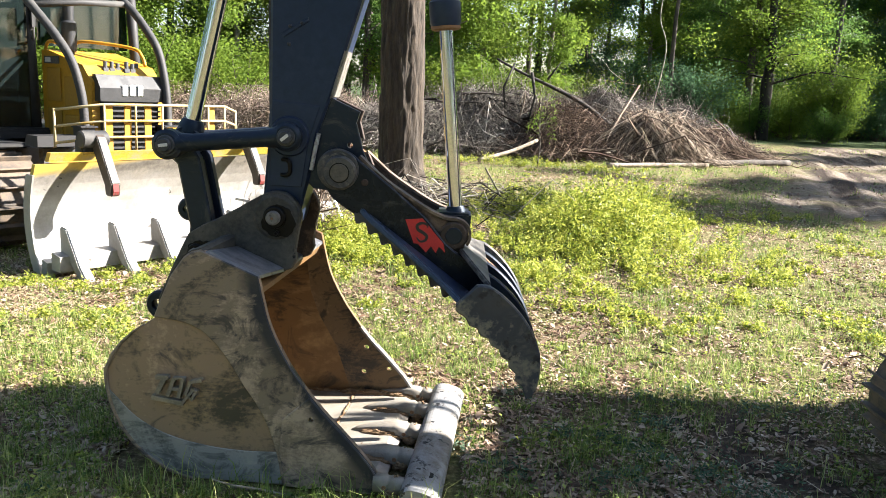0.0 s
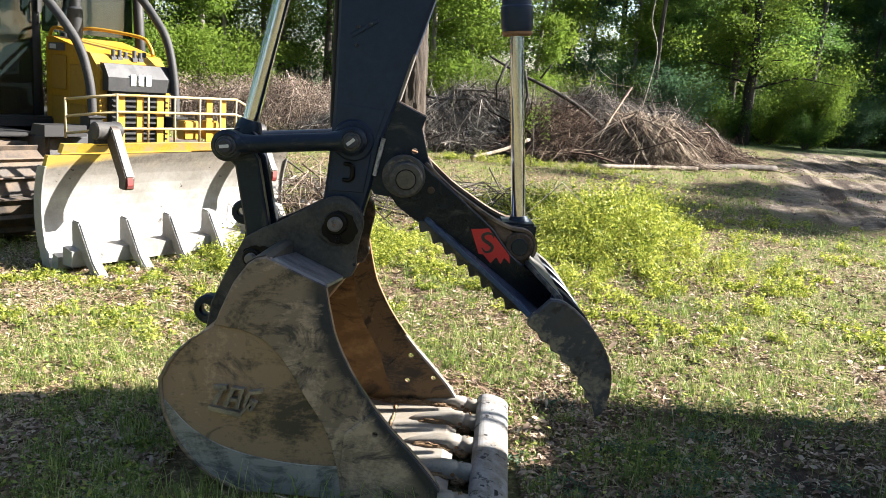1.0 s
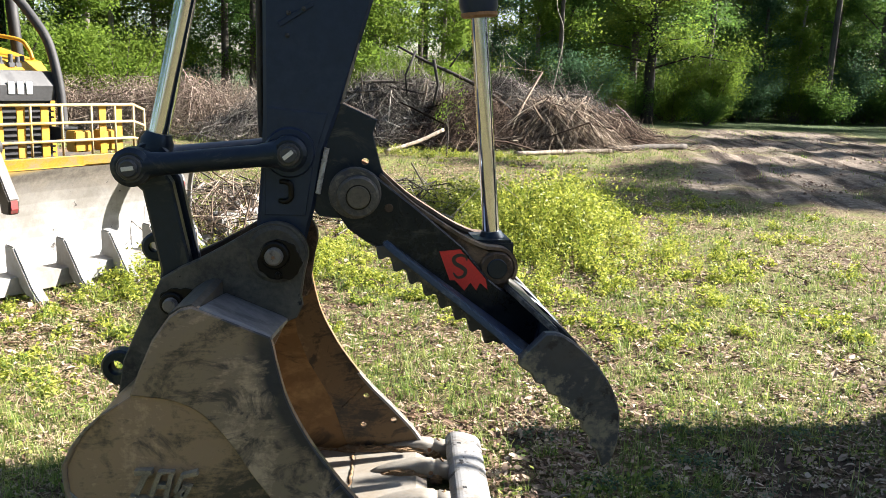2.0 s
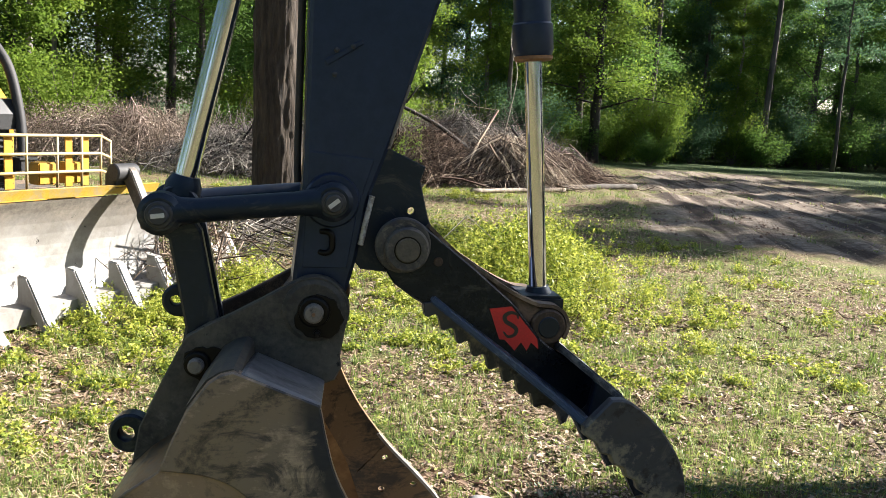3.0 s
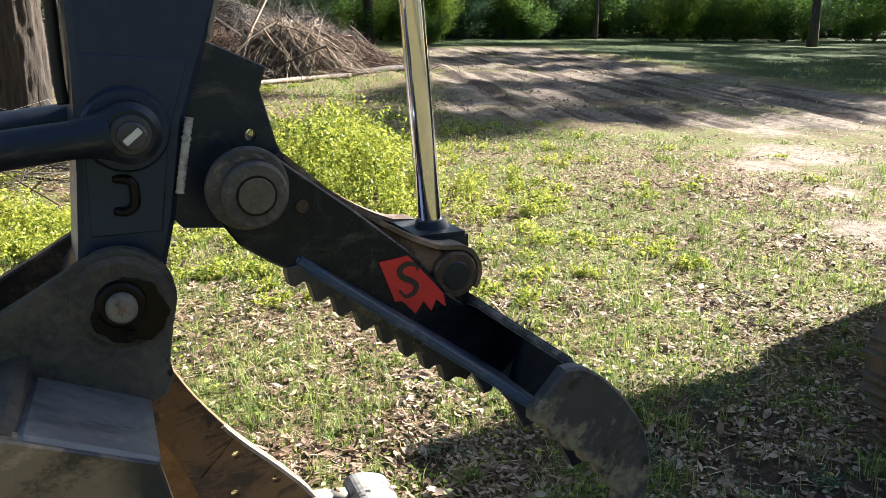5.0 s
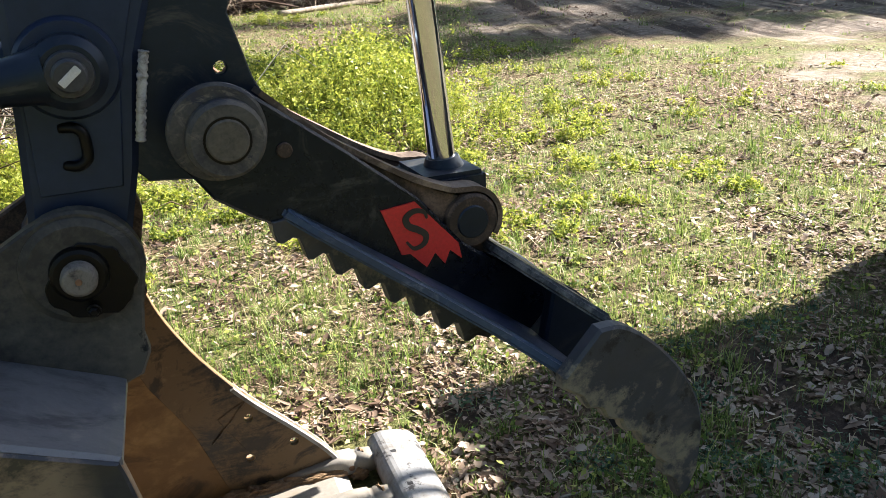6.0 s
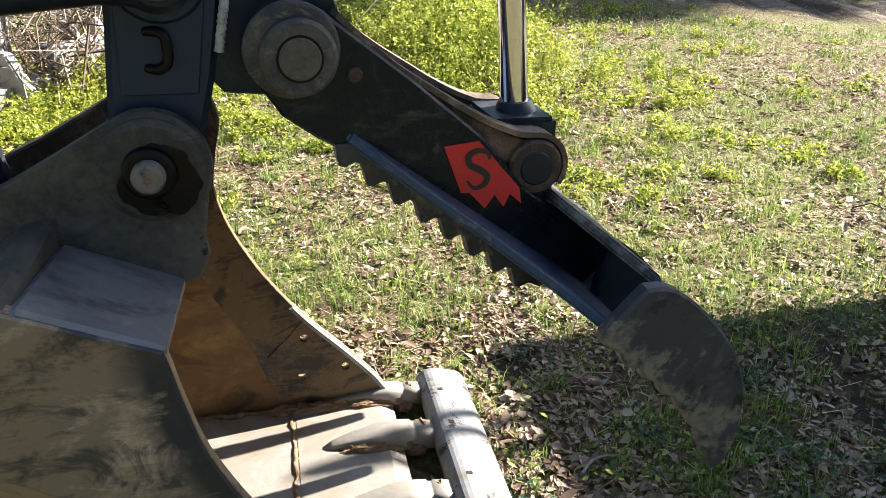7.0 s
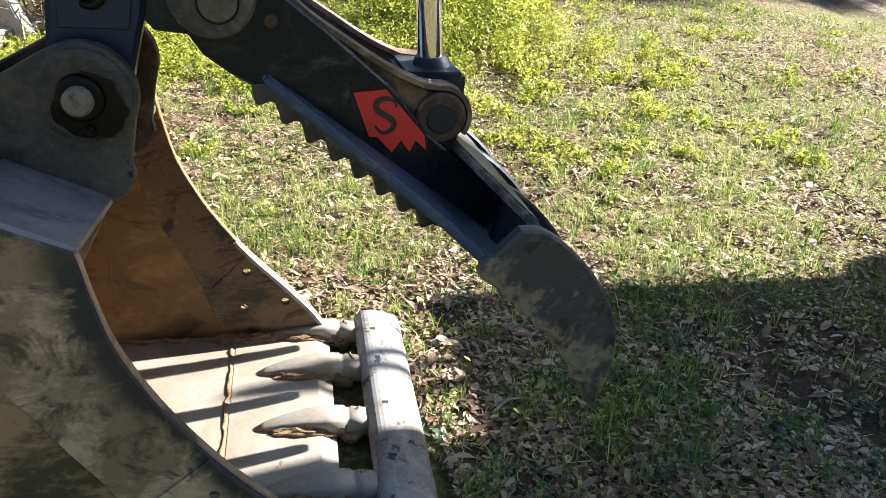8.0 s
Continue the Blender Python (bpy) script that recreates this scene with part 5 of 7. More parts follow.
        per += [(x, z0 - rr, radians(270)) for x in np.arange(x0 + 0.06, x0 + ln - 2 * rr, 0.165)] + [(x, z0 + rr, radians(90)) for x in np.arange(x0 + 0.06, x0 + ln - 2 * rr, 0.165)]
        for x, z, a in per:
            m = Matrix.Translation((x, yt, z)) @ Matrix.Rotation(-a, 4, "Y")
            shoe = joined(box((-0.045, -0.26, -0.075), (-0.028, 0.26, 0.075), 0.003, m), *[box((-0.03, -0.26, o), (0.010, 0.26, o + 0.012), 0.002, m) for o in (-0.062, 0.03)])
            part("track_shoe", shoe, M_TRACK, tk)
    return ex


build_excavator()


# ---------------------------------------------------------------- bulldozer with a root rake, in its own places: x along the blade, -y ahead, z up
def build_dozer():
    base = Matrix.Translation((-3.25, 6.25, 0.0)) @ Matrix.Rotation(math.atan2(0.8, 0.6), 4, "Z")
    dz = thing("bulldozer", (0, 0, 0), "yellow crawler bulldozer with a scoured blade and root rake", "bulldozer", m=base)
    W, B0 = 2.60, 0.13

    def face(z):
        """How far the hollow blade face stands back at a height."""
        return 0.14 + 0.15 * (1 - ((z - 0.50) / 0.50) ** 2) - 0.05 * z

    zs = np.linspace(0.0, 0.955, 12)
    prof = [(face(z) - 0.1, z) for z in zs]

    def sweep_x(profile, x0, x1, bev=0.0):
        bm = bmesh.new()
        r0 = [bm.verts.new((x0, y, z)) for y, z in profile]
        r1 = [bm.verts.new((x1, y, z)) for y, z in profile]
        n = len(profile)
        for k in range(n):
            bm.faces.new((r0[k], r0[(k + 1) % n], r1[(k + 1) % n], r1[k]))
        bm.faces.new(r0[::-1])
        bm.faces.new(r1)
        bmesh.ops.recalc_face_normals(bm, faces=bm.faces)
        if bev:
            bmesh.ops.bevel(bm, geom=bm.edges[:], offset=bev, segments=2, affect="EDGES", clamp_overlap=True)
        return bm

    low = [p for p in prof if p[1] < 0.95]
    blade = local_part("blade", sweep_x(low + [(y + 0.05, z) for y, z in low][::-1], B0, W), M_FACE, dz, "hollow sun-bleached scoured steel blade")
    hi = [(face(z) - 0.1, z) for z in (0.885, 0.92, 0.958)]
    local_part("blade_top", sweep_x([(y - 0.004, z) for y, z in hi] + [(y + 0.055, z) for y, z in hi][::-1], B0 + 0.10, W - 0.12), M_BLADETOP, blade, "scraped yellow top edge")
    for x0, x1 in ((B0 - 0.015, B0), (W, W + 0.015)):
        local_part("blade_end", sweep_x([(y - 0.02, z) for y, z in prof[:-2]] + [(y + 0.09, z) for y, z in prof[:-2]][::-1], x0, x1), M_BLADE, blade)
    local_part("cutting_edge", sweep_x([(-0.05, -0.03), (-0.06, 0.10), (0.02, 0.12), (0.03, -0.03)], B0, W), M_BLADE, blade)
    local_part("blade_back", sweep_x([(0.33, 0.15), (0.36, 0.85), (0.5, 0.7), (0.5, 0.25)], 0.4, W - 0.4), M_YELLOW, blade)
    # rake: cross bar, teeth and bent arms hung from the top of the blade
    rake_bar = local_part("rake_beam", sweep_x([(-0.22, 0.05), (-0.22, 0.17), (-0.09, 0.19), (-0.09, 0.05)], B0 + 0.02, W - 0.02), M_BLADE, dz, "pale steel rake beam")
    tooth = [(-0.08, 0.39), (-0.18, 0.38), (-0.36, 0.10), (-0.56, -0.09), (-0.50, -0.11), (-0.30, 0.04), (-0.17, 0.16), (-0.08, 0.15)]
    for x in (0.27, 0.68, 1.08, 1.48, 1.88, 2.28, 2.66):
        local_part("rake_tooth", sweep_x(tooth, x - 0.042, x + 0.042, 0.010), M_BLADE, dz, "pale worn rake tooth")
    local_part("beam_end", sweep_x([(-0.24, 0.24), (-0.26, 0.33), (-0.22, 0.39), (-0.10, 0.38), (-0.08, 0.24)], W - 0.02, 3.10), M_BLADE, rake_bar, "pale end of the rake beam")
    for x in (2.86, 3.12):
        local_part("rake_tooth", sweep_x([(y, z + 0.12) for y, z in tooth], x - 0.025, x + 0.025, 0.008), M_BLADE, dz, "pale worn rake tooth")
    for x in (0.62, 2.13):
        upper = [(0.10, 1.09), (0.02, 1.13), (-0.06, 1.08), (-0.26, 0.72), (-0.25, 0.62), (-0.16, 0.62), (-0.15, 0.70), (0.02, 0.99)]
        arm = local_part("rake_arm", sweep_x(upper, x - 0.040, x + 0.040, 0.008), M_ARM, dz, "bent brown steel rake arm")
        local_part("arm_pivot", joined(rod((x - 0.14, 0.03, 1.06), (x + 0.09, 0.03, 1.06), 0.070, 0.01, 20), box((x - 0.13, 0.02, 0.93), (x + 0.05, 0.13, 1.06), 0.01)), M_SWEEP, arm, "dark arm pivot")
        local_part("arm_hook", sweep_x([(-0.262, 0.72), (-0.268, 0.66), (-0.255, 0.63), (-0.248, 0.70)], x - 0.03, x + 0.02), M_DULLRED, arm, "dull red painted arm end")
    # brush guard rail above the blade
    rails = local_part("guard_rail", joined(*[tube([(0.55, 0.55, z - 0.06), (0.86, 0.30, z), (2.12, 0.30, z), (2.45, 0.55, z - 0.06)], 0.012, 8) for z in (1.33, 1.19, 1.05)],
                                            *[tube([(x, 0.30, 0.92), (x, 0.30, 1.34)], 0.010, 8) for x in (0.86, 1.16, 1.43, 1.70, 1.93, 2.12)], tube([(0.55, 0.55, 0.95), (0.55, 0.55, 1.28)], 0.012, 8), tube([(2.45, 0.55, 0.95), (2.45, 0.55, 1.28)], 0.012, 8)), M_RAIL, dz, "pale dusty brush guard rail")
    for x in (0.92, 1.10, 1.30, 1.83, 1.99):
        local_part("guard_slat", box((x - 0.035, 0.325, 0.93), (x + 0.035, 0.335, 1.32), 0.003), M_YELLOW, rails, "yellow guard slat")
    for x in (1.56, 1.82):
        local_part("guard_bracket", box((x, 0.33, 0.95), (x + 0.16, 0.45, 1.12), 0.01), M_YELLOW, rails)
    # engine hood, grille and black front cowl
    HX0, HX1 = 1.36, 2.14
    hood = local_part("hood", joined(sweep_x([(1.36, 0.75), (1.36, 1.50), (1.52, 1.66), (2.20, 1.80), (2.30, 1.79), (2.30, 0.75)], HX0, HX1)), M_YELLOW, dz, "yellow engine hood")
    for y0, y1, z0, z1 in ((1.92, 2.20, 1.28, 1.62), (1.58, 1.86, 1.22, 1.54), (1.92, 2.20, 0.88, 1.22), (1.58, 1.86, 0.84, 1.16)):
        local_part("hood_grille_panel", box((HX0 - 0.012, y0, z0), (HX0, y1, z1), 0.006), M_PANEL, hood, "brown perforated side panel")
    local_part("model_plate", box((HX0 - 0.014, 1.95, 1.66), (HX0, 2.24, 1.735), 0.004), M_GREY, hood, "dark model plate with plain bars")
    local_part("plate_bar", box((HX0 - 0.018, 2.10, 1.675), (HX0 - 0.013, 2.21, 1.72), 0.002), M_TAG, hood)
    cowl = local_part("front_cowl", joined(sweep_x([(1.26, 1.32), (1.26, 1.45), (1.34, 1.575), (1.40, 1.58), (1.40, 1.32)], HX0 + 0.03, HX1 - 0.03)), M_COWL, dz, "black front cowl")
    local_part("cowl_mark", joined(*[box((1.62 + 0.085 * k, 1.252, 1.375), (1.685 + 0.085 * k, 1.262, 1.485), 0.008) for k in range(3)]), M_TAG, cowl, "white mark of plain blocks")
    local_part("radiator", box((HX0 + 0.08, 1.30, 0.78), (HX1 - 0.08, 1.40, 1.33), 0.01), M_RUBBER, dz)
    for k in range(10):
        local_part("radiator_bar", box((HX0 + 0.08, 1.262, 0.80 + 0.052 * k), (HX1 - 0.08, 1.30, 0.816 + 0.052 * k), 0.004), M_SWEEP, dz)
    local_part("hood_handrail", tube(smooth_curve([(1.66, 2.2, 1.80), (1.68, 2.1, 1.90), (2.02, 1.72, 1.86), (2.08, 1.62, 1.78), (2.08, 1.56, 1.68)], 5), 0.018, 8), M_YELLOW, dz)
    local_part("hood_handrail", tube(smooth_curve([(1.40, 2.3, 1.80), (1.39, 2.2, 1.88), (1.39, 1.90, 1.84), (1.39, 1.78, 1.74)], 5), 0.018, 8), M_YELLOW, dz)
    rng = random.Random(3)
    for k in range(6):
        x, y = 1.58 + 0.075 * k, 1.50 + rng.uniform(-0.03, 0.03)
        local_part("hood_valve", joined(rod((x, y, 1.60), (x, y, 1.69 + 0.03 * rng.random()), 0.020, 0.004, 10), box((x - 0.03, y - 0.02, 1.60), (x + 0.03, y + 0.02, 1.645), 0.005)), M_GREY, dz)
    local_part("exhaust_pipe", joined(rod((1.55, 2.1, 1.7), (1.55, 2.1, 2.7), 0.055, 0.005, 20), rod((1.55, 2.1, 1.78), (1.55, 2.1, 2.10), 0.075, 0.02, 20)), M_COWL, dz, "dark exhaust pipe")
    # forestry sweeps
    for pts in (((0.92, 2.3, 2.62), (1.01, 1.72, 2.16), (1.10, 1.46, 1.88), (1.16, 1.33, 1.66), (1.19, 1.24, 1.36), (1.19, 1.20, 1.06)), ((1.93, 2.3, 2.65), (2.00, 1.72, 2.28), (2.07, 1.48, 2.02), (2.11, 1.35, 1.80), (2.12, 1.25, 1.42), (2.10, 1.20, 1.06))):
        bar = tube(smooth_curve(pts, 6), 0.042, 10)
        local_part("sweep_bar", bar, M_SWEEP, dz, "bent dark steel sweep bar")
        x = pts[-1][0]
        local_part("sweep_foot", joined(box((x - 0.07, 1.14, 0.96), (x + 0.07, 1.30, 1.08), 0.01), box((x - 0.09, 1.12, 1.07), (x + 0.09, 1.30, 1.09), 0.004)), M_COWL, dz)
    local_part("sweep_cross_bar", tube([(1.00, 1.78, 2.20), (1.5, 1.75, 2.27), (2.0, 1.76, 2.30)], 0.032, 10), M_SWEEP, dz)
    # cab, wider than the hood
    post = [((0.42, 2.16, 0.95), (0.46, 2.30, 2.75)), ((1.30, 2.34, 0.80), (1.26, 2.40, 2.75)), ((2.40, 2.16, 0.95), (2.36, 2.30, 2.75)), ((0.44, 3.7, 0.95), (0.46, 3.7, 2.75)), ((2.36, 3.7, 0.95), (2.36, 3.7, 2.75)), ((0.43, 2.95, 0.95), (0.46, 2.95, 2.75))]
    cab = local_part("cab", box((0.40, 2.16, 0.75), (2.40, 3.7, 1.0), 0.02), M_RUBBER, dz, "black framed operator cab")
    local_part("cab_roof", box((0.38, 2.15, 2.7), (2.45, 3.8, 2.85), 0.03), M_RUBBER, cab)
    # Added dark block that stands in for the cab's unlit inside.
    local_part("rear_locker", box((0.50, 3.1, 1.0), (1.12, 3.6, 2.35), 0.05), M_RUBBER, cab)
    for a, b in post:
        local_part("cab_post", tube([a, b], 0.055, 8), M_RUBBER, cab)
    local_part("cab_window", prism([(0.47, 1.0), (1.25, 1.0), (1.22, 2.68), (0.50, 2.68)], 2.335, 2.345), M_GLASS, cab, "tinted front door window")
    local_part("cab_window", prism([(1.34, 1.84), (2.36, 1.84), (2.33, 2.68), (1.32, 2.68)], 2.335, 2.345), M_GLASS, cab, "tinted windscreen")
    local_part("cab_window", box((0.425, 2.25, 1.0), (0.435, 3.65, 2.68)), M_GLASS, cab, "tinted side window")
    local_part("operator_seat", joined(box((1.1, 2.9, 1.0), (1.65, 3.4, 1.35), 0.06), box((1.1, 3.35, 1.3), (1.65, 3.5, 2.05), 0.06)), M_RUBBER, cab)
    local_part("control_console", box((0.62, 2.45, 0.95), (0.95, 2.75, 1.30), 0.03), M_GREY, cab)
    local_part("door_handle", tube([(1.27, 2.30, 2.12), (1.25, 2.24, 2.10), (1.25, 2.24, 1.92), (1.27, 2.30, 1.90)], 0.016, 6), M_GREY, cab)
    local_part("mirror", box((1.18, 2.18, 1.98), (1.27, 2.24, 2.30), 0.03), M_RUBBER, cab)
    for k in range(8):
        local_part("louvre", box((0.80, 2.42, 1.18 + 0.062 * k), (1.12, 2.43, 1.205 + 0.062 * k), 0.002), M_SWEEP, cab)
    # fenders, tracks and push frame
    local_part("fender", joined(box((0.20, 1.55, 0.86), (1.2, 2.2, 0.90), 0.01), sweep_x([(1.15, 0.90), (1.15, 1.00), (1.35, 1.00), (1.4, 0.90)], 0.70, 1.1)), M_RUBBER, dz, "dark dusty fender step")
    for x in (0.10, 1.95):
        x1 = x + 0.56
        ln0, ln1, r = 0.95, 4.2, 0.37
        core = [(ln0 + r + (r - 0.06) * math.cos(a), 0.42 + (r - 0.06) * math.sin(a)) for a in np.linspace(math.pi / 2, 1.5 * math.pi, 12)] + [(ln1 - r + (r - 0.06) * math.cos(a), 0.42 + (r - 0.06) * math.sin(a)) for a in np.linspace(-math.pi / 2, math.pi / 2, 12)]
        tk = local_part("track", sweep_x(core, x + 0.08, x1 - 0.08), M_TRACK, dz, "steel crawler track")
        per = [(ln0 + r + r * math.cos(a), 0.42 + r * math.sin(a), a) for a in np.linspace(radians(92), radians(268), 8)] + [(y, 0.42 + r, radians(90)) for y in np.arange(ln0 + r + 0.1, ln1 - r, 0.18)] + [(y, 0.42 - r, radians(270)) for y in np.arange(ln0 + r + 0.1, ln1 - r, 0.18)]
        for y, z, a in per:
            m = Matrix.Translation((0, y, z)) @ Matrix.Rotation(a, 4, "X")
            local_part("track_shoe", joined(box((x, -0.02, -0.08), (x1, 0.0, 0.08), 0.003, m), box((x, 0.0, -0.075), (x1, 0.045, -0.06), 0.002, m)), M_TRACK, tk)
    for x in (0.62, 2.0):
        local_part("push_arm", tube([(x, 0.3, 0.4), (x, 1.4, 0.45), (x + 0.1, 2.2, 0.5)], 0.09, 8), M_YELLOW, dz)
    local_part("track_frame", box((0.15, 1.3, 0.28), (0.62, 3.9, 0.55), 0.03), M_YELLOW, dz)
    local_part("belly", box((0.8, 1.3, 0.35), (2.0, 4.2, 0.9), 0.03), M_GREY, dz)
    return dz


build_dozer()


# ---------------------------------------------------------------- plants
def grow_tree(name, rng, height, trunk_r, crown_lo, crown_r, leaves, leaf, leaf_mat, bark, label, lean=0.03):
    """A tapered trunk with limbs, and a crown of many small leaves in uneven clumps along the limbs."""
    root = thing(name, (0, 0, 0), label, "tree", "trees of the wood")
    k = 9
    spine = [Vector((lean * height * (i / k) ** 2 * math.sin(i + rng.random()) , lean * height * (i / k) * rng.uniform(-0.6, 0.6), height * i / k - 0.15)) for i in range(k + 1)]
    bms = [tube(spine, [trunk_r * (1.25 if i == 0 else 1 - 0.85 * i / k) for i in range(k + 1)], 9)]
    tips = []
    limbs = 26
    for j in range(limbs):
        h = crown_lo + (height - crown_lo) * (j + rng.random()) / limbs
        f = h / height * k
        i = min(k - 1, int(f))
        s = spine[i].lerp(spine[i + 1], f - i)
        a = rng.random() * math.tau
        reach = crown_r * (0.45 + 0.65 * rng.random()) * (1.0 - 0.55 * (h - crown_lo) / max(0.1, height - crown_lo))
        e = s + Vector((math.cos(a) * reach, math.sin(a) * reach, reach * rng.uniform(-0.15, 0.45)))
        mid = s.lerp(e, 0.5) + Vector((0, 0, reach * 0.12))
        bms.append(tube([s, mid, e], [trunk_r * 0.22, trunk_r * 0.13, trunk_r * 0.05], 5))
        for q in (0.35, 0.6, 0.85, 1.0):
            tips.append(((s.lerp(e, q)) + Vector((0, 0, reach * 0.1)), reach * 0.30 + 0.25))
    local_part("trunk", joined(*bms), bark, root)
    g = np.random.default_rng(rng.randrange(10 ** 6))
    pick = g.integers(0, len(tips), leaves)
    c = np.array([tuple(t[0]) for t in tips])[pick]
    r = np.array([t[1] for t in tips])[pick]
    off = g.normal(size=(leaves, 3)) * r[:, None] * np.array([0.55, 0.55, 0.32])
    v, f = leaf_quads(g, c + off, leaf, 0.4, 0.35)
    me = mesh_of("crown", v, f, leaf_mat)
    ob = new("crown", me)
    ob.parent = root
    return root


def grow_bush(name, rng, height, spread, leaves, leaf, leaf_mat, label):
    root = thing(name, (0, 0, 0), label, "bush", "bushes at the wood's edge")
    bms, tips = [], []
    for j in range(14):
        a = rng.random() * math.tau
        e = Vector((math.cos(a) * spread * rng.random(), math.sin(a) * spread * rng.random(), height * rng.uniform(0.45, 1.0)))
        m = e * 0.5 + Vector((0, 0, height * 0.1))
        bms.append(tube([(0, 0, -0.1), m, e], [0.03, 0.02, 0.008], 5))
        for q in (0.4, 0.6, 0.8, 1.0):
            tips.append((e * q + Vector((0, 0, 0.05)), 0.16 + 0.14 * height * 0.5))
    local_part("stem", joined(*bms), M_BARK2, root)
    g = np.random.default_rng(rng.randrange(10 ** 6))
    pick = g.integers(0, len(tips), leaves)
    c = np.array([tuple(t[0]) for t in tips])[pick]
    r = np.array([t[1] for t in tips])[pick]
    p = c + g.normal(size=(leaves, 3)) * r[:, None] * 0.75
    p[:, 2] = np.maximum(p[:, 2], 0.03)
    v, f = leaf_quads(g, p, leaf, 0.3, 0.4)
    ob = new("foliage", mesh_of("foliage", v, f, leaf_mat))
    ob.parent = root
    return root


def spot(x, y, turn=0.0, s=1.0, sz=None):
    z = float(ground_height(x, y))
    return Matrix.LocRotScale((x, y, z), Euler((0, 0, turn)), (s, s, sz or s))


def put_copy(src, x, y, turn, s):
    c = copy_thing(src, spot(x, y, turn, 1.0))
    c.scale = (s, s, s)
    return c


def build_wood():
    rng = random.Random(11)
    kinds = [grow_tree("broadleaf_tree", rng, 15, 0.17, 1.6, 3.4, 36000, 0.068, M_LEAF, M_BARK2, "leafy green broadleaf tree at the clearing's edge"),
             grow_tree("broadleaf_tree", rng, 13, 0.13, 0.8, 3.0, 36000, 0.066, M_LEAF2, M_BARK3, "bright yellow-green sunlit young tree"),
             grow_tree("oak_tree", rng, 16, 0.24, 2.2, 4.4, 38000, 0.072, M_LEAF, M_BARK2, "dark-trunked oak with spreading green crown"),
             grow_tree("evergreen_tree", rng, 14, 0.16, 0.9, 2.6, 36000, 0.062, M_NEEDLE, M_BARK2, "dull dark green evergreen tree"),
             grow_tree("pine_tree", rng, 19, 0.15, 8.0, 3.0, 12000, 0.11, M_NEEDLE, M_BARK2, "tall straight pine with bare lower trunk"),
             grow_tree("oak_tree", rng, 13, 0.30, 2.6, 4.2, 36000, 0.072, M_LEAF2, M_DARKBARK, "green oak with a dark bare trunk", 0.05)]
    deep = [grow_tree("broadleaf_tree", rng, 15, 0.20, 1.8, 3.6, 10000, 0.15, M_LEAF, M_BARK2, "leafy green tree deep in the wood"),
            grow_tree("pine_tree", rng, 18, 0.20, 6.0, 3.2, 8000, 0.15, M_NEEDLE, M_BARK, "tall dark pine deep in the wood")]
    bushes = [grow_bush("bush", rng, 2.6, 1.6, 10000, 0.05, M_LEAF2, "bright green leafy bush"),
              grow_bush("bush", rng, 2.0, 1.8, 9000, 0.055, M_LEAF, "green leafy undergrowth bush"),
              grow_bush("bush", rng, 3.2, 2.0, 11000, 0.06, M_NEEDLE, "dull green undergrowth bush")]

    def along(edge):
        line = []
        for p, q in zip(edge, edge[1:]):
            p, q = Vector(p), Vector(q)
            k = max(1, int((q - p).length / 0.5))
            line += [(p.lerp(q, i / k), Vector((-(q - p).y, (q - p).x)).normalized()) for i in range(k)]
        return line

    def row(line, depth, step, sc, choice):
        i = rng.random() * 3
        while i < len(line):
            p, n = line[int(i)]
            put_copy(choice(), p.x + n.x * depth + rng.uniform(-1.3, 1.3), p.y + n.y * depth + rng.uniform(-1.6, 1.6), rng.random() * 6.28, sc * rng.uniform(0.8, 1.15))
            i += step * 2 * rng.uniform(0.7, 1.35)

    # the edge of the wood runs away to the far right; deeper rows fill it
    line = along(((-20, 31.5), (-10, 33), (4, 36), (12, 41), (20, 48), (31, 54), (43, 55), (54, 54)))
    row(line, 0.5, 5.6, 0.9, lambda: kinds[rng.choice((0, 1, 1, 1, 2, 4))])
    row(line, 4.5, 5.8, 1.0, lambda: kinds[rng.choice((0, 1, 2, 3, 4))])
    row(line, 9, 8.0, 1.1, lambda: kinds[rng.choice((0, 0, 1, 2, 4, 4))])
    inner = along(((-20, 31.5), (-10, 33), (4, 36), (12, 41), (20, 48), (31, 54)))
    row(inner, 15, 4.8, 1.2, lambda: rng.choice(deep))
    row(inner, 22, 5.0, 1.35, lambda: rng.choice(deep))
    for gx in range(24, 86, 8):
        for gy in range(72, 98, 8):
            put_copy(deep[(gx + gy) // 8 % 3 == 0], gx + rng.uniform(-2, 2), gy + rng.uniform(-2, 2), rng.random() * 6.28, rng.uniform(0.9, 1.2))
    for k in range(16):
        put_copy(bushes[1 + k % 2], 22 + 3.1 * k + rng.uniform(-1, 1), 58 + rng.uniform(-2, 4), rng.random() * 6.28, rng.uniform(1.0, 1.6))
    # unseen trees added round the clearing behind, to darken reflections and fill light, out of the sun's way
    round_about = along(((66, 26), (64, 6), (48, -14), (26, -24), (0, -26), (-22, -20), (-36, -4), (-42, 16), (-36, 30), (-20, 31.5)))
    row([(p, -n) for p, n in round_about], -1.0, 4.6, 1.0, lambda: rng.choice(deep))
    row([(p, -n) for p, n in round_about], -6.0, 4.6, 1.2, lambda: rng.choice(deep))
    for n in range(125):
        p, nn = line[rng.randrange(len(line))]
        d = rng.gauss(-0.3, 1.8) if n < 75 else rng.uniform(1, 18)
        put_copy(rng.choice(bushes), p.x + nn.x * d, p.y + nn.y * d, rng.random() * 6.28, rng.uniform(0.6, 1.25))
    # a round bush with a pine behind it, and an oak with a dark bare trunk, stand out before the wood
    put_copy(bushes[0], 18.0, 40.4, 0.3, 1.5).scale = (0.95, 0.95, 1.5)
    put_copy(kinds[4], 19.6, 45.0, 0.8, 1.25)
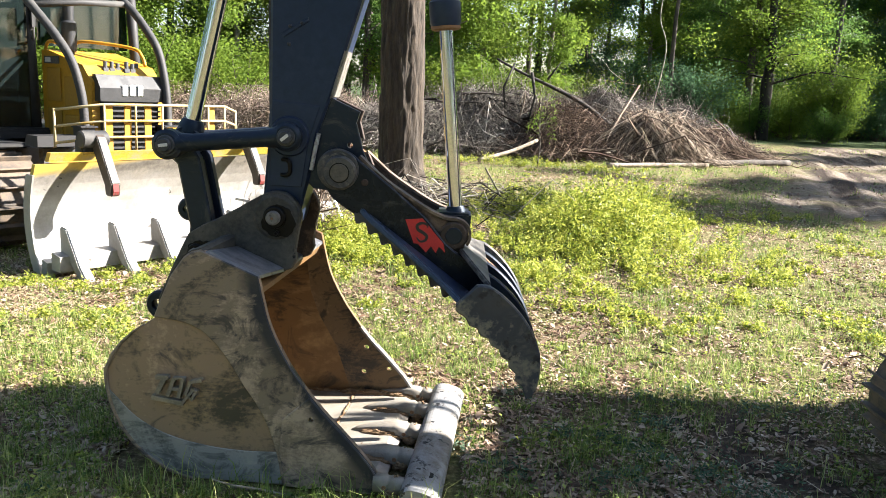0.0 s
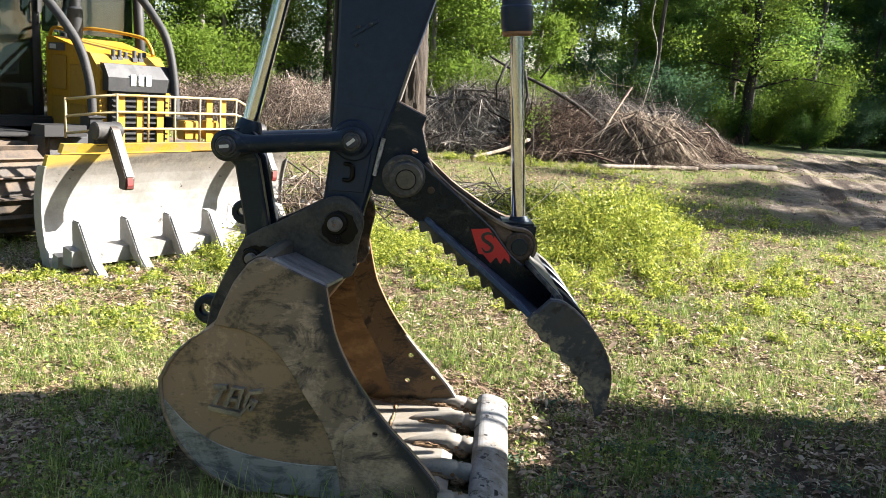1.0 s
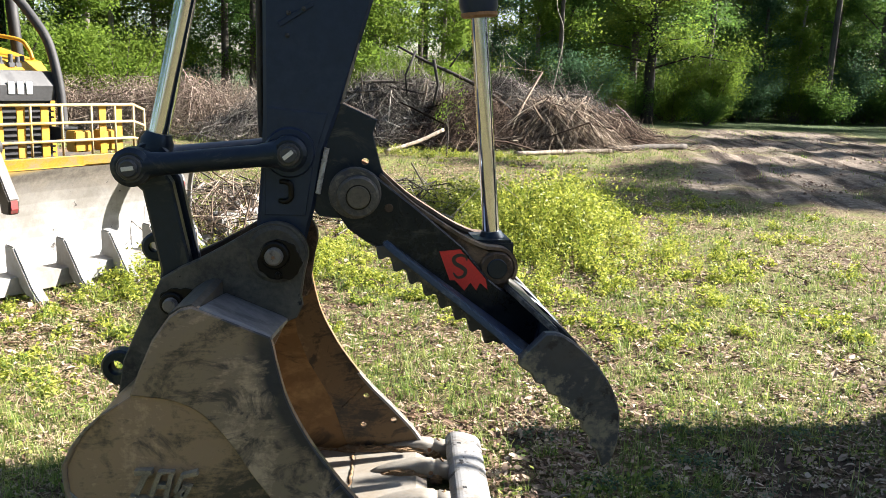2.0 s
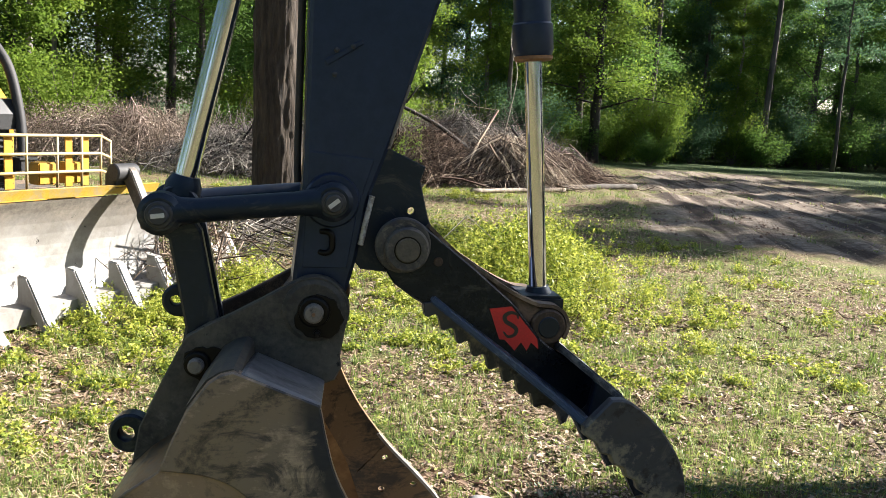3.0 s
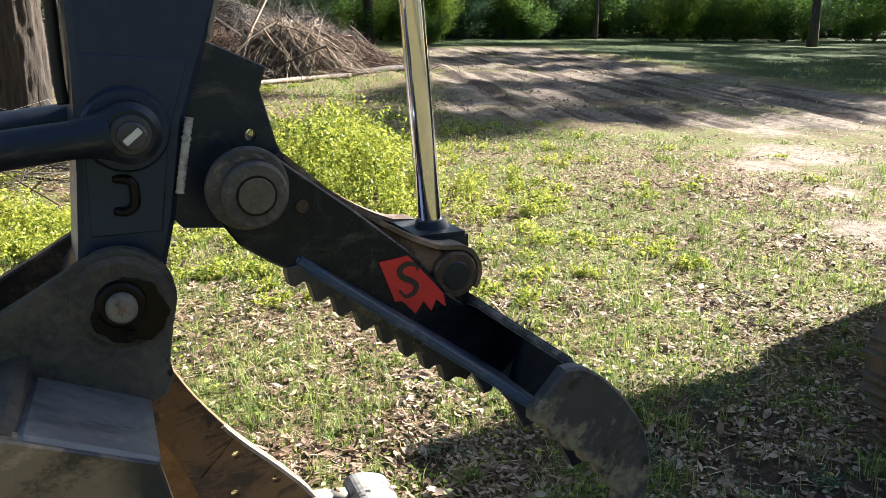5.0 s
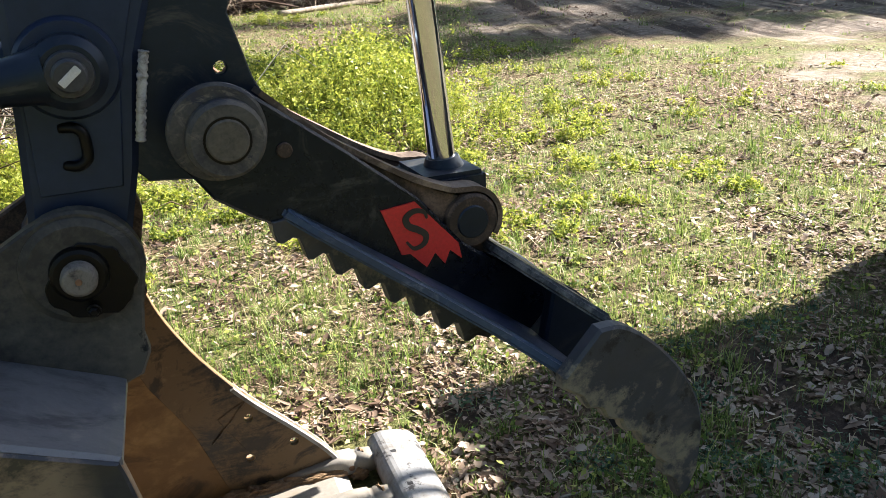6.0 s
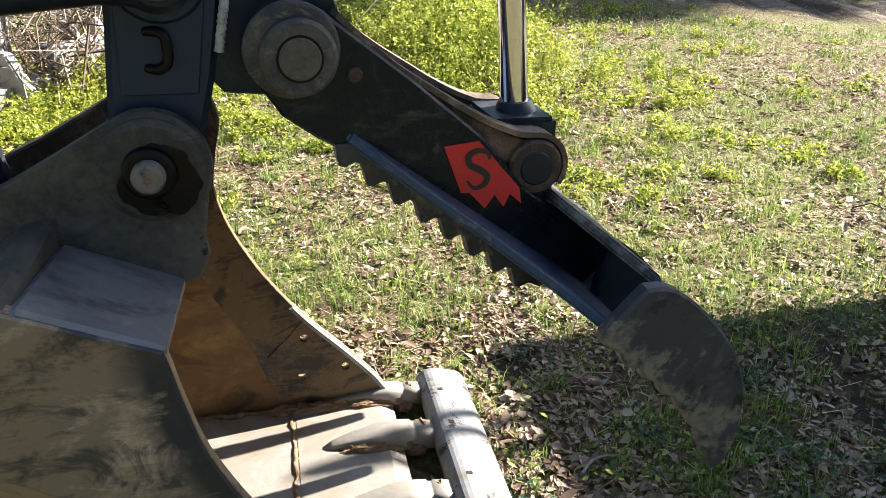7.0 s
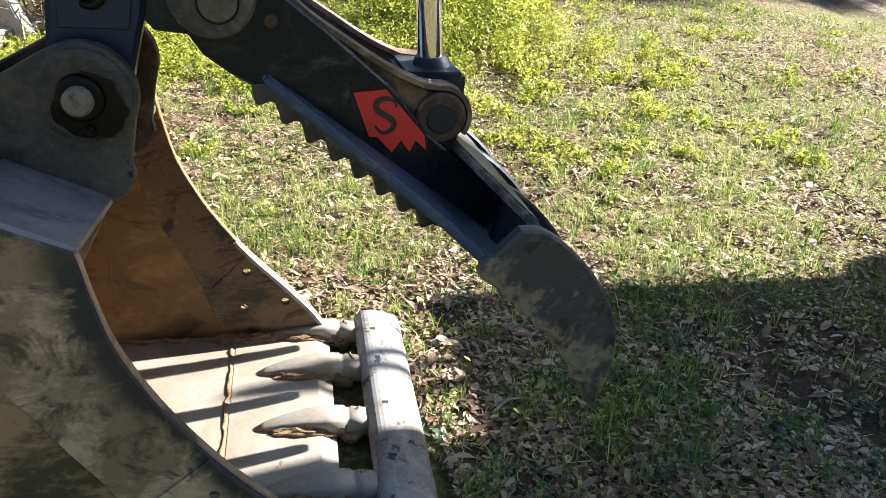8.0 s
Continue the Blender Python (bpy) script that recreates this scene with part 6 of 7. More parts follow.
    put_copy(kinds[4], 27.4, 46.0, 2.1, 1.35)
    put_copy(kinds[4], 31.5, 45.0, 4.0, 0.8)
    put_copy(kinds[5], 14.4, 39.8, 1.3, 0.95)
    put_copy(bushes[1], 13.4, 40.6, 0.9, 1.0)
    # trees added towards the sun, most of them unseen, so that their shade falls over the dirt
    for x, y, k in ((22.5, 13.6, 0), (27, 15.2, 2), (31, 13.8, 1), (28, 18.6, 2), (36, 18.0, 2), (34, 18.6, 2), (39.5, 21.2, 0), (46, 27, 0), (54, 33, 0), (62, 39, 0)):
        put_copy(kinds[k], x, y + 0.075 * x + 0.4 if x < 42 else y + 1.5, x * 1.7, 0.95 if x < 42 else 1.4)
    for x, y in ((46, 43), (53, 44)):
        put_copy(kinds[2], x, y, x * 1.3, 1.3)
    # Two more unseen trees, added to shade the far end of the track.
    for x, y, k in ((37, 33.5, 2), (40.5, 31.0, 4)):
        put_copy(kinds[k], x, y, x * 1.9, 1.05)
    # sunlit bushes before the wood's end
    for k in range(9):
        put_copy(bushes[k % 2], 34 + 2.6 * k + rng.uniform(-0.6, 0.6), 40.5 - 0.25 * k + rng.uniform(-1, 1), rng.random() * 6.28, rng.uniform(0.9, 1.4))
    # low growth closes the wood's end towards the sun
    for k in range(34):
        put_copy(bushes[(1, 0, 2)[k % 3]], 46 + 1.0 * k + rng.uniform(-0.8, 0.8), 50 - 0.16 * k + 4.5 * (k % 2) + rng.uniform(-1, 1), rng.random() * 6.28, rng.uniform(1.3, 2.1))
    for k in range(6):
        put_copy(kinds[(0, 3, 2)[k % 3]], 56 + 4.5 * k, 52 - 0.9 * k + rng.uniform(-1.5, 1.5), rng.random() * 6.28, rng.uniform(0.7, 0.95))
    # the leafy front of the wood behind the dirt, down to the grass
    for k in range(10):
        put_copy(kinds[(0, 3, 1, 0, 2)[k % 5]], 21 + 3.1 * k + rng.uniform(-0.8, 0.8), 47.5 + 2.2 * math.sin(k * 0.25) + rng.uniform(-1.5, 1.5), rng.random() * 6.28, rng.uniform(0.8, 1.1))
    for k in range(18):
        put_copy(bushes[(1, 2, 1, 0)[k % 4]], 20 + 1.8 * k + rng.uniform(-0.8, 0.8), 45.5 + 2.2 * math.sin(k * 0.18) + rng.uniform(-1.2, 1.2), rng.random() * 6.28, rng.uniform(0.8, 1.5))
    for k in range(6):
        put_copy(kinds[1 if k % 3 else 0], -15 + 3.7 * k + rng.uniform(-0.8, 0.8), 29.5 + 0.48 * k + rng.uniform(-0.8, 0.8), rng.random() * 6.28, rng.uniform(0.75, 1.0))
    # sunlit young trees stepping out of the wood behind the bulldozer
    for x, y, k in ((-7.6, 26.6, 0.95), (-10.2, 25.2, 0.85), (-13.4, 24.2, 1.0), (-16.5, 22.4, 1.0)):
        put_copy(kinds[1], x, y, x * 2.1, k)
    for x, y, k in ((-6.4, 25.4, 1.0), (-9.0, 24.2, 1.1), (-11.8, 23.2, 1.2), (-14.5, 21.8, 1.2)):
        put_copy(bushes[0], x, y, x * 1.3, k)
    for k in range(7):
        p, nn = line[int(len(line) * (0.2 + 0.085 * k + 0.02 * rng.random()))]
        put_copy(kinds[4], p.x - nn.x * rng.uniform(-1, 2.5), p.y - nn.y * rng.uniform(-1, 2.5), rng.random() * 6.28, rng.uniform(0.75, 1.05))
    for src in kinds + deep + bushes:
        for o in (*src.children_recursive, src):
            bpy.data.objects.remove(o)


def big_trunk():
    rng = random.Random(2)
    t = thing("pine_tree", (-0.78, 12.85, 0), "tall rough-barked pine trunk standing in the clearing", "tree")
    pts = [(-0.76, 12.85, -0.2), (-0.77, 12.85, 0.1), (-0.78, 12.85, 0.5), (-0.80, 12.85, 1.5), (-0.84, 12.85, 3), (-0.90, 12.86, 5), (-1.0, 12.9, 9), (-1.1, 12.9, 16)]
    spine = smooth_curve(pts, 30)
    bm = tube(spine, [0.44 - 0.105 * min(1.0, max(0.0, (q[2] + 0.05) / 0.55)) - 0.008 * max(0, q[2] - 1) for q in spine], 72)
    for v in bm.verts:
        a = math.atan2(v.co.y - 12.85, v.co.x + 0.8)
        plates = abs(noise.noise(Vector((math.cos(a) * 7.0, math.sin(a) * 7.0, v.co.z * 1.3)))) + 0.6 * abs(noise.noise(Vector((math.cos(a) * 13, math.sin(a) * 13, v.co.z * 2.6 + 7))))
        d = Vector((math.cos(a), math.sin(a), 0))
        v.co += d * (0.075 * min(0.6, plates) - 0.03)
    part("trunk", bm, M_BARK, t)
    bms, tips = [], []
    for j in range(22):
        h = 9 + 7 * j / 22
        a = rng.random() * 6.28
        s = Vector((-1.05, 12.9, h))
        e = s + Vector((math.cos(a) * 2.6, math.sin(a) * 2.6, 0.6))
        bms.append(tube([s, e], [0.06, 0.02], 5))
        tips.append(tuple(e))
    part("branch", joined(*bms), M_BARK, t)
    g = np.random.default_rng(5)
    c = np.array(tips)[g.integers(0, 22, 5000)] + g.normal(size=(5000, 3)) * (0.7, 0.7, 0.4)
    v, f = leaf_quads(g, c, 0.18, 0.3, 0.2)
    ob = new("crown", mesh_of("crown", v, f, M_NEEDLE))
    ob.parent = t
    ob.matrix_parent_inverse = t.matrix_basis.inverted()


def sticks(g, n, centre, spread, height, length, r, mat, name, lift=0.0, level=0.35):
    """A heap of bent dead branches: each a three-sided bar of two joints."""
    cx, cy = centre
    u = g.normal(size=(n, 2)) * 0.45
    x, y = cx + u[:, 0] * spread[0], cy + u[:, 1] * spread[1]
    top = height * np.exp(-(u ** 2).sum(1) * 1.6)
    z = (0.25 + 0.75 * g.random(n) ** 0.5) * top * (0.8 + 0.4 * g.random(n)) + lift
    d = g.normal(size=(n, 3))
    d[:, 2] *= level
    d /= np.linalg.norm(d, axis=1)[:, None]
    ln = length * (0.35 + 0.9 * g.random(n))
    mid = np.stack([x, y, z], 1)
    bend = g.normal(size=(n, 3)) * 0.17 * ln[:, None]
    pts = np.stack([mid - d * ln[:, None] / 2, mid + bend, mid + d * ln[:, None] / 2], 1)
    pts[:, :, 2] = np.maximum(pts[:, :, 2], ground_height(pts[:, :, 0], pts[:, :, 1]) + 0.01)
    rad = r * (0.25 + 1.1 * g.random(n) ** 2.5)
    e1 = np.cross(d, g.normal(size=(n, 3)))
    e1 /= np.linalg.norm(e1, axis=1)[:, None]
    e2 = np.cross(d, e1)
    ring = []
    for j, taper in enumerate((1.0, 0.8, 0.35)):
        for k in range(3):
            a = k * math.tau / 3
            ring.append(pts[:, j] + (e1 * math.cos(a) + e2 * math.sin(a)) * (rad * taper)[:, None])
    v = np.stack(ring, 1).reshape(-1, 3)
    f = []
    for j in (0, 3):
        for k in range(3):
            f.append((j + k, j + (k + 1) % 3, j + 3 + (k + 1) % 3, j + 3 + k))
    f = (np.array(f)[None] + 9 * np.arange(n)[:, None, None]).reshape(-1, 4)
    return new(name, mesh_of(name, v, f, mat))


def draped(g, n, centre, spread, height, heading, fan, length, r, name, low=0.35, ruffle=0.05):
    """Long thin branches thrown over a mound, each bending with it; heading and fan say which way they lie."""
    k = 6
    u = g.normal(size=(n, 2)) * 0.42
    a = heading + g.normal(size=n) * fan
    ln = length * (0.4 + 0.8 * g.random(n))
    t = np.linspace(-0.5, 0.5, k)
    wig = np.cumsum(g.normal(size=(n, k, 2)) * 0.05, 1) * ln[:, None, None]
    x = centre[0] + (u[:, 0] * spread[0])[:, None] + np.cos(a)[:, None] * ln[:, None] * t + wig[..., 0]
    y = centre[1] + (u[:, 1] * spread[1])[:, None] + np.sin(a)[:, None] * ln[:, None] * t + wig[..., 1]
    dome = height * np.exp(-(np.abs(x - centre[0]) / spread[0]) ** 2.6 - (np.abs(y - centre[1]) / spread[1]) ** 2 * 1.3) * (0.82 + 0.18 * np.sin(2.3 * x + 1.1) * np.sin(1.7 * y + 2.0 * x))
    z = dome * (low + (1.05 - low) * g.random(n)[:, None] ** 0.6) + g.normal(size=(n, k)) * ruffle + 0.03
    z = np.maximum(z, ground_height(x, y) + 0.015)
    p = np.stack([x, y, z], -1)
    return bars(p, r * (0.3 + 1.2 * g.random(n) ** 2.5), name, M_BANK)


def fanned(g, n, crest, reach, r, name):
    """Straight pale branches leaning from a crest down to the ground before it and to both sides."""
    top = np.stack([g.normal(crest[0], 0.45, n), g.normal(crest[1], 0.18, n), crest[2] * (0.75 + 0.35 * g.random(n))], 1)
    side = g.uniform(-1.0, 0.85, n)
    foot = top + np.stack([side * reach, -0.25 - 0.55 * g.random(n), -top[:, 2] * (0.55 + 0.42 * g.random(n))], 1)
    t = np.linspace(-0.12, 1.0, 5)[None, :, None]
    p = top[:, None] * (1 - t) + foot[:, None] * t
    p[..., 2] += 0.16 * np.sin(np.clip(t[..., 0], 0, 1) * math.pi) * g.random(n)[:, None]
    p += g.normal(size=p.shape) * 0.02
    p[..., 2] = np.maximum(p[..., 2], ground_height(p[..., 0], p[..., 1]) + 0.02)
    return bars(p, r * (0.4 + 1.1 * g.random(n) ** 2), name, M_BANK)


def bars(p, rad, name, mat):
    """Three-sided tapering bars along rows of points (n, k, 3)."""
    n, k = p.shape[:2]
    d = p[:, -1] - p[:, 0]
    d /= np.linalg.norm(d, axis=1)[:, None]
    e1 = np.cross(d, np.array([0.1, 0.2, 1.0]))
    e1 /= np.linalg.norm(e1, axis=1)[:, None]
    e2 = np.cross(d, e1)
    ring = []
    for j in range(k):
        for c in range(3):
            q = c * math.tau / 3 + 0.5
            ring.append(p[:, j] + (e1 * math.cos(q) + e2 * math.sin(q)) * (rad * (1.0 - 0.65 * j / k))[:, None])
    v = np.stack(ring, 1).reshape(-1, 3)
    f = np.array([(3 * j + c, 3 * j + (c + 1) % 3, 3 * j + 3 + (c + 1) % 3, 3 * j + 3 + c) for j in range(k - 1) for c in range(3)])
    f = (f[None] + 3 * k * np.arange(n)[:, None, None]).reshape(-1, 4)
    return new(name, mesh_of(name, v, f, mat))


def brush_piles():
    g = np.random.default_rng(21)
    # centre, spread, height, material, way the long branches lie, how wide they fan, label
    heaps = (((-1.0, 21.9), (2.6, 1.5), 1.25, M_TWIG, 0.5, 0.8, "low heap of grey dead branches"),
             ((1.2, 22.4), (2.5, 1.6), 1.75, M_TWIG, 2.7, 0.8, "tall heap of grey dead branches"),
             ((2.8, 21.6), (1.7, 1.1), 1.40, M_TWIG2, 0.2, 0.35, "dark reddish brown heap of fine brushwood"),
             ((3.9, 24.0), (2.6, 1.5), 1.75, M_TWIG, 3.0, 0.6, "low heap of grey branches"),
             ((4.8, 21.7), (1.7, 0.9), 1.10, M_PALETWIG, 0.35, 0.40, "heap of pale brown branches lying in a fan"),
             ((5.8, 25.0), (2.6, 1.5), 1.60, M_TWIG, 0.1, 0.8, "heap of grey branches and thin trunks"),
             ((7.0, 24.0), (1.7, 1.3), 0.70, M_TWIG2, 3.0, 0.7, "low tail of brown sticks"))
    for centre, spread, height, mat, way, fan, label in heaps:
        layers = [sticks(g, 3800, centre, spread, height * 0.9, 0.7, 0.0065, mat, "brush_pile", 0.0, 0.7),
                  draped(g, 1700, centre, spread, height, way, fan, 1.3, 0.0075, "layer", 0.35, 0.10),
                  draped(g, 420, centre, spread, height, way + 0.5, fan * 1.6, 1.7, 0.011, "layer", 0.6, 0.14),
                  draped(g, 40, centre, spread, height, way - 0.3, fan * 1.4, 2.2, 0.024, "layer", 0.6, 0.06),
                  sticks(g, 14, centre, spread, height * 0.9, 2.0, 0.04, mat, "layer", 0.03, 0.4),
                  sticks(g, 420, centre, (spread[0] * 1.1, spread[1]), height * 1.2, 0.9, 0.006, mat, "layer", 0.1, 1.8)]
        if mat is M_PALETWIG:
            layers.append(fanned(g, 420, (centre[0] + 0.25, centre[1] - 0.25, height * 1.02), 1.5, 0.016, "layer"))
        bm = bmesh.new()
        for o in layers:
            bm.from_mesh(o.data)
        pile = part("brush_pile", bm, mat, None)
        for o in layers:
            bpy.data.objects.remove(o)
        tagged(pile, label, "brush pile", "brush piles", "stuff")
    # a dark trunk leaning out of the tall heap
    trunk = tube(smooth_curve([(1.0, 21.6, 2.40), (1.7, 21.5, 2.06), (2.4, 21.5, 1.78), (3.2, 21.6, 1.42), (4.0, 21.8, 0.9)], 4), [0.026 + 0.0024 * i for i in range(17)], 9)
    limb = joined(trunk, tube([(1.9, 21.5, 2.1), (2.0, 21.3, 1.5), (1.85, 21.2, 0.9)], [0.045, 0.035, 0.02], 7), tube([(2.3, 21.5, 1.95), (2.6, 21.4, 2.4)], [0.03, 0.01], 6), tube([(1.45, 21.5, 2.3), (1.2, 21.4, 1.7), (1.25, 21.3, 1.2)], [0.03, 0.025, 0.015], 6))
    tagged(part("dead_branch", limb, M_DARKBARK, None), "dark dead tree top leaning across the brush heap", "branch", "branches of the heap")
    for centre, spread, height, length, n, r, mat, level, label in (
            ((-4.5, 24.0), (5.5, 2.2), 1.25, 0.8, 8000, 0.0065, M_BANK, 0.9, "long bank of thin dry brushwood"),
            ((-10.5, 25.0), (6.0, 2.2), 1.3, 0.8, 5000, 0.0065, M_BANK, 0.9, "long bank of thin dry brushwood"),
            ((-3.5, 24.6), (6.0, 1.4), 1.0, 1.7, 1400, 0.006, M_TWIG, 4.0, "thicket of standing dry stems"),
            ((1.5, 24.5), (5.0, 1.4), 1.3, 2.0, 1200, 0.006, M_TWIG, 4.0, "thicket of standing dry stems"),
            ((-1.5, 8.35), (0.55, 0.55), 0.6, 0.8, 260, 0.008, M_BANK, 0.8, "tangle of pale dry vines caught on the rake"),
            ((-0.6, 11.2), (2.6, 1.6), 0.25, 1.1, 500, 0.012, M_TWIG, 0.35, "scatter of dead sticks on the ground")):
        tagged(sticks(g, n, centre, spread, height, length, r, mat, "brush_pile", 0.0, level), label, "brush pile", "brush piles", "stuff")
    c = np.concatenate([np.stack([g.normal(cx, sx, n), g.normal(cy, 0.8, n), 0.15 + 1.3 * g.random(n) ** 1.4], 1) for cx, cy, sx, n in ((-5.6, 23.0, 2.4, 9000), (-10.5, 24.0, 2.6, 5000))])
    v, f = leaf_quads(g, c, 0.026, 0.4, 0.2, 1.7)
    tagged(new("dry_leaves", mesh_of("dry_leaves", v, f, M_BANK)), "dry tan leaves clinging to the brushwood bank", "leaves", kind="stuff")
    for centre, n in (((-4.4, 22.9), 300), ((-8.6, 23.6), 300)):
        tagged(draped(g, n, centre, (2.6, 1.0), 1.55, 0.3, 1.2, 1.8, 0.011, "brush_pile", 0.6, 0.14), "arching pale dry vines over the brushwood bank", "brush pile", "brush piles", "stuff")
    rng = random.Random(8)
    for k in range(22):
        x, y, h = (rng.gauss(1.2, 1.1), 21.7 + rng.random(), rng.uniform(0.4, 1.5)) if k < 9 else (rng.gauss(5.2, 1.4), 22.6 + rng.random(), rng.uniform(0.15, 0.9))
        a, l = rng.gauss(-0.2, 0.6), rng.uniform(1.2, 3.0)
        d = Vector((math.cos(a) * l / 2, rng.uniform(-0.4, 0.4), math.sin(a) * l / 2 * 0.7))
        c = Vector((x, y, h))
        lo = c - d
        lo.z = max(0.02, lo.z)
        bend = Vector((0.1 * rng.uniform(-1, 1), 0, 0.14 * rng.uniform(-1, 1)))
        fork = c + d * 0.3
        bm = joined(tube(smooth_curve([lo, c + bend, c + d], 4), [0.040 - 0.003 * i for i in range(9)], 8), tube([fork, fork + Vector((0.25 * rng.uniform(-1, 1), -0.1, 0.4 * rng.random() + 0.1))], [0.022, 0.008], 6))
        o = part("dead_branch", bm, M_LOG if k % 5 == 0 else M_BARK2, None)
        tagged(o, "thick dead branch lying in the brush heap", "branch", "branches of the heap")
    for pts, r in ((((3.6, 19.4, 0.04), (5.2, 20.3, 0.05), (6.4, 21.0, 0.04)), 0.055), (((6.3, 21.2, 0.06), (7.8, 22.2, 0.07), (9.2, 23.0, 0.06)), 0.08), (((0.6, 19.0, 0.04), (1.4, 19.6, 0.25), (2.0, 20.0, 0.5)), 0.045)):
        sp = smooth_curve(pts, 5)
        dark = r > 0.07
        tagged(part("fallen_log", tube(sp, [r * rng.uniform(0.85, 1.1) for _ in sp], 12), M_BARK2 if dark else M_LOG, None), "thick grey-brown log lying on the grass" if dark else "pale barkless log lying on the grass", "log", "logs by the heap")
    # a green sapling before the heap
    sap = thing("sapling", (1.9, 18.6, 0), "thin green sapling standing before the brush heap", "tree")
    stems = [tube(smooth_curve([(1.9, 18.6, -0.05), (1.93, 18.6, 0.5), (1.88, 18.62, 1.0), (1.95, 18.6, 1.5)], 4), [0.014 - 0.0008 * i for i in range(13)], 6)]
    tips = []
    for j in range(16):
        h = 0.6 + 0.9 * j / 16
        e = Vector((1.91 + rng.uniform(-0.32, 0.32), 18.6 + rng.uniform(-0.3, 0.3), h + rng.uniform(0.0, 0.2)))
        stems.append(tube([(1.91, 18.6, h - 0.08), e], [0.006, 0.002], 5))
        tips.append(tuple(e))
    part("stem", joined(*stems), M_BARK2, sap)
    c = np.array(tips)[g.integers(0, 16, 340)] + g.normal(size=(340, 3)) * 0.07
    v, f = leaf_quads(g, c, 0.027, 0.3, 0.4)
    ob = new("foliage", mesh_of("foliage", v, f, M_LEAF2))
    ob.parent = sap
    ob.matrix_parent_inverse = sap.matrix_basis.inverted()
    # pale dry vines hanging out of the trees
    for x, y, z0 in ((5.6, 24.4, 0.7),):
        pts = smooth_curve([(x - 0.5, y + 0.4, z0 + 9.5), (x - 0.2, y, z0 + 6.0), (x + 0.15, y, z0 + 4.6), (x + 0.05, y, z0 + 3.2), (x + 0.3, y, z0 + 2.2), (x - 0.06, y, z0)], 8)
        tagged(part("vine", tube(pts, 0.014, 6), M_VINE, None), "pale dry vine hanging from the trees", "vine", "hanging vines")


def weeds():
    """Clumps of leaning stems set with small leaves; most in one thick uneven patch, the rest thin."""
    g = np.random.default_rng(33)

    def clumps(n, cx, cy, sx, sy, tall, thin, seed_patch):
        x, y = g.normal(cx, sx, n), g.normal(cy, sy, n)
        keep = g.random(n) < 1 - seed_patch + seed_patch * field(x * 0.8 + 3, y * 0.8)
        keep &= ~((x > -1.6) & (x < 0.7) & (y > 2.6) & (y < 5.8))
        x, y = x[keep], y[keep]
        core = np.exp(-((x - cx) / (1.25 * sx)) ** 2 - ((y - cy) / (1.25 * sy)) ** 2)
        return x, y, thin + tall * core * (0.45 + 0.75 * g.random(len(x)))

    sets = [clumps(520, 1.9, 9.4, 0.74, 1.5, 0.68, 0.06, 0.85), clumps(150, 1.1, 10.6, 0.6, 1.2, 0.42, 0.08, 0.8), clumps(60, 2.6, 11.2, 0.35, 0.4, 0.5, 0.1, 0.3), clumps(130, 1.0, 7.3, 0.8, 1.0, 0.14, 0.05, 0.9), clumps(230, -1.3, 8.3, 1.0, 1.5, 0.16, 0.05, 0.8), clumps(120, 3.2, 10.5, 1.4, 2.2, 0.12, 0.05, 0.9), clumps(70, -1.9, 7.4, 0.42, 0.55, 0.18, 0.05, 0.5), clumps(90, -1.15, 8.2, 0.35, 0.4, 0.26, 0.10, 0.2), clumps(45, -3.0, 5.6, 0.9, 0.5, 0.05, 0.035, 0.6), clumps(80, 1.6, 18.6, 1.5, 0.4, 0.24, 0.06, 0.7)]
    x, y, h = (np.concatenate(q) for q in zip(*sets))
    n, s, k = len(x), 10, 19
    z = ground_height(x, y)
    base = np.stack([x, y, z], 1)[:, None] + g.normal(size=(n, s, 3)) * (0.055, 0.055, 0)
    lean = g.normal(size=(n, s, 2)) * 0.32
    hh = h[:, None] * (0.45 + 0.65 * g.random((n, s)))
    t = 0.15 + 0.85 * g.random((n, s, k)) ** 0.8
    c = base[:, :, None] + np.concatenate([lean[:, :, None] * (t * t * hh[..., None])[..., None], (t * hh[..., None])[..., None]], -1) + g.normal(size=(n, s, k, 3)) * 0.016
    c = c.reshape(-1, 3)
    c[:, 2] = np.maximum(c[:, 2], 0.012)
    far = np.maximum(0.8, np.repeat(h, s * k) / 0.33) ** 0.4
    v, f = leaf_quads(g, c, 0.0142 * far, 0.2, 0.35, 2.3)
    # bare stems, each a thin upright strip
    tip = base + np.concatenate([lean * hh[..., None], hh[..., None]], -1)
    base, tip = base.reshape(-1, 3), tip.reshape(-1, 3)
    a = g.random(len(base)) * math.tau
    w = np.stack([np.cos(a), np.sin(a), np.zeros(len(a))], 1) * 0.0022
    sv = np.stack([base - w, base + w, tip + w * 0.4, tip - w * 0.4], 1).reshape(-1, 3)
    sf = np.arange(len(sv)).reshape(-1, 4) + len(v)
    tagged(new("weeds", mesh_of("weeds", np.concatenate([v, sv]), np.concatenate([f, sf]), M_WEED)), "thick patch of yellow-green leafy weeds", "weeds", kind="stuff")


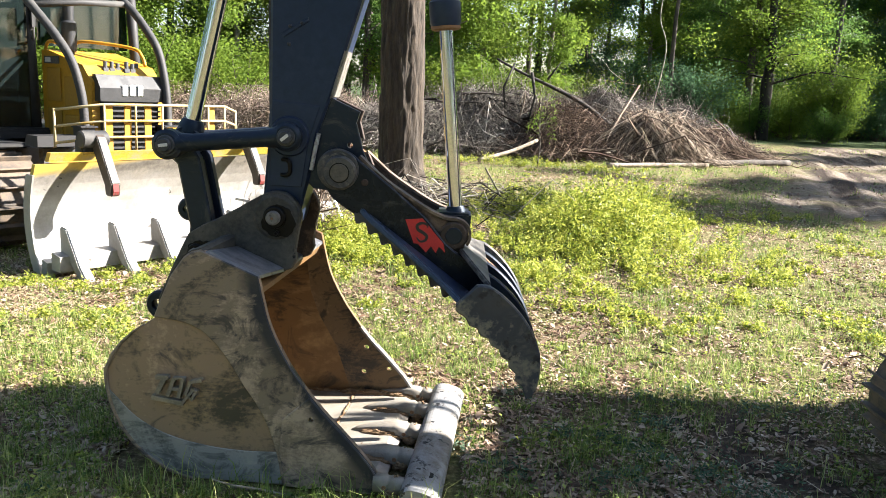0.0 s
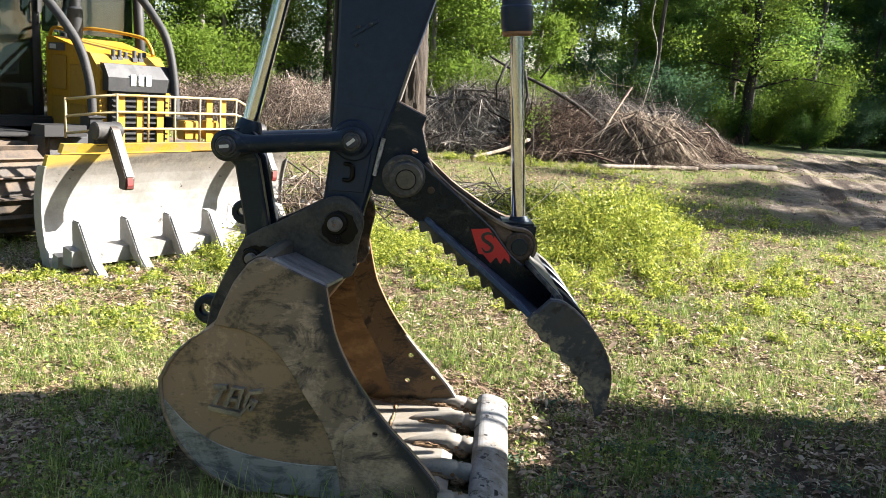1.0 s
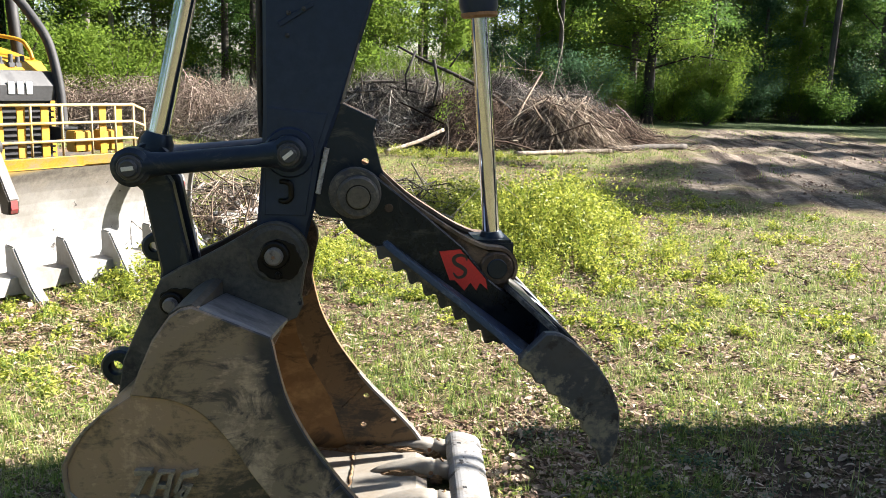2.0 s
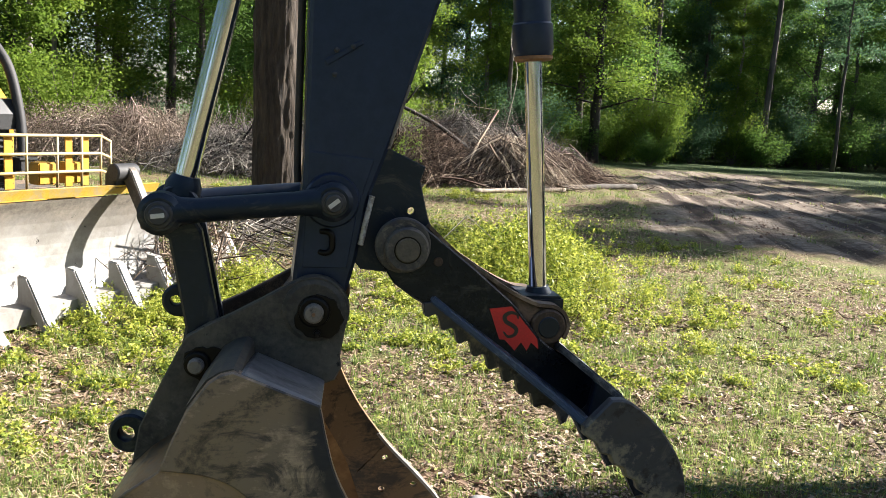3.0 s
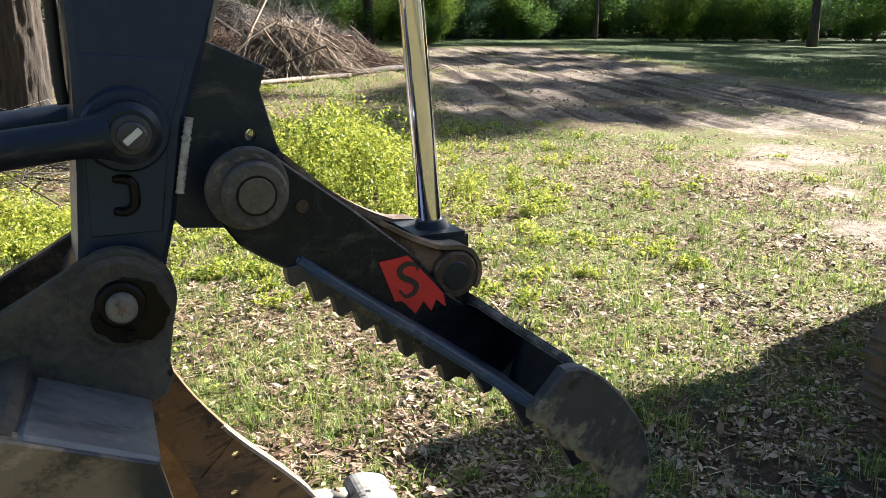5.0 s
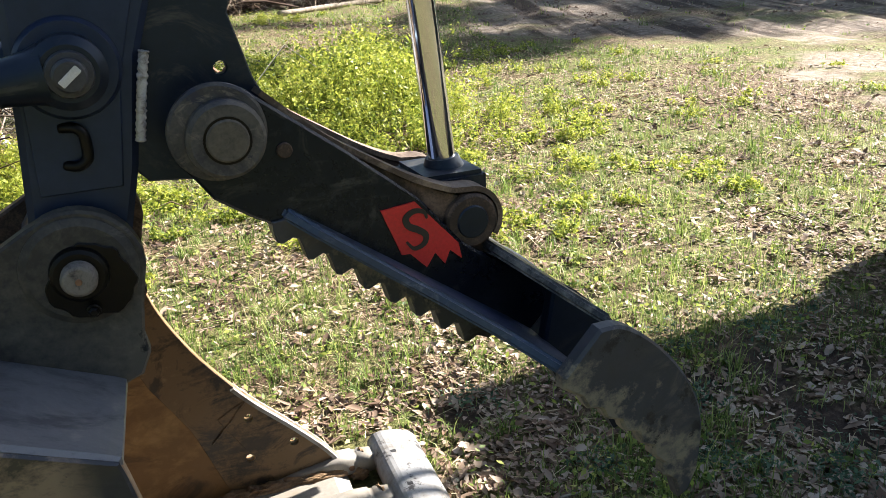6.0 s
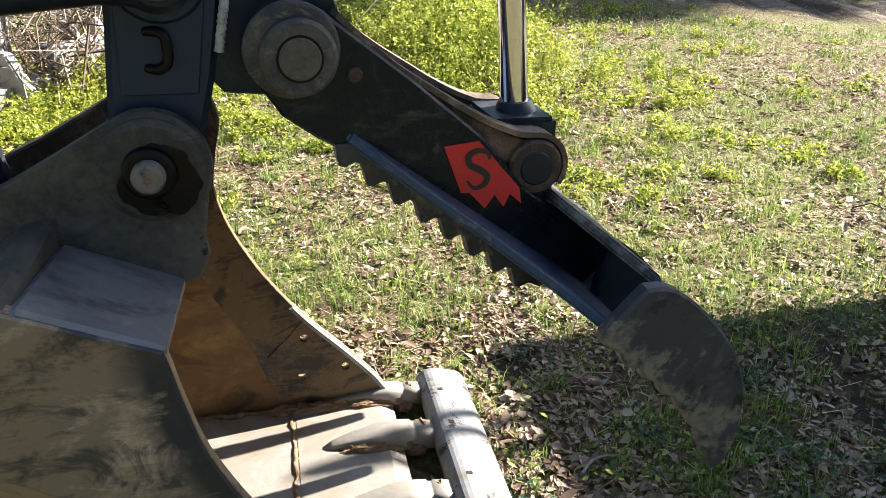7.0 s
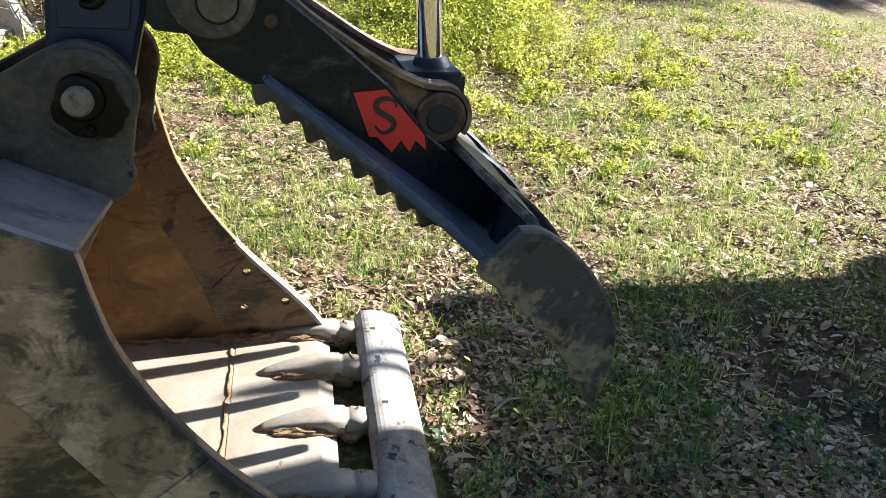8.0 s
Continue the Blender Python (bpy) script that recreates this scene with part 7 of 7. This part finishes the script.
def blades(g, x, y, h, w, name, label, mat):
    n = len(x)
    z = ground_height(x, y)
    a = g.random(n) * math.tau
    d = np.stack([np.cos(a), np.sin(a), np.zeros(n)], 1)
    s = np.stack([-np.sin(a), np.cos(a), np.zeros(n)], 1)
    p = np.stack([x, y, z], 1)
    lean = (0.15 + 0.75 * g.random(n))[:, None]
    hh, ww = h[:, None], w[:, None]
    m = p + d * hh * lean * 0.35 + np.array([0, 0, 1.0]) * hh * 0.6
    tip = p + d * hh * lean + np.array([0, 0, 1.0]) * hh * (1.0 - 0.35 * lean)
    v = np.stack([p - s * ww / 2, p + s * ww / 2, m + s * ww * 0.4, m - s * ww * 0.4, tip - s * ww * 0.06, tip + s * ww * 0.06], 1).reshape(-1, 3)
    f = (np.array([[0, 1, 2, 3], [3, 2, 5, 4]])[None] + 6 * np.arange(n)[:, None, None]).reshape(-1, 4)
    tagged(new(name, mesh_of(name, v, f, mat)), label, "grass", kind="stuff")


def field(x, y):
    """Where grass grows: 0 to 1, in patches."""
    f = np.sin(x * 1.7 + 1.3 * np.sin(y * 1.1)) * np.sin(y * 1.9 + 1.1 * np.sin(x * 1.4 + 2)) + 0.6 * np.sin(x * 5.3 + 2.0 * np.sin(y * 3.7)) * np.sin(y * 4.9 + 1.5 * np.sin(x * 4.4))
    f = f + 0.7 * np.sin(x * 11.3 + 2.4 * np.sin(y * 8.1 + 1)) * np.sin(y * 10.1 + 2.2 * np.sin(x * 9.2))
    return 1 / (1 + np.exp(-4.5 * f))


def grass_and_litter():
    g = np.random.default_rng(44)

    def spread(n, r0=1.7, r1=30.0, patch=0.0, bare=False):
        """Places thinning out with distance from the trampled middle; patch: how closely they keep to (or off) the grassy spots."""
        r = r0 * (r1 / r0) ** g.random(n)
        a = np.radians(g.uniform(-40, 60, n))
        x, y = -0.6 + np.sin(a) * r, 0.9 + np.cos(a) * r
        f = field(x, y)
        keep = g.random(n) < (1 - patch) + patch * ((1 - f) if bare else f)
        keep &= ~((x > -1.34) & (x < 0.14) & (y > 2.92) & (y < 4.20))
        track = (x - 12) * 0.912 - (y - 18) * 0.41
        keep &= ~((track > -4.3) & (0.964 * x - 0.265 * y < 11.2) & (0.65 * x + 0.76 * y > 12.4) & (y < 30)) | (g.random(n) < 0.06)
        for sx, sy, reach in SAND:
            keep &= ((x - sx) ** 2 + (y - sy) ** 2 > (reach * (0.6 + 0.8 * field(x * 1.3, y * 1.3))) ** 2) | (g.random(n) < 0.10)
        keep &= (r < 24) | (g.random(n) < 0.45)
        for sx, sy, reach in HUMUS:
            keep &= ((x - sx) ** 2 + (y - sy) ** 2 > (reach * (0.45 + 0.7 * field(x * 2.1, y * 2.1))) ** 2) | (g.random(n) < 0.30)
        keep &= ~((x > 2.0) & (y < 3.7))
        x, y, r = x[keep], y[keep], r[keep]
        return x, y, np.maximum(1.0, r / 4.5) ** 0.75

    x, y, k = spread(120000, r1=70.0, patch=0.75)
    # tufts: many blades out of one root
    tx, ty, tk = spread(11000, r1=34.0, patch=0.92)
    per = 17
    size = np.repeat(0.5 + 0.9 * g.random(len(tx)) ** 2, per)
    tk = np.repeat(tk, per)
    x = np.concatenate([x, np.repeat(tx, per) + g.normal(size=len(tk)) * 0.017 * tk])
    y = np.concatenate([y, np.repeat(ty, per) + g.normal(size=len(tk)) * 0.017 * tk])
    size = np.concatenate([np.full(len(k), 0.7), size])
    k = np.concatenate([k, tk])
    n = len(x)
    blades(g, x, y, (0.03 + 0.09 * g.random(n) ** 1.4) * size * (0.85 + 0.15 * k), (0.0018 + 0.0026 * g.random(n)) * k, "grass", "thin spring grass in tufts", M_GRASS)
    # longer grass along the foot of the bucket
    n = 420
    x = np.concatenate([g.uniform(-1.45, 0.05, n), g.normal(-1.15, 0.35, n)])
    y = np.concatenate([2.93 - 0.085 * (x[:n] + 0.7) + g.normal(size=n) * 0.05, g.normal(2.55, 0.22, n)])
    blades(g, x, y, 0.05 + 0.13 * g.random(2 * n) ** 1.6, 0.0025 + 0.003 * g.random(2 * n), "grass", "longer green grass at the foot of the bucket", M_GRASS)
    # broad-leaved seedlings
    x, y, k = spread(12000, patch=0.9)
    c = np.stack([x, y, ground_height(x, y) + 0.02 + 0.03 * g.random(len(x))], 1)
    c = (c[:, None, :] + g.normal(size=(len(c), 6, 3)) * (0.024, 0.024, 0.014)).reshape(-1, 3)
    v, f = leaf_quads(g, c, 0.0125 * np.repeat(k, 6) ** 0.6, 0.1, 0.6, 1.9)
    tagged(new("seedlings", mesh_of("seedlings", v, f, M_SEEDLING)), "scattered low broad-leaved seedlings", "weeds", kind="stuff")
    # small clumps of herbs, the excavator's shade mixed into their blue-green
    spots = ((1.138, 3.856, 0.075), (1.683, 4.133, 0.10), (1.578, 3.414, 0.09), (1.285, 3.139, 0.13), (1.40, 3.10, 0.12), (0.725, 3.194, 0.085), (0.867, 3.265, 0.07), (0.834, 3.684, 0.07), (0.606, 3.691, 0.08), (0.306, 3.293, 0.08), (0.132, 3.476, 0.07), (1.251, 3.408, 0.12), (1.141, 4.222, 0.08), (1.915, 4.176, 0.16), (0.427, 4.234, 0.09), (1.066, 3.905, 0.06), (0.373, 3.25, 0.07), (1.02, 3.45, 0.09), (1.2, 3.3, 0.09), (0.95, 3.55, 0.08), (1.32, 4.22, 0.12), (-1.5, 2.84, 0.10))
    hx, hy, hr = (np.repeat(np.array(q), 34) for q in zip(*spots))
    px, py = hx + g.normal(size=len(hx)) * hr * 0.55, hy + g.normal(size=len(hx)) * hr * 0.55
    c = np.stack([px, py, ground_height(px, py) + 0.012 + 0.045 * g.random(len(hx)) * hr / 0.1], 1)
    c = (c[:, None, :] + g.normal(size=(len(c), 4, 3)) * (0.011, 0.011, 0.008)).reshape(-1, 3)
    v, f = leaf_quads(g, c, 0.0085, 0.15, 0.55, 2.4)
    tagged(new("herbs", mesh_of("herbs", v, f, M_SHADE_HERB)), "small clumps of herbs with shade in their blue-green colour", "weeds", kind="stuff")
    # short grass under the excavator's shadow, with that shade dulling its colour
    n = 4000
    x, y = g.uniform(0.15, 2.3, n), g.uniform(3.0, 4.6, n)
    keep = g.random(n) < field(x * 1.15 + 4.9, y * 1.3 + 2.0) ** 2
    x, y = x[keep], y[keep]
    n = len(x)
    blades(g, x, y, 0.02 + 0.055 * g.random(n) ** 1.5, 0.0016 + 0.002 * g.random(n), "shade_grass", "short grass, its green dulled for the excavator's shade", M_SHADE_HERB)
    # dry straw lying about
    x, y, k = spread(40000, r1=16.0, patch=0.6, bare=True)
    keep = (x < 0.1) | (y > 4.7) | (g.random(len(x)) < 0.4)
    x, y, k = (np.concatenate(q) for q in ((x[keep], g.uniform(-4.2, -1.35, 9000)), (y[keep], g.uniform(3.2, 7.2, 9000)), (k[keep], np.full(9000, 1.1))))
    n = len(x)
    a = g.random(n) * math.tau
    d = np.stack([np.cos(a), np.sin(a), g.normal(size=n) * 0.22], 1) * ((0.02 + 0.05 * g.random(n)) * k)[:, None]
    w = np.stack([-np.sin(a), np.cos(a), np.zeros(n)], 1) * ((0.0007 + 0.0011 * g.random(n)) * k)[:, None]
    c = np.stack([x, y, ground_height(x, y) + 0.006 + 0.012 * g.random(n)], 1)
    v = np.stack([c - d - w, c - d + w, c + d + w, c + d - w], 1).reshape(-1, 3)
    tagged(new("dry_straw", mesh_of("dry_straw", v, np.arange(4 * n).reshape(n, 4), M_STRAW)), "dry pale straw lying on the ground", "straw", kind="stuff")
    # fallen leaves, curled along the middle: a fine litter and some larger whole ones
    for count, reach, longest, broad, name, label in ((135000, 18.0, 0.024, 0.0105, "fallen_leaves", "brown and pale dry fallen leaves"), (17000, 9.0, 0.043, 0.017, "large_fallen_leaves", "larger whole brown fallen leaves")):
        x, y, k = spread(count, r1=reach, patch=0.8, bare=True)
        n, k = len(x), k ** 0.55
        a = g.random(n) * math.tau
        ln, wd = (0.35 + 0.65 * g.random(n) ** 1.5) * longest * k, (0.38 + 0.62 * g.random(n)) * broad * k
        tilt = g.normal(size=n) * 0.28
        d = np.stack([np.cos(a), np.sin(a), tilt], 1) * ln[:, None]
        w = np.stack([-np.sin(a), np.cos(a), g.normal(size=n) * 0.25], 1) * wd[:, None]
        up = np.stack([np.zeros(n), np.zeros(n), wd * g.uniform(-0.2, 0.9, n)], 1)
        c = np.stack([x, y, ground_height(x, y) + 0.006 + 0.016 * g.random(n)], 1)
        v = np.stack([c - d, c - d * 0.25 + w + up, c + d * 0.4 + w * 0.8 + up, c + d, c + d * 0.4 - w * 0.8 + up, c - d * 0.25 - w + up], 1).reshape(-1, 3)
        f = (np.array([[0, 1, 2, 3], [0, 3, 4, 5]])[None] + 6 * np.arange(n)[:, None, None]).reshape(-1, 4)
        tagged(new(name, mesh_of(name, v, f, M_LITTER)), label, "leaves", kind="stuff")
    o = sticks(g, 420, (1.4, 6.6), (5.0, 4.6), 0.03, 0.22, 0.0045, M_TWIG2, "small_twigs", 0.006, 0.12)
    tagged(o, "thin broken twigs among the grass", "twigs", kind="stuff")


def dirt_clods():
    """Broken lumps of earth thrown up along the wheel ruts."""
    g = np.random.default_rng(60)
    n = 5000
    along, row = g.uniform(-8, 15, n), np.round(g.uniform(-4.6, 3.2, n) / 0.9) * 0.9 + g.normal(size=n) * 0.16
    x, y = 12 + along * 0.31 + row * 0.951, 18 + along * 0.951 - row * 0.31
    keep = (x > 4.2) & (y > 12.4) & (y < 33) & (g.random(n) < 0.15 + 0.85 * field(x * 0.7, y * 0.4))
    x, y = x[keep], y[keep]
    n = len(x)
    r = 0.010 + 0.034 * g.random(n) ** 5
    c = np.stack([x, y, ground_height(x, y) + r * 0.35], 1)
    corner = np.array([(1, 0, 0), (0.5, 0.87, 0), (-0.5, 0.87, 0), (-1, 0, 0), (-0.5, -0.87, 0), (0.5, -0.87, 0), (0.3, 0.3, 0.75), (-0.45, -0.2, 0.7)], float)
    v = c[:, None] + corner[None] * r[:, None, None] * g.uniform(0.65, 1.3, (n, 8, 3)) - np.array([0, 0, 0.3]) * r[:, None, None] * (np.arange(8) < 6)[None, :, None]
    tri = np.array([(0, 1, 6), (1, 2, 6), (2, 7, 6), (2, 3, 7), (3, 4, 7), (4, 5, 7), (5, 6, 7), (5, 0, 6)])
    f = (tri[None] + 8 * np.arange(n)[:, None, None]).reshape(-1, 3)
    tagged(new("dirt_clods", mesh_of("dirt_clods", v.reshape(-1, 3), f, M_CLOD)), "lumps of churned brown earth", "dirt", kind="stuff")


def twigs():
    """Pale dry twigs and long grass lying before the bucket."""
    for pts in (((-0.78, 2.96, 0.03), (-0.62, 2.93, 0.035), (-0.45, 2.90, 0.03), (-0.20, 2.92, 0.02)), ((-0.62, 2.93, 0.035), (-0.66, 2.88, 0.07), (-0.74, 2.84, 0.10), (-0.82, 2.86, 0.11)),
                ((-0.50, 2.90, 0.03), (-0.58, 2.84, 0.04), (-0.70, 2.80, 0.02)), ((0.34, 3.55, 0.02), (0.42, 3.60, 0.03), (0.55, 3.58, 0.02))):
        sp = smooth_curve(pts, 5)
        tagged(part("twig", tube(sp, [0.0055 - 0.0025 * i / len(sp) for i, _ in enumerate(sp)], 6), M_VINE, None), "pale dry twig lying on the grass", "twig", "twigs on the ground")


build_wood()
big_trunk()
brush_piles()
weeds()
grass_and_litter()
dirt_clods()
twigs()
